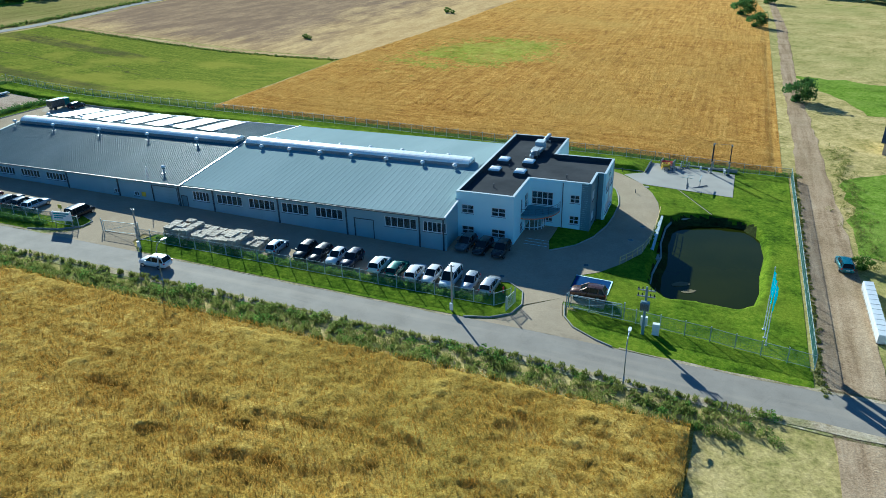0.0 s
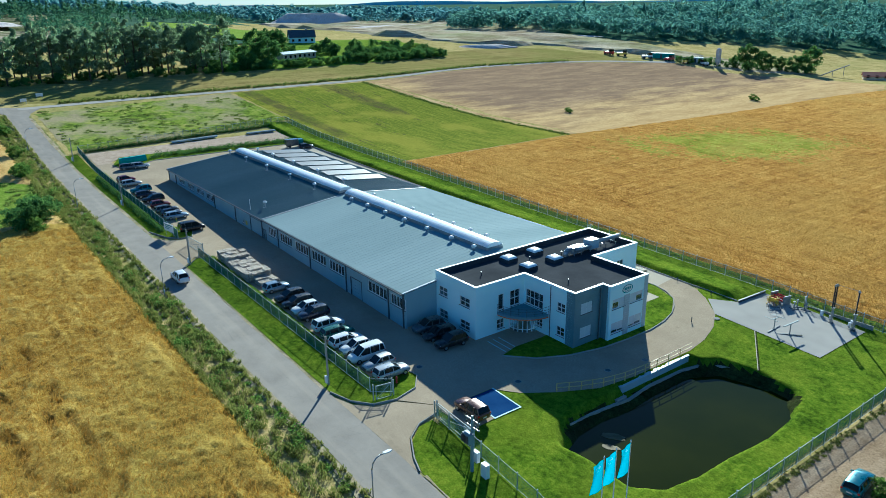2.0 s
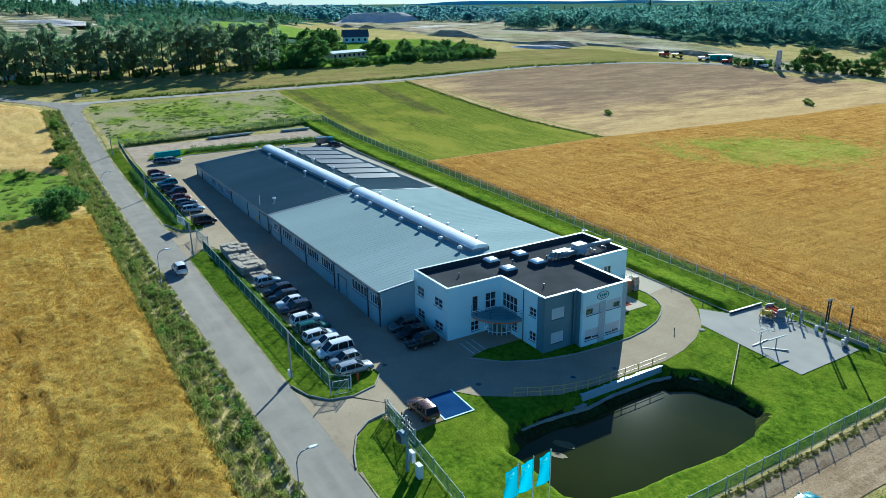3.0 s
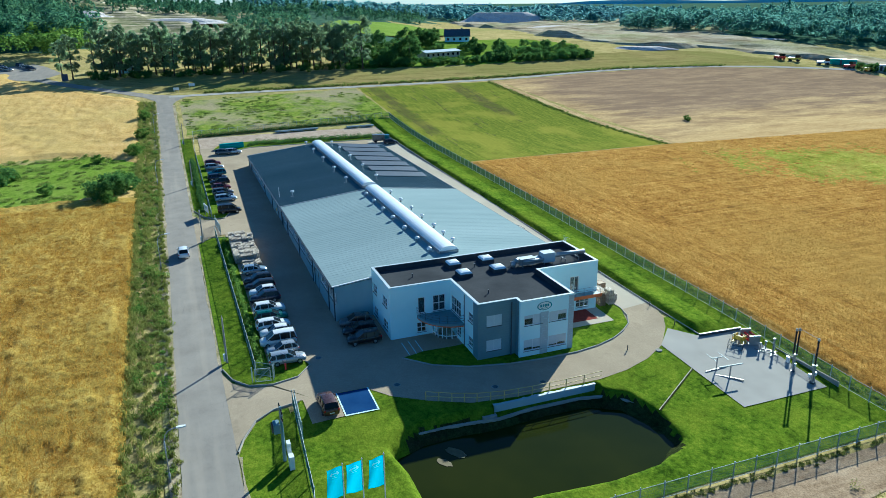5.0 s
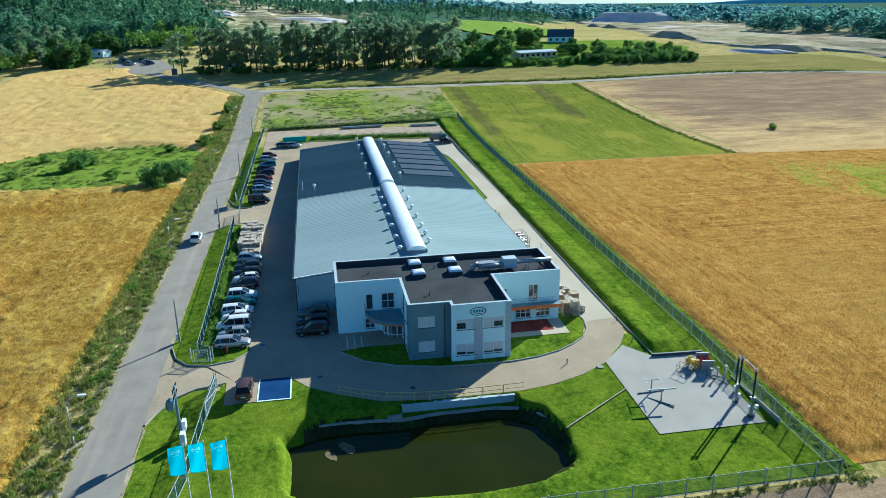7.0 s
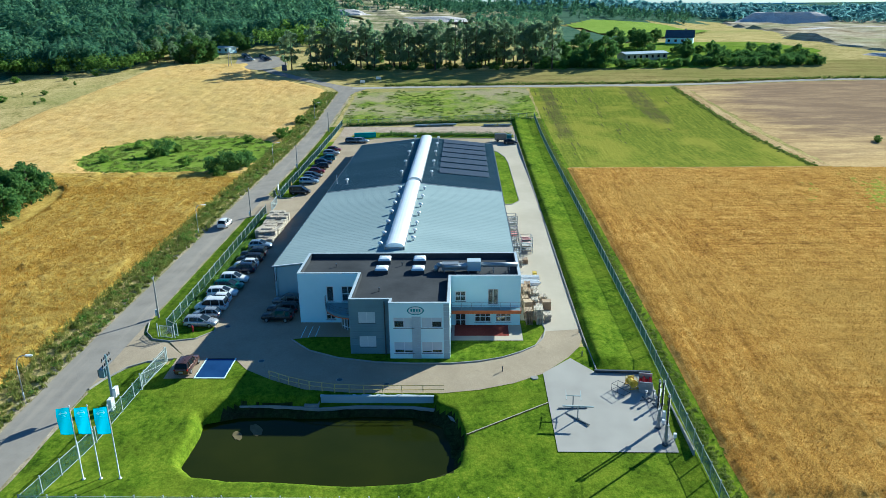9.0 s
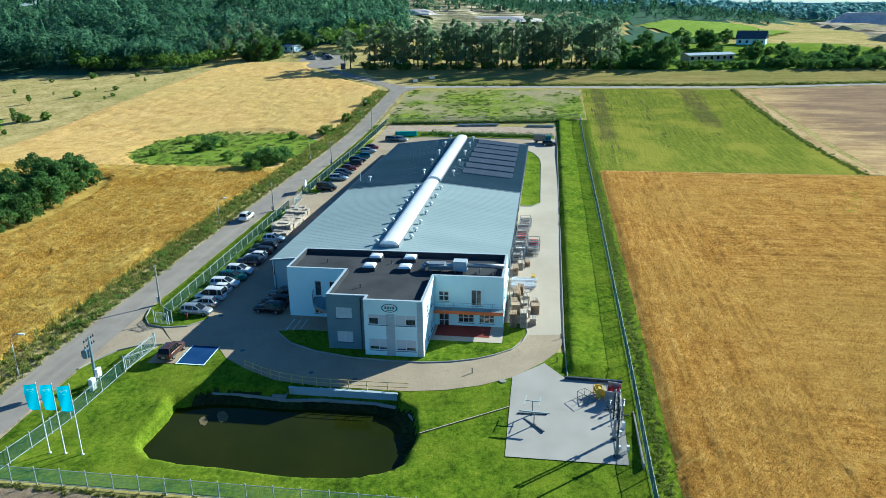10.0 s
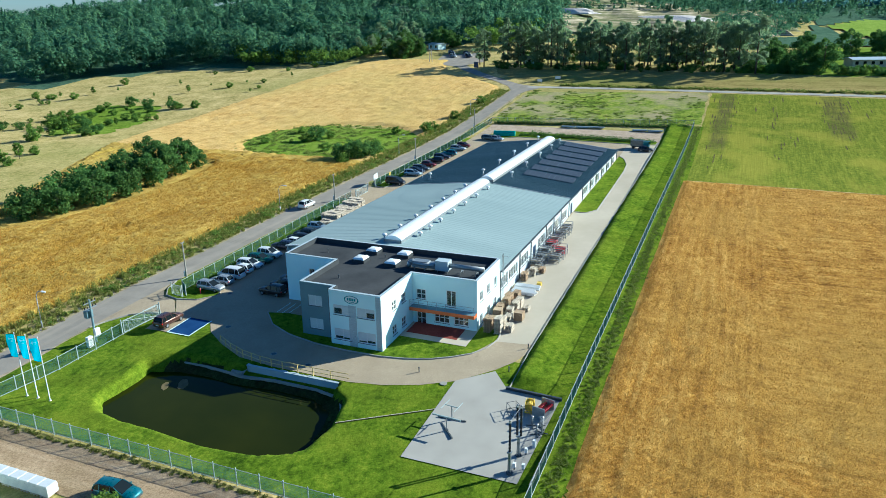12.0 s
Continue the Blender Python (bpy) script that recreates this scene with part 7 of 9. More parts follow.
def rack(x, y, label, red=False, turn=0.0):
    """Open steel rack with post insulators lying in it."""
    o = thing("steel_rack", label, "rack", (x, y, level(x) + 0.085), turn, group="racks behind the hall")
    m = Mesh()
    for u in (-1.0, 1.0):
        for v in (-0.9, 0.9):
            m.box(u - 0.04, u + 0.04, v - 0.04, v + 0.04, 0, 1.6)
    for z in (0.25, 0.9, 1.55):
        for v in (-0.9, 0.9):
            m.box(-1.0, 1.0, v - 0.03, v + 0.03, z - 0.03, z + 0.03)
        for u in (-1.0, 1.0):
            m.box(u - 0.03, u + 0.03, -0.9, 0.9, z - 0.03, z + 0.03)
    m.ob("frame", M_STEEL, o)
    for k in range(6):
        for z in (0.42, 1.07):
            b = Mesh()
            u = -0.8 + k * 0.32
            rings = []
            for q in range(10):
                rings += [(0.07, -0.8 + q * 0.16), (0.13, -0.8 + q * 0.16 + 0.06)]
            b.lathe(0, 0, rings, n=8)
            b.v = [(u + px, pz, z + py) for px, py, pz in b.v]
            b.ob("insulator", ((M_RED, M_RED, M_DARKSTEEL) if red else (M_DARKSTEEL, M_STEEL, M_WOOD))[k % 3], o)
    return o


rack(49.6, 114.8, "steel rack with dark and grey insulators")
rack(46.8, 115.0, "steel rack with dark and grey insulators", turn=4)
rack(44.0, 114.8, "steel rack with dark and grey insulators", turn=-3)
rack(41.2, 115.0, "steel rack loaded with dark red insulators", red=True)
rack(38.2, 115.0, "steel rack with dark and grey insulators", turn=2)
rack(35.3, 115.2, "steel rack with dark and grey insulators", turn=-4)
rack(32.6, 115.3, "steel rack with dark and grey insulators", turn=6)
rack(43.9, 117.0, "steel rack loaded with dark red insulators", red=True, turn=3)
rack(46.7, 116.9, "steel rack with dark and grey insulators", turn=-5)
for x, y, t in ((-58.2, 94.4, 90), (-58.5, 98.6, 90), (-58.8, 102.6, 90), (-57.9, 114.6, 90), (-57.8, 118.8, 90)):
    bundle(x, y, 10, 3.8, M_POST, "steel sections stacked along the gravel yard", 0.10, t, "steel in the gravel yard")

tarp = thing("covered_boat", "long load under a turquoise tarpaulin on the grass", "covered load", (-45.2, 79.3, level(-45.2) + 0.15), 98)
m = Mesh()
st = []
for k in range(9):
    s = -3.0 + 0.75 * k
    w = 0.95 * (1 - 0.25 * abs(k - 4) / 4)
    st.append([(s, -w, 0.0), (s, -w, 0.8), (s, -w * 0.5, 1.25 + 0.05 * (k % 2)), (s, w * 0.5, 1.25 + 0.05 * ((k + 1) % 2)), (s, w, 0.8), (s, w, 0.0)])
for a, b in zip(st, st[1:]):
    for i in range(5):
        m.face([a[i], b[i], b[i + 1], a[i + 1]])
m.face(st[0])
m.face(st[-1][::-1])
m.weld()
m.ob("tarpaulin", M_TARP, tarp)

for k in range(11):
    y = 78.2 + 1.15 * k
    o = thing("wrapped_pallet", "pallet of pale bagged goods wrapped in film", "wrapped goods", (113.9, y, level(113.9) + 0.02), 2, group="wrapped goods beside the track")
    share("pallet", PALLET, o)
    m = Mesh()
    for r, z in ((0.52, 0.146), (0.55, 0.35), (0.55, 0.95), (0.50, 1.15)):
        m.v += [(-r, -r, z), (r, -r, z), (r, r, z), (-r, r, z)]
    for j in range(3):
        for i in range(4):
            a = 4 * j + i
            b = 4 * j + (i + 1) % 4
            m.f.append((a, b, b + 4, a + 4))
    m.f += [(12, 13, 14, 15), (3, 2, 1, 0)]
    m.m = [0] * len(m.f)
    m.ob("wrapped_load", M_FILM, o)


# ---------------------------------------------------------------- poles, lamps, flags, signs
def street_lamp(x, y, turn):
    o = thing("street_lamp", "grey street lamp with a curved arm beside the lane", "street lamp", (x, y, level(x)), turn, group="street lamps")
    m = Mesh()
    m.rod((0, 0, -0.1), (0, 0, 1.0), 0.09, 0.085, n=10)
    pts = [(0, 0, 1.0), (0, 0, 4.2), (0, 0.12, 4.7), (0, 0.4, 5.05), (0, 0.8, 5.2), (0, 1.2, 5.22)]
    for a, b in zip(pts, pts[1:]):
        m.rod(a, b, 0.055, 0.05, n=8)
    m.ob("pole", M_STEEL, o, True)
    h = Mesh()
    h.prism([(-0.12, 1.1), (0.12, 1.1), (0.16, 1.6), (0.08, 1.85), (-0.08, 1.85), (-0.16, 1.6)], 5.17, 5.3)
    h.ob("lamp_head", M_PVC, o)
    return o


sl = street_lamp(37.4, 61.0, 0)
for x in (90.4, -15.0, -67.0):
    copy_thing(sl, pose(x, 61.0, level(x)))


def utility_pole(x, y, high):
    o = thing("utility_pole", "slim grey concrete pole on the grass verge", "pole", (x, y, level(x)), group="poles along the lane")
    m = Mesh()
    m.rod((0, 0, -0.1), (0, 0, high), 0.13, 0.085, n=10)
    m.ob("shaft", M_KERB, o)
    a = Mesh()
    a.rod((-0.35, 0, high - 0.15), (0.35, 0, high - 0.15), 0.035, n=6)
    for s in (-0.3, 0.3):
        a.rod((s, 0, high - 0.15), (s, 0, high + 0.05), 0.04, n=6)
    a.ob("crossarm", M_STEEL, o)
    b = Mesh()
    b.box(-0.18, 0.18, -0.32, -0.13, 0.4, 1.2)
    b.ob("cabinet", M_PVC, o)
    return o


utility_pole(71.0, 67.5, 5.7)
utility_pole(28.2, 67.6, 5.6)
utility_pole(-10.0, 67.9, 5.6)
utility_pole(-52.0, 67.9, 5.6)



def twin_pole(x, y, high):
    o = thing("power_pole", "pale concrete twin-legged power pole at the field edge", "pole", (x, y, ground_at(x, y)), 75)
    for s in (-1, 1):
        m = Mesh()
        m.rod((s * 0.9, 0, -0.2), (s * 0.25, 0, high), 0.16, 0.11, n=8)
        m.ob("leg", M_PAD, o)
    m = Mesh()
    m.box(-1.7, 1.7, -0.09, 0.09, high - 0.7, high - 0.5)
    m.ob("crossarm", M_STEEL, o)
    for u in (-1.5, 0.0, 1.5):
        m = Mesh()
        m.lathe(u, 0, [(0.04, high - 0.5), (0.1, high - 0.4), (0.05, high - 0.3), (0.1, high - 0.2), (0.03, high - 0.05)], n=8)
        m.ob("insulator", M_BLACK, o)
    return o


def board(x, y, turn, wide, low, high, mat, label):
    o = thing("sign_board", label, "sign", (x, y, ground_at(x, y)), turn, group="boards at the road junction")
    for u in (-wide * 0.4, wide * 0.4):
        m = Mesh()
        m.rod((u, 0.05, -0.2), (u, 0.05, high), 0.05, n=8)
        m.ob("post", M_STEEL, o)
    box_part("panel", mat, o, -wide / 2, wide / 2, -0.04, 0.0, low, high)
    return o


twin_pole(-165.5, 5.2, 6.6)
board(-153.4, 31.7, 80, 2.2, 0.3, 2.7, M_BLUE_DOOR, "dark blue notice board on the grass")
board(-120.7, 68.8, 90, 1.8, 0.8, 1.7, M_PVC, "white sign board at the road junction")
board(-126.7, 74.2, 90, 2.0, 0.9, 1.9, M_PVC, "white sign board at the road junction")

tp = thing("transformer_pole", "concrete pole with transformer, switchgear and white cabinets", "transformer pole", (90.9, 70.7, level(90.9)))
m = Mesh()
m.rod((0, 0, -0.1), (0, 0, 5.6), 0.17, 0.11, n=10)
m.ob("shaft", M_GREY_PANEL, tp)
box_part("transformer", M_GREY_PANEL, tp, -0.45, 0.45, -0.75, -0.2, 3.2, 4.1)
for k in range(5):
    box_part("fin", M_TRIM, tp, -0.4 + 0.18 * k, -0.37 + 0.18 * k, -0.9, -0.76, 3.3, 4.0)
m = Mesh()
for z in (4.5, 5.2):
    m.box(-0.9, 0.9, -0.06, 0.06, z - 0.05, z + 0.05)
m.ob("crossarm", M_STEEL, tp)
for s in (-0.8, -0.4, 0.4, 0.8):
    for z in (4.55, 5.25):
        m = Mesh()
        m.lathe(s, 0, [(0.03, z), (0.08, z + 0.05), (0.04, z + 0.1), (0.08, z + 0.15), (0.03, z + 0.3)], n=8)
        m.ob("insulator", M_BLACK, tp)
box_part("cabinet", M_PVC, tp, -0.35, 0.35, 0.25, 0.6, 0.9, 1.9)
box_part("cabinet", M_PVC, tp, 0.9, 1.6, 0.2, 0.65, 0.0, 1.3)


def flag(x, y):
    o = thing("banner_flag", "turquoise banner with a white oval on a white pole", "flag", (x, y, level(x) + 0.03), group="banner flags on the lawn")
    m = Mesh()
    m.lathe(0, 0, [(0.16, 0), (0.16, 0.06), (0.05, 0.1), (0.045, 7.3), (0.07, 7.32), (0.02, 7.45)], n=10)
    m.ob("pole", M_PVC, o, True)
    b = Mesh()
    nx, nz = 18, 40
    for j in range(nz + 1):
        for i in range(nx + 1):
            u, v = i / nx, j / nz
            px = -0.06 - 1.12 * u - 0.10 * (1 - v) * u
            b.v.append((0.12 * u * math.sin(5.0 * u + 4 * v), px, 4.6 + 2.6 * v - 0.12 * u))
    for j in range(nz):
        for i in range(nx):
            k = j * (nx + 1) + i
            b.f.append((k, k + 1, k + nx + 2, k + nx + 1))
            u, v = (i + 0.5) / nx - 0.5, (j + 0.5) / nz
            rim = math.hypot(u / 0.32, (v - 0.80) / 0.095)
            bar = abs(u) < 0.2 and (abs(v - 0.80) < 0.025 or abs(v - 0.665) < 0.013)
            b.m.append(int(0.72 < rim < 1.0 or bar))
    b.ob("banner", [M_TEAL, M_PRINT], o, True)
    return o


fl = flag(102.85, 73.5)
copy_thing(fl, pose(102.75, 75.0, level(103) + 0.03, 0, 0, -2))
copy_thing(fl, pose(102.7, 76.7, level(103) + 0.03, 0, 0, 3))

sb = thing("sign_board", "white company board on posts at the gateway", "sign", (13.6, 69.2, level(13.6) + 0.1), 10)
box_part("board", M_PVC, sb, -1.5, 1.5, -0.04, 0.04, 1.0, 2.3)
for k in range(3):
    box_part("lettering_bar", M_LOGO, sb, -1.2, 1.2 - 0.5 * k, -0.048, -0.042, 1.95 - 0.3 * k, 2.12 - 0.3 * k)
for x in (-1.3, 1.3):
    m = Mesh()
    m.rod((x, 0.08, -0.1), (x, 0.08, 2.4), 0.05)
    m.ob("post", M_STEEL, sb)
ys = thing("wall_sign", "yellow safety sign on the hall wall", "sign", (16.6, HY0 - 0.02, 3.35))
box_part("plate", M_YELLOW, ys, -0.4, 0.4, -0.02, 0.0, -0.35, 0.35)
gs = thing("gate_sign", "yellow notice on a post by the gateway", "sign", (11.0, 71.4, level(11)))
m = Mesh()
m.rod((0, 0, -0.1), (0, 0, 2.4), 0.04)
m.ob("post", M_STEEL, gs)
box_part("plate", M_YELLOW, gs, -0.35, 0.35, -0.05, -0.02, 1.7, 2.3)
for x, y in ((84.6, 111.2), (81.2, 120.4), (75.4, 120.9)):
    o = thing("garden_light", "low dark bollard light beside the drive", "bollard light", (x, y, level(x) + 0.04), group="bollard lights")
    m = Mesh()
    m.lathe(0, 0, [(0.06, 0), (0.06, 0.5), (0.075, 0.52), (0.075, 0.62), (0.03, 0.66)], n=10)
    m.ob("bollard", M_TRIM, o)
hd = thing("fire_hydrant", "small red hydrant on the grass by the gate", "hydrant", (75.0, 73.4, level(75) + 0.12))
m = Mesh()
m.lathe(0, 0, [(0.12, 0), (0.09, 0.1), (0.09, 0.6), (0.12, 0.63), (0.05, 0.78)], n=10)
m.ob("body", M_RED, hd)

# ---------------------------------------------------------------- switchgear on the test pad
def insulator_column(m, x, y, z0, z1):
    n = int((z1 - z0) / 0.13)
    rings = [(0.06, z0)]
    for k in range(n):
        z = z0 + (z1 - z0) * k / n
        rings += [(0.075, z + 0.02), (0.125, z + 0.06), (0.075, z + 0.09)]
    rings.append((0.06, z1))
    m.lathe(x, y, rings, n=10)


PADZ = level(96) + 0.10
sw = thing("disconnector_switch", "tall high-voltage switch with black insulator columns on steel posts", "switchgear", (94.9, 125.6, PADZ))
for x in (0.0, 2.7):
    m = Mesh()
    m.lathe(x, 0, [(0.30, -0.05), (0.30, 0.10), (0.26, 0.14)], n=14)
    m.ob("foot", M_TRIM, sw)
    m = Mesh()
    for u in (-0.13, 0.13):
        for v in (-0.13, 0.13):
            m.rod((x + u, v, 0.12), (x + 0.6 * u, 0.6 * v, 2.05), 0.028, n=5)
    for k in range(6):
        z, f = 0.25 + 0.3 * k, 1 - 0.06 * k
        m.rod((x - 0.13 * f, -0.13 * f, z), (x + 0.12 * f, -0.12 * f, z + 0.3), 0.014, n=4)
        m.rod((x + 0.13 * f, -0.13 * f, z), (x + 0.12 * f, 0.12 * f, z + 0.3), 0.014, n=4)
        m.rod((x + 0.13 * f, 0.13 * f, z), (x - 0.12 * f, 0.12 * f, z + 0.3), 0.014, n=4)
        m.rod((x - 0.13 * f, 0.13 * f, z), (x - 0.12 * f, -0.12 * f, z + 0.3), 0.014, n=4)
    m.box(x - 0.07, x + 0.07, -0.07, 0.07, 0.12, 2.05)
    m.box(x - 0.2, x + 0.2, -0.2, 0.2, 2.05, 2.12)
    m.ob("post", M_STEEL, sw)
for x, y in ((-0.06, -0.17), (0.0, 0.2), (2.7, 0.0)):
    m = Mesh()
    insulator_column(m, x, y, 2.12, 4.95)
    m.ob("insulator", M_BLACK, sw)
    m = Mesh()
    m.box(x - 0.13, x + 0.13, y - 0.1, y + 0.1, 4.95, 5.06)
    m.rod((x - 0.2, y, 5.10), (x + 0.2, y, 5.10), 0.03, n=6)
    m.lathe(x, y, [(0.03, 5.06), (0.10, 5.12), (0.10, 5.2), (0.03, 5.24)], n=10)
    m.ob("terminal", M_STEEL, sw)
m = Mesh()
m.rod((0.0, 0.2, 5.12), (2.7, 0.0, 5.12), 0.022, n=6)
m.ob("contact_bar", M_STEEL, sw)
for x, y in ((2.1, 0.25), (2.0, 1.05), (-0.4, 0.6)):
    box_part("drive_cabinet", M_PVC, sw, x - 0.15, x + 0.15, y - 0.13, y + 0.13, 0.3, 0.72)
    box_part("cabinet_leg", M_STEEL, sw, x - 0.05, x + 0.05, y - 0.05, y + 0.05, 0.0, 0.28)


def stand(x, y, base_turn, top_turn, forked, label):
    """A T-shaped stand: a long bar on the ground, a thin post, a bar on top."""
    o = thing("test_stand", label, "test stand", (x, y, level(x) + 0.10), 0, group="test stands")
    turn = Matrix.Rotation(radians(base_turn), 4, "Z")
    m = Mesh()
    m.box(-1.45, 1.45, -0.07, 0.07, 0.0, 0.10)
    m.box(-0.16, 0.16, -0.16, 0.16, 0.10, 0.12)
    m.v = [tuple(turn @ Vector(q)) for q in m.v]
    m.ob("base_bar", M_TRIM, o)
    m = Mesh()
    m.box(-0.05, 0.05, -0.05, 0.05, 0.12, 1.42)
    m.ob("post", M_STEEL, o)
    m = Mesh()
    turn = Matrix.Rotation(radians(top_turn), 4, "Z")
    if forked:
        m.box(-0.75, 0.75, -0.035, 0.035, 1.42, 1.50)
        for u in (-0.72, 0.72):
            m.box(u - 0.03, u + 0.03, -0.95, 0.95, 1.504, 1.55)
    else:
        m.box(-1.5, 1.5, -0.06, 0.06, 1.42, 1.54)
    m.v = [tuple(turn @ Vector(q)) for q in m.v]
    m.ob("crossbar", M_POST, o)
    return o


stand(91.7, 117.9, 92, 84, True, "grey steel test stand with forked arms on the pad")
stand(93.6, 118.1, 43, 86, False, "grey steel test stand with one long crossbar")
for k, (x, y, h) in enumerate(((90.1, 125.5, 0.95), (90.1, 126.3, 1.0), (90.9, 126.7, 1.65), (91.3, 126.3, 1.0))):
    o = thing("support_post", "short grey insulator support on a cross foot", "switchgear", (x, y, level(x) + 0.10), 20 + 31 * k, group="supports on the pad")
    m = Mesh()
    m.box(-0.6, 0.6, -0.05, 0.05, 0, 0.07)
    m.box(-0.05, 0.05, -0.6, -0.052, 0, 0.07)
    m.box(-0.05, 0.05, 0.052, 0.6, 0, 0.07)
    m.ob("cross_foot", M_TRIM, o)
    m = Mesh()
    m.box(-0.06, 0.06, -0.06, 0.06, 0.07, h * 0.6)
    m.ob("post", M_STEEL, o)
    m = Mesh()
    insulator_column(m, 0, 0, h * 0.6, h)
    m.lathe(0, 0, [(0.16, h), (0.18, h + 0.06), (0.10, h + 0.12)], n=10)
    m.ob("insulator", M_STEEL, o)
yc = thing("cable_drum", "small yellow cable drum in a steel frame on the pad", "cable drum", (87.7, 124.6, level(87) + 0.10), 12)
m = Mesh()
for x in (-0.62, 0.62):
    m.box(x - 0.05, x + 0.05, -0.5, 0.5, 0, 0.08)
    m.rod((x, -0.42, 0.08), (x, 0, 0.62), 0.035, n=6)
    m.rod((x, 0.42, 0.08), (x, 0, 0.62), 0.035, n=6)
    m.rod((x, -0.42, 0.95), (x, 0.42, 0.95), 0.03, n=6)
    m.rod((x, -0.42, 0.05), (x, -0.42, 0.95), 0.03, n=6)
    m.rod((x, 0.42, 0.05), (x, 0.42, 0.95), 0.03, n=6)
for y in (-0.42, 0.42):
    m.rod((-0.62, y, 0.95), (0.62, y, 0.95), 0.03, n=6)
m.ob("frame", M_YELLOW, yc)
m = Mesh()
for a, b, r in ((-0.5, -0.42, 0.46), (-0.42, 0.42, 0.30), (0.42, 0.5, 0.46)):
    m.rod((a, 0, 0.56), (b, 0, 0.56), r, n=16)
m.ob("drum", M_YELLOW, yc)
rd = thing("insulator_rack", "rack of red insulators beside the fence", "equipment", (87.9, 126.0, level(88) + 0.10), -12)
rd.scale = (1.35, 1.35, 1.2)
m = Mesh()
m.box(-0.8, 0.8, -0.5, 0.5, 0, 0.15)
for x in (-0.75, 0.75):
    m.box(x - 0.04, x + 0.04, -0.5, 0.5, 0.15, 1.0)
m.ob("frame", M_STEEL, rd)
for k in range(4):
    m = Mesh()
    insulator_column(m, 0, 0, -0.7, 0.7)
    m.v = [(pz, -0.36 + k * 0.24 + px, 0.42 + 0.22 * (k % 2) + py) for px, py, pz in m.v]
    m.ob("insulator", M_RED, rd)
wf = thing("wire_cage", "empty grey wire cage on the concrete pad", "cage", (88.6, 123.3, level(88) + 0.10), 40)
m = Mesh()
for z in (0.02, 0.75):
    for a, b in (((-0.8, -0.5), (0.8, -0.5)), ((0.8, -0.5), (0.8, 0.5)), ((0.8, 0.5), (-0.8, 0.5)), ((-0.8, 0.5), (-0.8, -0.5))):
        m.rod((*a, z), (*b, z), 0.025, n=5)
for a in ((-0.8, -0.5), (0.8, -0.5), (0.8, 0.5), (-0.8, 0.5), (0, -0.5), (0, 0.5)):
    m.rod((*a, 0.0), (*a, 0.75), 0.025, n=5)
m.ob("frame", M_TRIM, wf)
bm_ = thing("steel_beam", "long dark steel beam along the pad edge", "beam", (84.95, 124.2, level(85) + 0.11), 87)
m = Mesh()
m.box(-3.0, 3.0, -0.12, 0.12, 0.0, 0.04)
m.box(-3.0, 3.0, -0.03, 0.03, 0.04, 0.26)
m.box(-3.0, 3.0, -0.12, 0.12, 0.26, 0.30)
m.ob("girder", M_TRIM, bm_)
bx = thing("control_box", "pale control box standing by the fence", "cabinet", (93.2, 126.6, level(93) + 0.08))
box_part("case", M_PVC, bx, -0.16, 0.16, -0.14, 0.14, 0, 0.7)
mh = thing("manhole_cover", "round pale manhole cover in the lawn", "manhole", (85.9, 114.6, level(86) + 0.05))
m = Mesh()
m.lathe(0, 0, [(0.4, 0), (0.4, 0.06), (0.36, 0.08)], n=18)
m.ob("cover", M_KERB, mh)
es = thing("edge_strip", "pale concrete edging strip beside the fence", "edging", kind="structure")
m = Mesh()
m.box(90.2, 99.0, 127.75, 127.9, level(99) - 0.1, level(90) + 0.12)
m.ob("strip", M_KERB, es)
for x, y in ((82.4, 83.9), (86.4, 93.5), (87.3, 98.7), (73.6, 77.3)):
    mh = thing("manhole_cover", "round dark iron manhole cover in the paved yard", "manhole", (x, y, level(x) + 0.084), group="covers in the yard")
    m = Mesh()
    m.lathe(0, 0, [(0.0, 0.012), (0.30, 0.012), (0.31, 0.0)], n=20)
    m.ob("cover", M_TRIM, mh)
    m = Mesh()
    m.lathe(0, 0, [(0.31, 0.0), (0.31, 0.016), (0.38, 0.016), (0.39, 0.0)], n=20)
    m.ob("rim", M_KERB, mh)
gut = thing("drain_channel", "narrow concrete drain channel across the lawn", "drain", kind="structure")
pts = [(96.1, 107.3), (93.3, 111.6), (90.5, 115.9)]
for name, side, wide, high, mat in (("channel", 0.0, 0.09, 0.075, M_BANK), ("edge", 0.14, 0.045, 0.085, M_DRIVE)):
    m = Mesh()
    for (ax, ay), (bx2, by2) in zip(pts, pts[1:]):
        d = math.hypot(bx2 - ax, by2 - ay)
        nx, ny = -(by2 - ay) / d, (bx2 - ax) / d
        m.face([(px + nx * q, py + ny * q, level(px) + high) for px, py, q in ((ax, ay, side - wide), (bx2, by2, side - wide), (bx2, by2, side + wide), (ax, ay, side + wide))])
    m.ob(name, mat, gut)
for x, y, r in ((93.6, 86.2, 0.9), (94.6, 84.6, 0.7)):
    o = thing("floating_weed", "brown mat of weed floating on the pond", "weed mat", (x, y, WATER + 0.004), 30, group="weed mats")
    m = Mesh()
    m.prism([(r * (1 + 0.35 * noise.noise((k * 0.9, x, 0))) * math.cos(k * 0.45) * 1.3, r * 0.6 * (1 + 0.35 * noise.noise((k * 1.3, y, 0))) * math.sin(k * 0.45)) for k in range(14)], 0, 0.03)
    m.ob("mat", M_ALGAE, o)
jt = thing("small_jetty", "small wooden jetty at the pond's edge", "jetty", (98.4, 79.9, -0.95), 35)
jt.scale = (0.6, 0.45, 0.5)
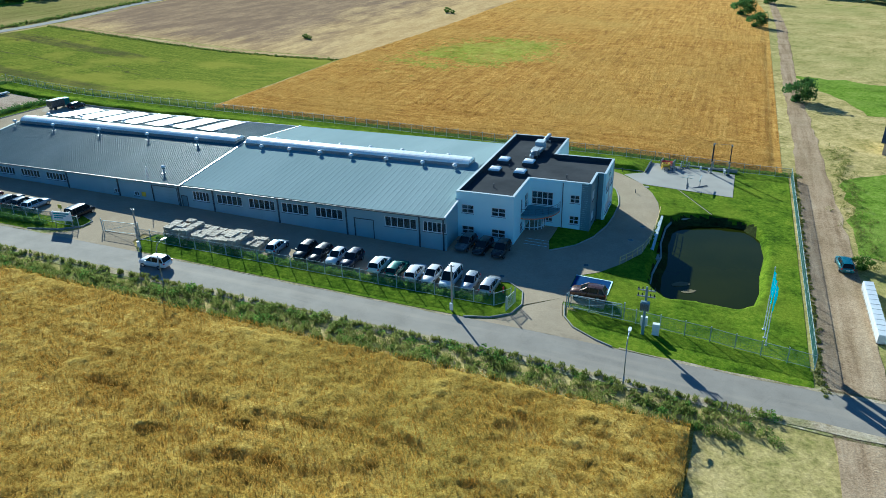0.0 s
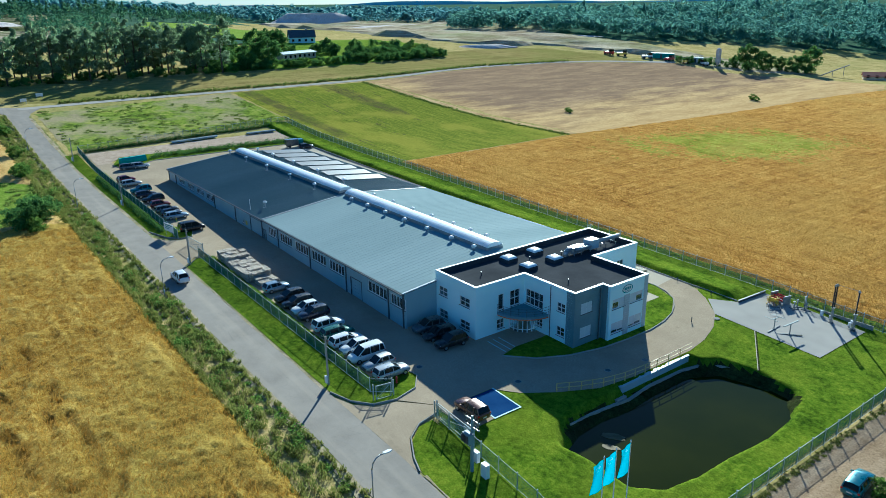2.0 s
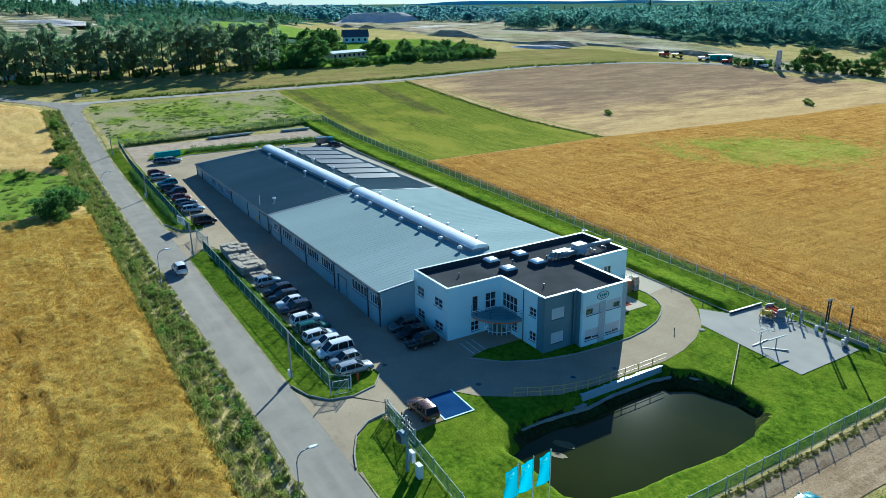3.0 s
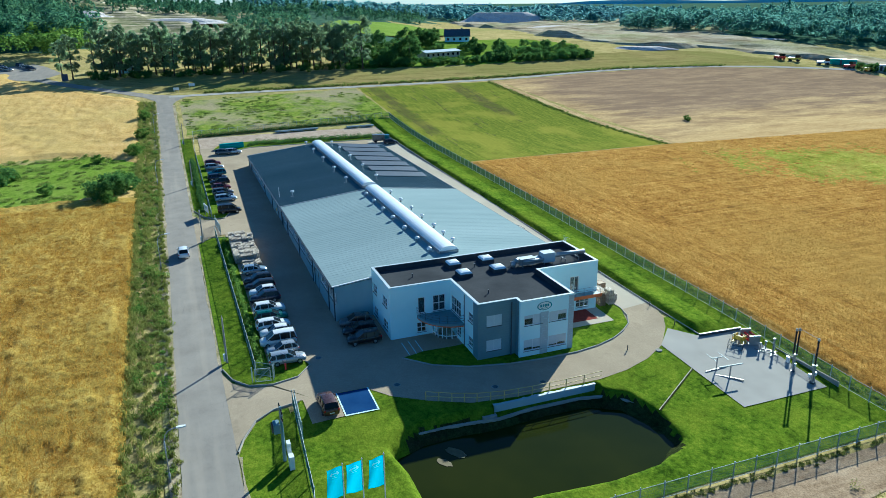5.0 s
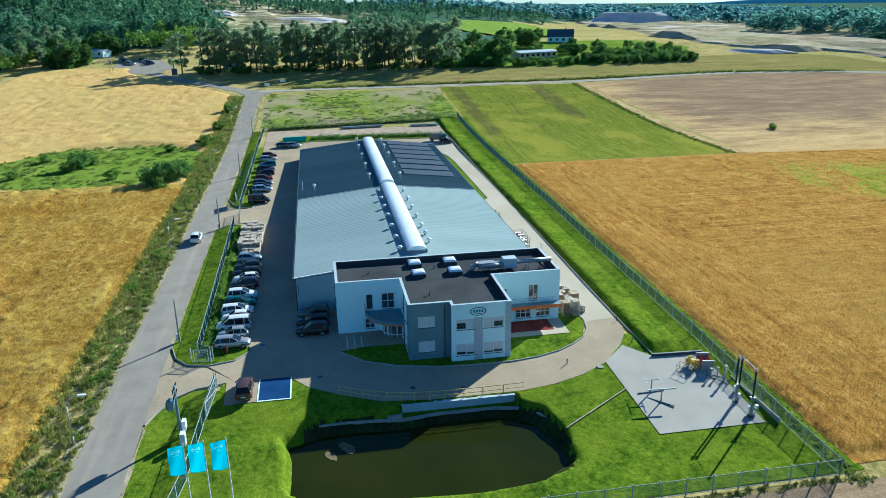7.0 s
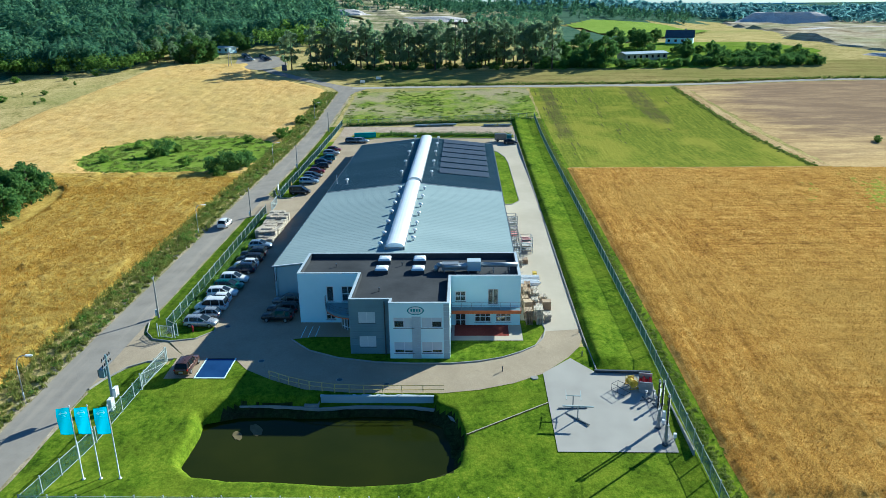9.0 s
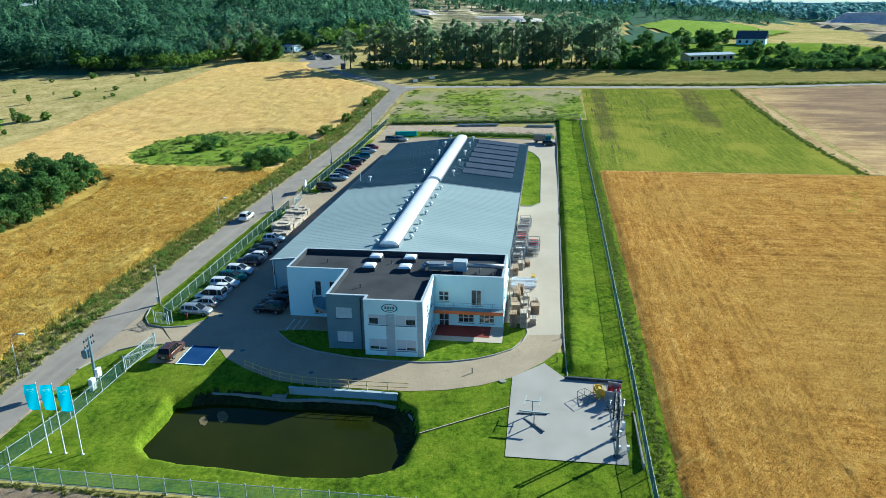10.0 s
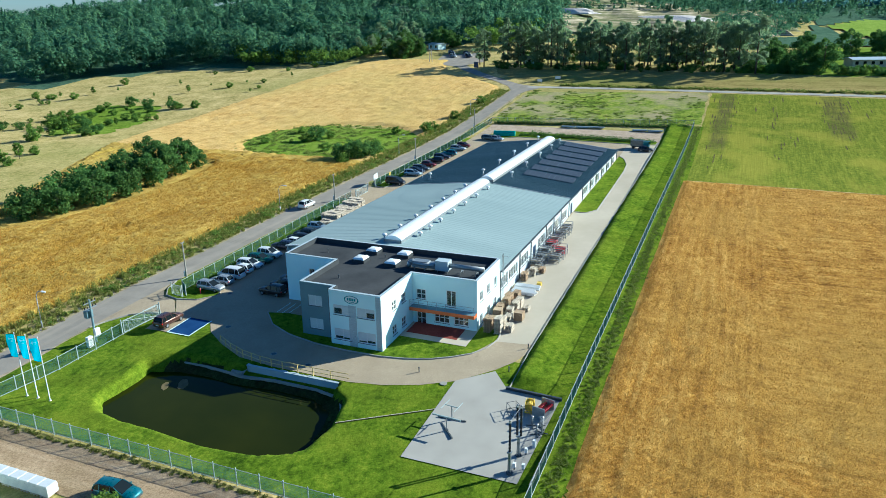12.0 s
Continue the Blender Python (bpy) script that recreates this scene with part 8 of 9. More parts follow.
for k in range(6):
    box_part("plank", M_WOOD, jt, -0.6, 1.2, -0.55 + 0.19 * k, -0.39 + 0.19 * k, 0.0, 0.05)
m = Mesh()
for x in (-0.4, 1.0):
    for y in (-0.45, 0.4):
        m.rod((x, y, -0.9), (x, y, 0.0), 0.05, n=6)
m.ob("legs", M_WOOD, jt)


# ---------------------------------------------------------------- houses
def house(x, y, a, b, wall_h, roof_h, turn, wall_mat, roof_mat, label, chimney=True, over=0.5):
    o = thing("house", label, "house", (x, y, ground_at(x, y) - 0.1), turn)
    m = Mesh()
    ring = [(-a / 2, -b / 2), (a / 2, -b / 2), (a / 2, b / 2), (-a / 2, b / 2)]
    m.prism(ring, 0, wall_h)
    for s in (-1, 1):
        m.face([(s * a / 2, -b / 2, wall_h), (s * a / 2, b / 2, wall_h), (s * a / 2, 0, wall_h + roof_h * 0.96)])
    m.ob("wall", wall_mat, o)
    r = Mesh()
    for s in (-1, 1):
        e = s * (b / 2 + over)
        ze = wall_h - roof_h * over / (b / 2)
        p = [(-a / 2 - over, e, ze), (a / 2 + over, e, ze), (a / 2 + over, 0, wall_h + roof_h), (-a / 2 - over, 0, wall_h + roof_h)]
        q = [(u, v, z + 0.18) for u, v, z in p]
        r.face(q)
        r.face(p[::-1])
        for i in range(4):
            r.face([p[i], p[(i + 1) % 4], q[(i + 1) % 4], q[i]])
    roof = r.ob("roof", roof_mat, o)
    if chimney:
        c = Mesh()
        c.box(-0.35 + a * 0.2, 0.35 + a * 0.2, -0.35, 0.35, wall_h + roof_h * 0.5, wall_h + roof_h + 0.8)
        c.ob("chimney", M_KERB, roof)
    for s in (-1, 1):
        n = max(1, int(a / 3))
        for k in range(n):
            u = -a / 2 + a * (k + 0.5) / n
            w = Mesh()
            w.box(u - 0.6, u + 0.6, *sorted((s * (b / 2 - 0.02), s * (b / 2 + 0.03))), 0.95, 2.15)
            w.ob("window", M_CARGLASS, o)
    return o


house(129, 150, 11, 8, 2.8, 3.0, -12, M_CREAM, M_TILE, "small unfinished block house with a dark tiled roof")
house(120.5, 81, 12, 9, 3.0, 4.2, 78, M_WHITE, M_TILE, "white house with turquoise trim and a slate-grey roof")
house(-229, 216, 13, 9, 3.2, 3.2, 70, M_WHITE, M_TILE, "white house with a dark roof above the fields")
house(-175, 185, 21, 7, 2.7, 0.7, 111, M_CREAM, M_LIGHT_PANEL, "long pale shed half hidden by bushes", chimney=False)
house(-168, 52, 5, 3.4, 2.6, 0.5, 80, M_WHITE, M_LIGHT_PANEL, "small white kiosk under the trees", chimney=False)
house(-207, -9, 8, 5, 2.6, 0.6, 62, M_WHITE, M_LIGHT_PANEL, "white flat building beside the car park", chimney=False)
hr = np.random.default_rng(11)
for k in range(22):
    a, r = radians(hr.uniform(22, 52)), hr.uniform(400, 640)
    house(20 + r * math.cos(a), 100 + r * math.sin(a), hr.uniform(9, 13), hr.uniform(7, 9), hr.uniform(3, 5.5), hr.uniform(2.5, 4), hr.uniform(0, 180), M_WHITE if k % 3 else M_CREAM, M_REDTILE if k % 2 else M_TILE, "pale village house with a pitched tiled roof", chimney=k % 2 == 0)
for k, (x, y) in enumerate(((-126, 339), (-120, 342), (-108, 347), (-98, 352), (-90, 354), (-82, 358))):
    o = thing("site_machine", "small works vehicle standing in the quarry yard", "vehicle", (x, y, ground_at(x, y)), 30 * k, group="quarry vehicles")
    box_part("body", (M_RED, M_YELLOW, M_PVC)[k % 3], o, -2.6, 2.6, -1.1, 1.1, 0.7, 1.7)
    box_part("cab", M_CARGLASS, o, 0.6, 2.4, -1.0, 1.0, 1.7, 2.8)
    for u in (-1.7, 1.7):
        for v in (-1.0, 1.0):
            m = Mesh()
            m.rod((u, v - 0.2, 0.5), (u, v + 0.2, 0.5), 0.55, n=12)
            m.ob("wheel", M_RUBBER, o)
for k in range(9):
    x, y = -184 - 3.4 * (k % 5), 9 + 8 * (k // 5) - 1.6 * (k % 5)
    car(("estate", "hatchback", "suv")[k % 3], ("silver", "white", "navy")[k % 3], x, y, 60, "%s car parked under the far trees" % NAMED[("silver", "white", "navy")[k % 3]], z=ground_at(x, y) + 0.1, group="cars in the far car park")


def site_container(x, y, long, turn, mat):
    o = thing("site_container", "pale metal site container in the works yard", "container", (x, y, ground_at(x, y)), turn, group="containers in the works yard")
    m = Mesh()
    n = int(long / 0.5)
    for k in range(n):
        u = -long / 2 + k * long / n
        m.box(u, u + 0.5 * long / n, -1.25, 1.25, 0.15, 2.6)
        m.box(u + 0.5 * long / n, u + long / n, -1.2, 1.2, 0.15, 2.6)
    m.ob("body", mat, o)
    box_part("roof", M_PVC, o, -long / 2 - 0.05, long / 2 + 0.05, -1.3, 1.3, 2.6, 2.75)
    box_part("door", M_TRIM, o, -0.5, 0.5, -1.3, -1.26, 0.2, 2.2)
    return o


site_container(-105, 355, 12.0, 22, M_TARP)
site_container(-89, 361, 7.0, 22, M_PVC)
silo = thing("silo", "slim pale silo in the works yard", "silo", (-76, 360, ground_at(-76, 360)))
m = Mesh()
m.lathe(0, 0, [(0.3, 0.8), (1.1, 2.4), (1.2, 2.6), (1.2, 8.2), (0.9, 8.7), (0.1, 9.0)], n=16)
m.ob("tank", M_SPOIL, silo)
for u, v in ((-0.9, -0.9), (0.9, -0.9), (0.9, 0.9), (-0.9, 0.9)):
    m = Mesh()
    m.rod((u, v, -0.2), (u, v, 2.7), 0.1, n=6)
    m.ob("leg", M_STEEL, silo)
belt = thing("conveyor", "slanting conveyor belt at the works yard", "conveyor", (-33, 388, ground_at(-33, 388)), 35)
m = Mesh()
m.face([(-5.5, -0.5, 0.6), (5.5, -0.5, 5.4), (5.5, 0.5, 5.4), (-5.5, 0.5, 0.6)])
m.face([(-5.5, 0.5, 0.2), (5.5, 0.5, 5.0), (5.5, -0.5, 5.0), (-5.5, -0.5, 0.2)])
m.face([(-5.5, -0.5, 0.2), (5.5, -0.5, 5.0), (5.5, -0.5, 5.4), (-5.5, -0.5, 0.6)])
m.face([(-5.5, 0.5, 0.6), (5.5, 0.5, 5.4), (5.5, 0.5, 5.0), (-5.5, 0.5, 0.2)])
m.ob("belt", M_KERB, belt)
for u in (-1.0, 3.6):
    m = Mesh()
    m.rod((u, 0, -0.2), (u, 0, 2.6 + 0.43 * u), 0.12, n=6)
    m.ob("leg", M_STEEL, belt)
house(-15, 393, 14, 7, 1.7, 1.5, 28, M_CREAM, M_REDTILE, "long low shed with a red roof at the works yard", chimney=False)


def mound(x, y, a, b, h, turn, label):
    n, rings = 22, 6
    m = Mesh()
    for j in range(rings + 1):
        s = j / rings
        for i in range(n):
            t = 2 * math.pi * i / n
            w = 1 + 0.18 * noise.noise((math.cos(t) * 1.7 + x, math.sin(t) * 1.7, j * 0.3))
            q = (1 - s * 0.45) * w
            m.v.append((a * q * math.cos(t), b * q * math.sin(t), h * (s ** 0.9) * (1 + 0.06 * noise.noise((i * 0.8, j, x)))))
    for j in range(rings):
        for i in range(n):
            a0 = j * n + i
            a1 = j * n + (i + 1) % n
            m.f.append((a0, a1, a1 + n, a0 + n))
    m.f.append(tuple(range(rings * n, rings * n + n)))
    m.m = [0] * len(m.f)
    o = m.ob("mound", M_SPOIL)
    o.matrix_basis = pose(x, y, ground_at(x, y) - 0.5, 0, 0, turn)
    tagged(o, label, "mound", "mounds in the quarry")


mound(-654, 443, 56, 24, 13, 80, "long pale flat-topped spoil heap in the quarry")
mound(-430, 400, 60, 20, 2.5, 100, "low sandy bank in the quarry")
mound(-330, 420, 50, 16, 1.4, 60, "low sandy bank in the quarry")
mound(-205, 372, 34, 10, 1.0, 40, "low sandy bank in the quarry")
mound(-176, 296, 18, 6, 1.6, 60, "dark earth bank beside the quarry track")
mound(-430, 70, 50, 15, 4, 90, "low sandy bank among the trees")
mound(-390, 10, 34, 12, 4, 70, "low sandy bank among the trees")

# ---------------------------------------------------------------- trees, bushes, crops
def trunk_mesh(rng, high, r, limbs):
    m = Mesh()
    lean = rng.normal(size=2) * 0.02 * high
    top = (lean[0], lean[1], high)
    m.rod((0, 0, -0.3), (lean[0] * 0.4, lean[1] * 0.4, high * 0.45), r, r * 0.7, n=8)
    m.rod((lean[0] * 0.4, lean[1] * 0.4, high * 0.45), top, r * 0.7, r * 0.18, n=7)
    for k in range(limbs):
        s = 0.3 + 0.6 * k / limbs
        a = k * 2.4 + rng.uniform(0, 1)
        long = high * (0.34 - 0.2 * s)
        p = (lean[0] * s, lean[1] * s, high * s)
        q = (p[0] + long * math.cos(a), p[1] + long * math.sin(a), p[2] + long * 0.7)
        m.rod(p, q, r * 0.4 * (1.1 - s), r * 0.1, n=5)
    return m.data("trunk", [M_BARK], True)


def crown_mesh(rng, high, wide, leaves, size, mat, low=0.3, blobs=34):
    lobes = []
    for k in range(blobs):
        s = rng.uniform(low, 0.97)
        out = wide * (0.25 + 0.75 * math.sin(math.pi * min(max((s - low * 0.6) / (1.08 - low * 0.6), 0), 1))) * rng.uniform(0.35, 0.85)
        a = rng.uniform(0, 2 * math.pi)
        q = wide * rng.uniform(0.2, 0.38)
        lobes.append((out * math.cos(a), out * math.sin(a), high * s, q, q, q * rng.uniform(0.7, 1.15)))
    c, d = clumps(rng, leaves, lobes, 0.3)
    return quads("crown", c, rng.uniform(0.6, 1.3, leaves) * size, mat, rng, facing=d)


def tree_kind(seed, high, wide, leaves, size, mat, low, name, label, category):
    rng = np.random.default_rng(seed)
    trunk, crown = trunk_mesh(rng, high * 0.9, 0.018 * high, 7), crown_mesh(rng, high, wide, leaves, size, mat, low)

    def grow(x, y, scale=1.0, turn=0.0, group=""):
        o = thing(name, label, category, (x, y, ground_at(x, y)), turn, group)
        o.scale = (scale, scale, scale)
        share("trunk", trunk, o)
        share("crown", crown, o)
        return o

    return grow


tall_a = tree_kind(21, 19, 3.9, 3000, 0.31, M_LEAF_WOOD, 0.16, "tree", "tall slender leafy tree in a roadside row", "tree")
tall_b = tree_kind(22, 17, 4.5, 3200, 0.31, M_LEAF_WOOD, 0.12, "tree", "tall broad leafy tree in a roadside row", "tree")
round_a = tree_kind(23, 9, 4.8, 3300, 0.32, M_LEAF_DARK, 0.03, "tree", "round dense dark green leafy tree", "tree")
bush_a = tree_kind(24, 4.0, 3.4, 2000, 0.23, M_LEAF_DARK, 0.05, "bush", "dense dark green bush in full leaf", "bush")
bush_b = tree_kind(25, 2.6, 2.3, 1300, 0.2, M_LEAF, 0.05, "bush", "low leafy mid-green bush in grass", "bush")
sapling = tree_kind(26, 3.4, 1.1, 600, 0.2, M_LEAF, 0.15, "sapling", "small young tree in the grass", "tree")

tr = np.random.default_rng(31)
for k in range(44):
    y = 42 + 94 * k / 43 + tr.normal() * 1.2
    (tall_a if tr.random() < 0.6 else tall_b)(-158.5 + tr.normal() * 2.6 - (5 if k % 3 == 0 else 0), y, tr.uniform(0.82, 1.1), tr.uniform(0, 360), "tree row beyond the farm road")
for k in range(18):
    y = 46 + 92 * k / 17 + tr.normal() * 3
    (tall_b if k % 2 else round_a)(-174 + tr.normal() * 6, y, tr.uniform(0.75, 1.05), tr.uniform(0, 360), "tree row beyond the farm road")
for x, y, s in ((-157, 34, 0.95), (-163, 30, 0.8), (-152, 143, 1.25), (-158, 139, 1.1)):
    tall_b(x, y, s, tr.uniform(0, 360), "tree row beyond the farm road")
for x, y, s in ((-160, 166, 1.3), (-156, 155, 0.85), (-164, 160, 1.1), (-185, 206, 0.8), (-172, 203, 0.75), (-200, 178, 1.2), (-207, 190, 1.0), (-206, 193, 1.0), (-214, 190, 1.0), (-166, 148, 1.0), (-190, 160, 1.2), (-178, 150, 1.1), (-236, 205, 0.8), (-170, 214, 0.9)):
    round_a(x, y, s, tr.uniform(0, 360), "trees by the far sheds")
for k in range(44):
    x, y = -153.5 - 0.05 * k + tr.normal() * 1.5, 140 + 2.6 * k + tr.normal() * 1.5
    (bush_a if k % 3 else bush_b)(x, y, tr.uniform(0.7, 1.15) * (0.8 if y > 168 else 1.0), tr.uniform(0, 360), "bushes beyond the farm road")
for k in range(190):
    y = tr.uniform(140, 258)
    x = -156 - 40 * tr.random() ** 1.5 + tr.normal() * 2
    if 168 < y < 202 and -190 < x < -160:
        continue
    (bush_a, bush_b, round_a)[k % 3](x, y, tr.uniform(0.6, 1.05) * (0.45 if k % 3 == 2 else 1.0), tr.uniform(0, 360), "scrub by the far sheds")
for k in range(40):
    x, y = -154 + tr.normal() * 1.8, 40 + 2.5 * k + tr.normal() * 2
    (bush_a if k % 2 else bush_b)(x, y, tr.uniform(0.45, 0.8), tr.uniform(0, 360), "undergrowth before the tree row")
for x, y, s in ((-63, 366, 1.35), (-60, 375, 1.0), (-46, 389, 1.35), (-58, 384, 0.7), (-53, 388, 0.8), (-74, 370, 0.6), (-10, 398, 0.9)):
    round_a(x, y, s, tr.uniform(0, 360), "trees at the works yard")
for k in range(46):
    x, y = -178 - 44 * tr.random() ** 1.3, -42 + 41 * tr.random()
    if math.hypot(x + 204, y + 6) < 9 or y > -10 - 0.3 * (x + 178):
        continue
    (tall_b, round_a, bush_a)[k % 3](x, y, tr.uniform(0.6, 1.0) * (0.8 if k % 3 == 0 else 1.2), tr.uniform(0, 360), "trees round the far car park")
for k in range(14):
    bush_a(-92 + 3.6 * k, 353 + 2.6 * k + tr.normal() * 1.2, tr.uniform(0.6, 0.95), tr.uniform(0, 360), "bushes at the works yard")
for x, y, s, g in ((97, 327, 1.6, bush_a), (102, 297, 1.2, bush_a), (111, 184, 1.2, bush_a), (107, 372, 1.4, bush_a)):
    g(x, y, s, tr.uniform(0, 360), "bushes along the sandy track")

# copse in the grain field
for x, y, s, g in ((57, 17, 1.05, bush_a), (53, 13, 1.15, bush_a), (52, 20, 1.2, bush_a), (48, 16, 1.35, bush_a), (45, 22, 1.3, bush_a), (43, 12, 1.3, bush_a), (41, 18, 1.5, bush_a), (38, 23, 1.3, bush_a), (36, 14, 1.5, bush_a), (33, 19, 0.78, round_a), (29, 22, 0.8, round_a), (28, 14, 0.8, round_a), (24, 19, 0.92, round_a), (20, 14, 0.95, round_a), (19, 21, 0.9, round_a), (15, 17, 0.85, round_a), (12, 20, 0.6, round_a)):
    g(x, y, s, tr.uniform(0, 360), "copse in the grain")
for x, y, s, g in ((-8, 53, 1.1, bush_a), (-5, 50.5, 1.0, bush_a), (-11, 55, 0.9, bush_a), (-2, 52, 0.9, bush_b), (-26, 30, 0.9, bush_a), (-23, 28, 0.8, bush_b), (-30, 32, 0.7, bush_b), (-14, 40, 0.8, bush_b), (-40, 48, 0.7, bush_b), (-44, 56, 1.0, bush_b), (-16, 54, 1.1, bush_b), (-34, 20, 0.7, bush_b), (-18, 18, 0.7, bush_b)):
    g(x, y, s, tr.uniform(0, 360), "bushes in the weedy hollow")
for k in range(75):
    x, y = tr.uniform(-150, 20), -38 - 100 * tr.random() ** 1.3
    if y < -60 - 1.05 * (x + 146) or y < -138:
        continue
    if y > -44 - 0.35 * max(0, -60 - x) and x > -60:
        continue
    (sapling if tr.random() < 0.6 else bush_b)(x, y, tr.uniform(0.35, 1.0), tr.uniform(0, 360), "scattered shrubs on the meadow")
for k in range(40):
    x, y = tr.uniform(-30, 45), tr.uniform(-70, -22)
    if y > -30 + 0.45 * x - 6:
        continue
    (bush_b if tr.random() < 0.6 else sapling)(x, y, tr.uniform(0.6, 1.3), tr.uniform(0, 360), "scattered shrubs on the meadow")
for k in range(46):
    x, y = tr.uniform(-62, -12), tr.uniform(-84, -42)
    (bush_b if k % 3 else bush_a)(x, y, tr.uniform(0.35, 0.8), tr.uniform(0, 360), "scrub on the meadow")
for x, y, s in ((-36, 215, 0.5), (-34, 214, 0.4), (-15, 290, 0.7), (-12, 288, 0.5), (114, 96, 0.6), (135, 120, 0.7), (150, 128, 0.8), (160, 120, 0.8), (166, 132, 0.9), (175, 126, 0.8), (158, 160, 0.7), (118, 70, 0.8)):
    bush_b(x, y, s, tr.uniform(0, 360), "lone bushes in the fields")
for x, y in ((-47, 56.5), (-62, 57.6), (-84, 58.4)):
    bush_b(x, y, 0.9, tr.uniform(0, 360), "bushes along the lane")


def woods(name, count, bearing, near, deep, high, mat, label, per=70, leaf=1.0, seed=5, cones=0.2, up=0.3, loose=0.32):
    """Woodland as one mass of many leafy crowns, each of a few lobes."""
    rng = np.random.default_rng(seed)
    pts, sizes, ways = [], [], []
    for k in range(count):
        a = radians(rng.uniform(*bearing))
        r = np.interp(math.degrees(a), *near) + deep * rng.random() ** 1.25
        x, y = 20 + r * math.cos(a), 100 + r * math.sin(a)
        h = high * rng.uniform(0.5, 1.4) * (0.85 + 0.35 * noise.noise((x * 0.012, y * 0.012, 1.0)))
        z = ground_at(x, y)
        d = rng.normal(size=(per, 3))
        d /= np.linalg.norm(d, axis=1)[:, None]
        d[:, 2] = np.abs(d[:, 2]) * 1.0 - 0.25 * (rng.random(per) < 0.3)
        if rng.random() < cones:
            s = rng.random(per) ** 0.8
            w = h * 0.2 * (1.02 - s)
            flat = d[:, :2] / (np.linalg.norm(d[:, :2], axis=1)[:, None] + 1e-9)
            pts.append(np.stack([x + flat[:, 0] * w, y + flat[:, 1] * w, z + h * (0.1 + 0.95 * s)], axis=1))
            ways.append(np.stack([flat[:, 0], flat[:, 1], np.full(per, 0.5)], axis=1))
        else:
            lobes = rng.normal(size=(4, 3)) * np.array([0.17, 0.17, 0.11]) * h + np.array([x, y, z + 0.58 * h])
            pick = rng.integers(0, 4, per)
            pts.append(lobes[pick] + d * h * np.array([0.23, 0.23, 0.27]) * rng.uniform(0.8, 1.05, per)[:, None])
            ways.append(d)
        ways[-1] = ways[-1] + np.array([0, 0, up])
        sizes.append(rng.uniform(0.6, 1.3, per) * leaf * h / 13)
    me = quads(name, np.concatenate(pts), np.concatenate(sizes), mat, rng, facing=np.concatenate(ways), loose=loose)
    return tagged(new(name, me), label, "woodland", kind="stuff")


woods("woodland", 2600, (-168, -112), ([-168, -157, -152, -147, -142, -136, -127, -122, -112], [285, 268, 266, 252, 230, 240, 262, 268, 274]), 330, 13.5, M_LEAF_HILL, "dense mixed woodland climbing a hillside", 190, 0.66, 51, loose=0.22)
woods("woodland", 240, (-148, -132), ([-148, -142, -132], [244, 220, 240]), 30, 8, M_LEAF, "lighter young trees along the wood's edge", 80, 1.0, 57, 0.0)
woods("woodland", 1300, (-200, -166), ([-200, -192, -188, -176, -170, -166], [640, 560, 530, 500, 450, 400]), 330, 9, M_LEAF_HILL, "young plantation on the slope beyond the quarry", 45, 1.5, 58, 0.5)
woods("woodland", 460, (170.5, 178), ([170.5, 178], [285, 275]), 260, 6.5, M_LEAF_HILL, "young plantation and scrub behind the tree row", 55, 1.2, 59, 0.2)
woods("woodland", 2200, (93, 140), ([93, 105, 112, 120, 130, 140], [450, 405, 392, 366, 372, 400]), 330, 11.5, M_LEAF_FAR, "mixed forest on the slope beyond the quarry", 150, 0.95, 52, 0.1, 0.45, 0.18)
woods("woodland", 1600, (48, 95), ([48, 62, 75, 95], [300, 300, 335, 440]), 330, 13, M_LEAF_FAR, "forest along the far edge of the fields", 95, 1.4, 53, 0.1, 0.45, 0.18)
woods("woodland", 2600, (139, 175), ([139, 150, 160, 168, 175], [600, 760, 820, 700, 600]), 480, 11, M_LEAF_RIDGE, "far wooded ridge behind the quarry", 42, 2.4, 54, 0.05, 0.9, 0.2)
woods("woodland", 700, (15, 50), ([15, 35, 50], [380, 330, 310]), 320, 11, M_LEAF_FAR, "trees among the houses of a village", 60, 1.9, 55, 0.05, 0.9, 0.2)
woods("woodland", 60, (-166, -158), ([-166, -158], [245, 240]), 50, 9, M_LEAF, "young trees round the far car park", 90, 0.9, 56, 0.0)


def thicket(name, rng, places, mat, leaf, per, label, category, tall=1.0):
    """Low growth: leafy tufts (x, y, radius, height) as one mass."""
    pts, sizes = [], []
    for x, y, r, h in places:
        n = int(per * (0.6 + r))
        d = rng.normal(size=(n, 3))
        d /= np.linalg.norm(d, axis=1)[:, None]
        d[:, 2] = np.abs(d[:, 2])
        q = rng.random(n) ** 0.45
        pts.append(np.stack([x + d[:, 0] * r * q, y + d[:, 1] * r * q, level(x) + 0.05 + d[:, 2] * h * q], axis=1))
        sizes.append(rng.uniform(0.6, 1.3, n) * leaf)
    me = quads(name, np.concatenate(pts), np.concatenate(sizes), mat, rng, tall=tall)
    return tagged(new(name, me), label, category, kind="stuff")


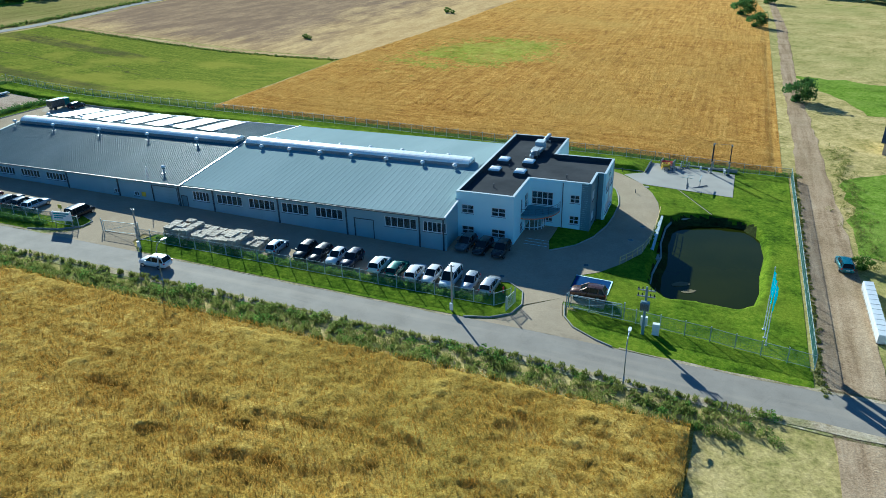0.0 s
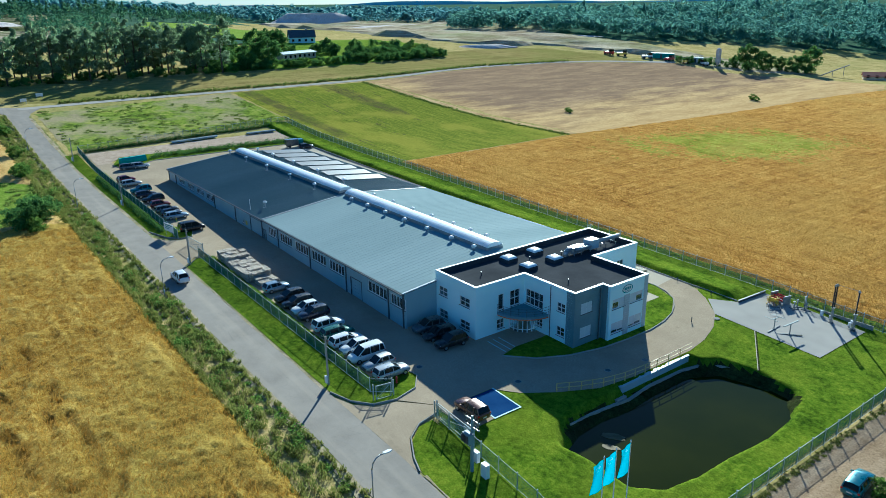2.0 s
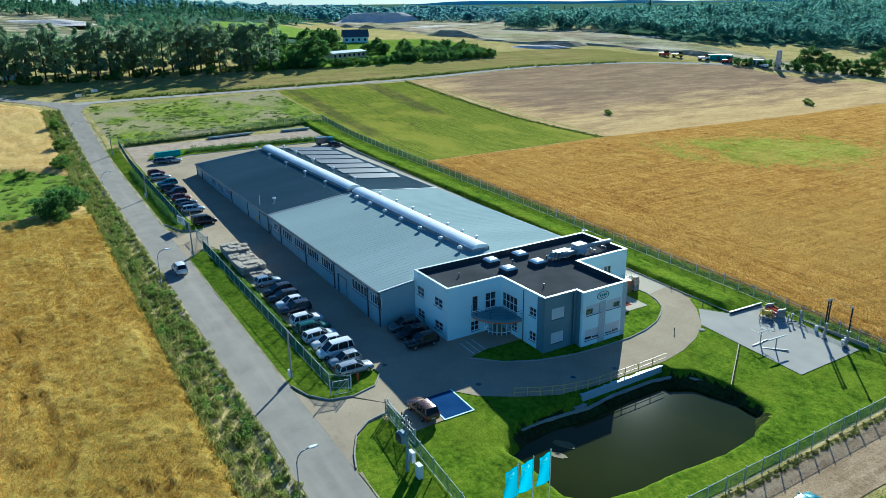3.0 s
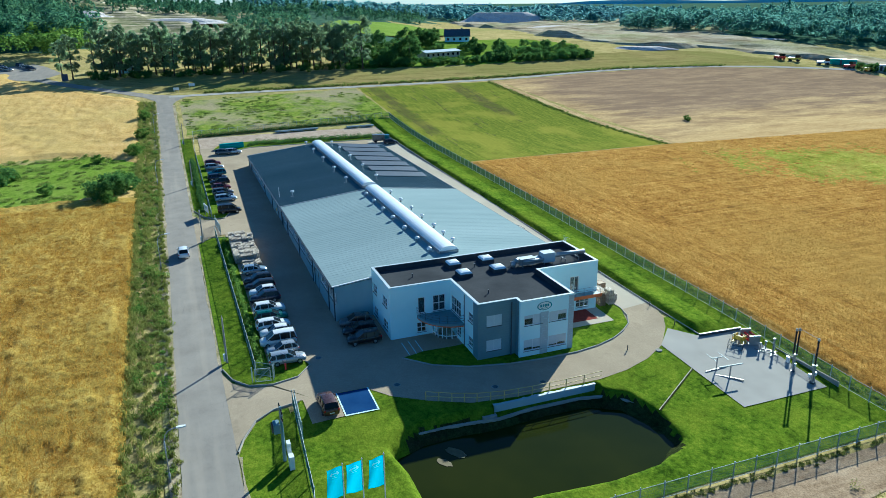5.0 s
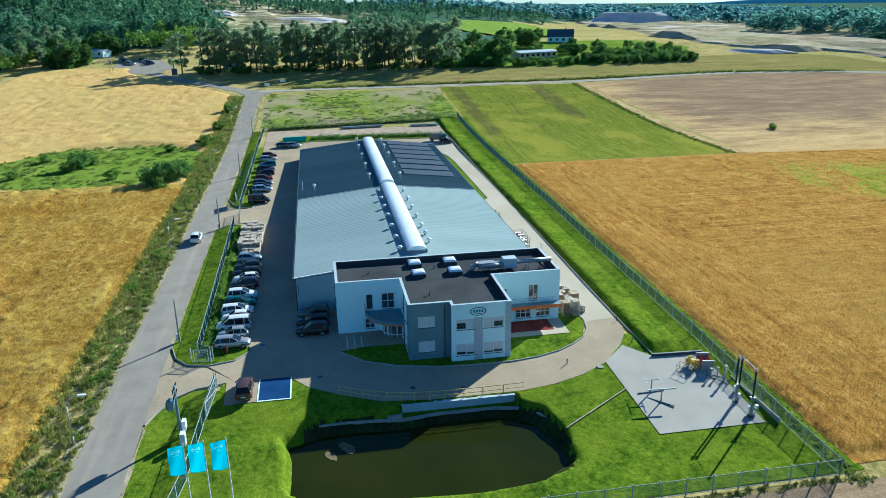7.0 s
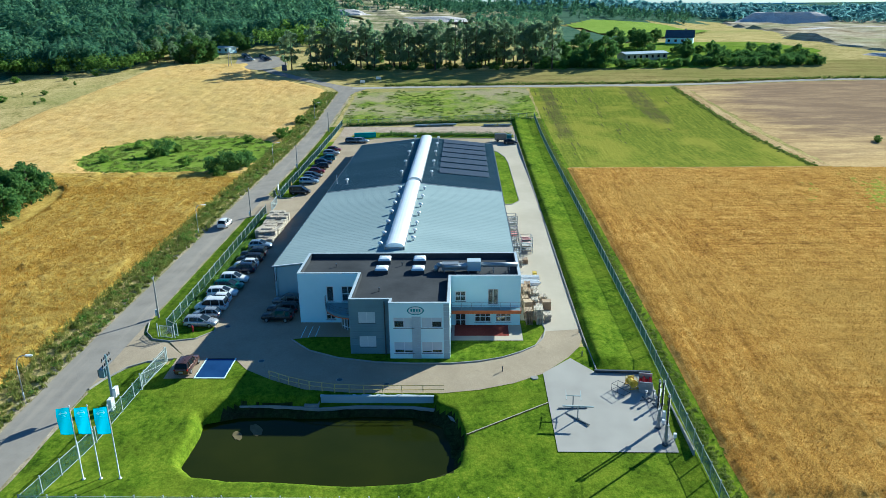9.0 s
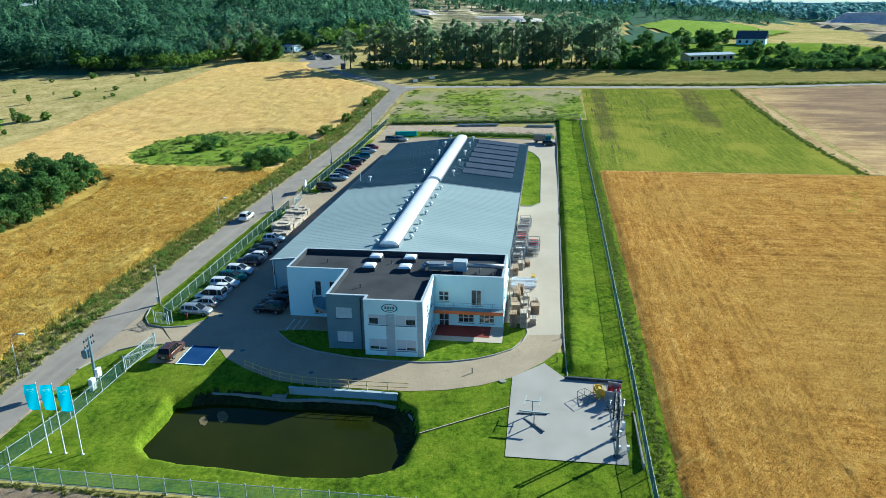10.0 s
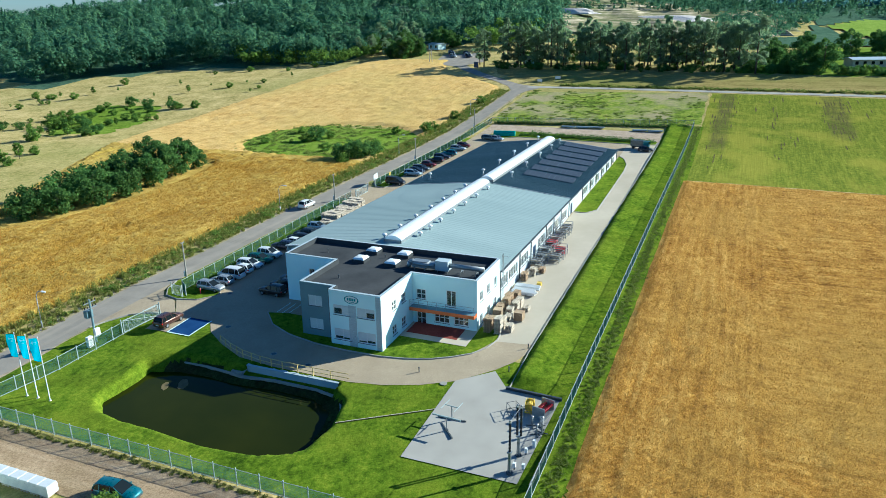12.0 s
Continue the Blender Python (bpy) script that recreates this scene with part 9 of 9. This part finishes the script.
rg = np.random.default_rng(61)
strip = []
for x in np.arange(-106, 104, 0.55):
    for row in range(3):
        y = 58.0 + 1.25 * row + rg.normal() * 0.45
        big = noise.noise((x * 0.16, row * 0.7, 2.0))
        if rg.random() < 0.34 + 0.45 * max(-0.4, min(1, big * 2.2)):
            strip.append((x + rg.normal() * 0.3, y, 0.45 + 0.4 * rg.random() + 0.35 * max(big, 0), 0.2 + 0.3 * rg.random() + 1.2 * max(big, 0) ** 1.3))
thicket("weeds", rg, strip[::3] + strip[2::3], M_LEAF_WEED, 0.10, 90, "tall green weeds and brambles along the lane", "weeds")
thicket("weeds", rg, strip[1::3], M_LEAF, 0.11, 90, "leafy scrub along the lane", "weeds")
dry = [(x + rg.normal() * 0.4, 57.3 + rg.normal() * 0.35, 0.4, 0.8 + 0.4 * rg.random()) for x in np.arange(-106, 100, 0.35)]
dry += [(x + rg.normal() * 0.4, 59.3 + rg.normal() * 0.8, 0.45, 0.4 + 0.4 * rg.random()) for x in np.arange(-106, 102, 0.3)]
dry += [(x + rg.normal() * 0.4, 61.4 + rg.normal() * 0.2, 0.3, 0.35 + 0.3 * rg.random()) for x in np.arange(-106, 104, 0.4)]
thicket("grass_tufts", rg, dry, M_DRY, 0.07, 34, "straw-coloured grass tufts between crop and lane", "grass", tall=3.0)
nf = [(x + rg.normal() * 0.3, 129.4 + rg.normal() * 0.45, 0.15 + 0.2 * rg.random(), 0.1 + 0.2 * rg.random()) for x in np.arange(-66, 109, 0.09)]
thicket("weeds", rg, nf, M_LEAF_WEED, 0.07, 26, "green weeds along the field fence", "weeds")
ef = [(107.8 + rg.normal() * 0.2, y + rg.normal() * 0.2, 0.2 + 0.15 * rg.random(), 0.1 + 0.12 * rg.random()) for y in np.arange(66, 131, 0.35)]
ef += [(115.5 + rg.normal() * 1.2, y, 0.5 + 0.4 * rg.random(), 0.4 + 0.6 * rg.random()) for y in np.arange(96, 150, 0.5)]
thicket("weeds", rg, ef, M_DRY, 0.09, 34, "weeds along the sandy track", "weeds")
hollow = [(rg.uniform(-48, -5), rg.uniform(10, 57), 0.4 + 0.8 * rg.random(), 0.2 + 0.45 * rg.random()) for _ in range(420)]
thicket("weeds", rg, hollow, M_LEAF_WEED, 0.13, 60, "rank weeds filling the hollow", "weeds")
hedge = [(x + rg.normal() * 0.1, 69.0 + rg.normal() * 0.2, 0.5, 0.85 + 0.1 * rg.random()) for x in np.arange(-34, 10.5, 0.28)]
thicket("hedge", rg, hedge, M_LEAF_DARK, 0.10, 70, "clipped low dark hedge by the lane", "hedge")
# First row is thickened to stand in for the bank's shaded slope.
hedge2 = [(-47.6 + 0.06 * (y - 84) + rg.normal() * 0.7, y, 0.8, 0.9 + 0.5 * rg.random()) for y in np.arange(84, 120, 0.3)]
hedge2 += [(-59.4 - 0.09 * (y - 72) + rg.normal() * 0.3, y, 0.5, 0.8 + 0.3 * rg.random()) for y in np.arange(72, 127, 0.3)]
thicket("hedge", rg, hedge2, M_LEAF_DARK, 0.12, 60, "dark low growth along the gravel yard, thickened for bank shade", "hedge")
shrub = [(x + rg.normal() * 0.15, 70.95 + rg.normal() * 0.18, 0.42, 0.55 + 0.35 * rg.random()) for x in np.arange(28, 73.5, 0.32)]
thicket("shrubs", rg, shrub, M_LEAF, 0.08, 80, "low green shrubs inside the fence", "shrubs")
verge = [(-117.6 - 6.0 * math.exp(-((y - 245) / 42.0) ** 2) + rg.normal() * 0.7, y, 0.7, 0.6 + 0.5 * rg.random()) for y in np.arange(78, 300, 0.6)]
edge = [(x, 181.2 + 0.057 * (x + 110) + rg.normal() * 0.5, 0.5, 0.1 + 0.2 * rg.random()) for x in np.arange(-110, -9, 0.4)]
tufts = [(rg.uniform(-108, -66), rg.uniform(70, 128), 0.4 + 0.9 * rg.random(), 0.06 + 0.16 * rg.random()) for _ in range(420)]
tufts = [q for q in tufts if noise.noise((q[0] * 0.06, q[1] * 0.11, 4.0)) > -0.05]
thicket("weeds", rg, tufts, M_LEAF_WEED, 0.15, 42, "rank tufts on the rough plot", "weeds")
thicket("weeds", rg, edge, M_LEAF_WEED, 0.16, 30, "green weeds between plot and stubble", "weeds")
thicket("weeds", rg, verge, M_LEAF_WEED, 0.25, 22, "unmown verge along the farm road", "weeds")


def near_field(x, y):
    """Metres inside the grain field beside the lane."""
    west = x + 5.5
    low = y - (-25 + 0.55 * (x + 4))
    copse = 0.28 * (math.hypot((x - 35) / 29.0, (y - 17.5) / 9.5) - 1) * 30
    return min(west, 97 - x, 57.2 - y, low, copse)


relief("wheat", -6.0, 97.0, -24.0, 57.6, 0.34, M_WHEAT, 0.9, "standing ripe wheat with lodged, uneven patches", "wheat", near_field, "stuff")


def far_field(x, y):
    west = x + 174
    up = 57.2 - y if x > -107 else np.interp(x, [-166, -152, -140, -126, -114, -107], [11, 17, 27, 41, 53, 57]) - y
    low = y - np.interp(x, [-176, -160, -126, -70, -26, -4], [-27.5, -28, -28.5, -32, -30, -24.5])
    hole = 1.0 * (math.hypot((x + 27) / 23.0, (y - 34) / 25.0) - 1) * 22 if y < 58 else 9
    return min(west, -2.0 - x, up, low, hole)


relief("wheat", -174.0, -1.5, -34.0, 57.6, 1.1, M_WHEAT_FAR, 0.7, "standing ripe wheat beyond the hollow", "wheat", far_field, "stuff", scale=0.3)


def north_field(x, y):
    return min(x - np.interp(y, [130, 189, 258, 332], [-8.2, -7.6, -2.2, -0.4]), 104.6 - x, y - 130.9, 330 - y)


def green_patch(x, y):
    """Where the lush patch shows through the grain, thinning out at its rim."""
    d = math.hypot((x - 27 - 0.25 * (y - 214)) / 17.0, (y - 214) / 25.0)
    return d + 0.65 * noise.noise((x * 0.07, y * 0.14, 3.0)) + 0.9 * noise.noise((x * 0.8, y * 1.3, 6.0)) < 0.95


def drill_rows(x, y):
    """Along and across the drill rows: by the fence they follow it, further out they run from it."""
    return (x, y) if y < 146 + 0.8 * noise.noise((x * 0.1, 0.0, 2.0)) else (y, x)


relief("wheat", -9.0, 106.0, 130.6, 330.0, 0.5, M_WHEAT_N, 0.50, "standing ripe wheat in long drill rows", "wheat", north_field, "stuff", scale=0.35, second=(M_BRIGHT_THIN, green_patch), rows=drill_rows)

wr = np.random.default_rng(71)


def stalks(name, x, y, test, high, label, mat):
    keep = np.array([test(a, b) > 0.3 for a, b in zip(x, y)])
    x, y = x[keep], y[keep]
    z = np.array([level(a) for a in x]) + high * wr.uniform(0.65, 1.05, len(x))
    me = quads(name, np.stack([x, y, z], axis=1), wr.uniform(0.028, 0.055, len(x)), mat, wr, tall=4.0)
    tagged(new(name, me), label, "wheat", kind="stuff")


stalks("wheat_ears", wr.uniform(0, 97, 190000), wr.uniform(8, 57.2, 190000), near_field, 0.85, "ripe wheat ears standing over the crop", M_EAR)
# denser towards the fence corner, thinning out over the field
stalks("wheat_ears", 106 - 114 * wr.random(120000) ** 1.3, 131 + 130 * wr.random(120000) ** 1.5, north_field, 0.46, "ripe wheat ears standing over the crop", M_STALK)
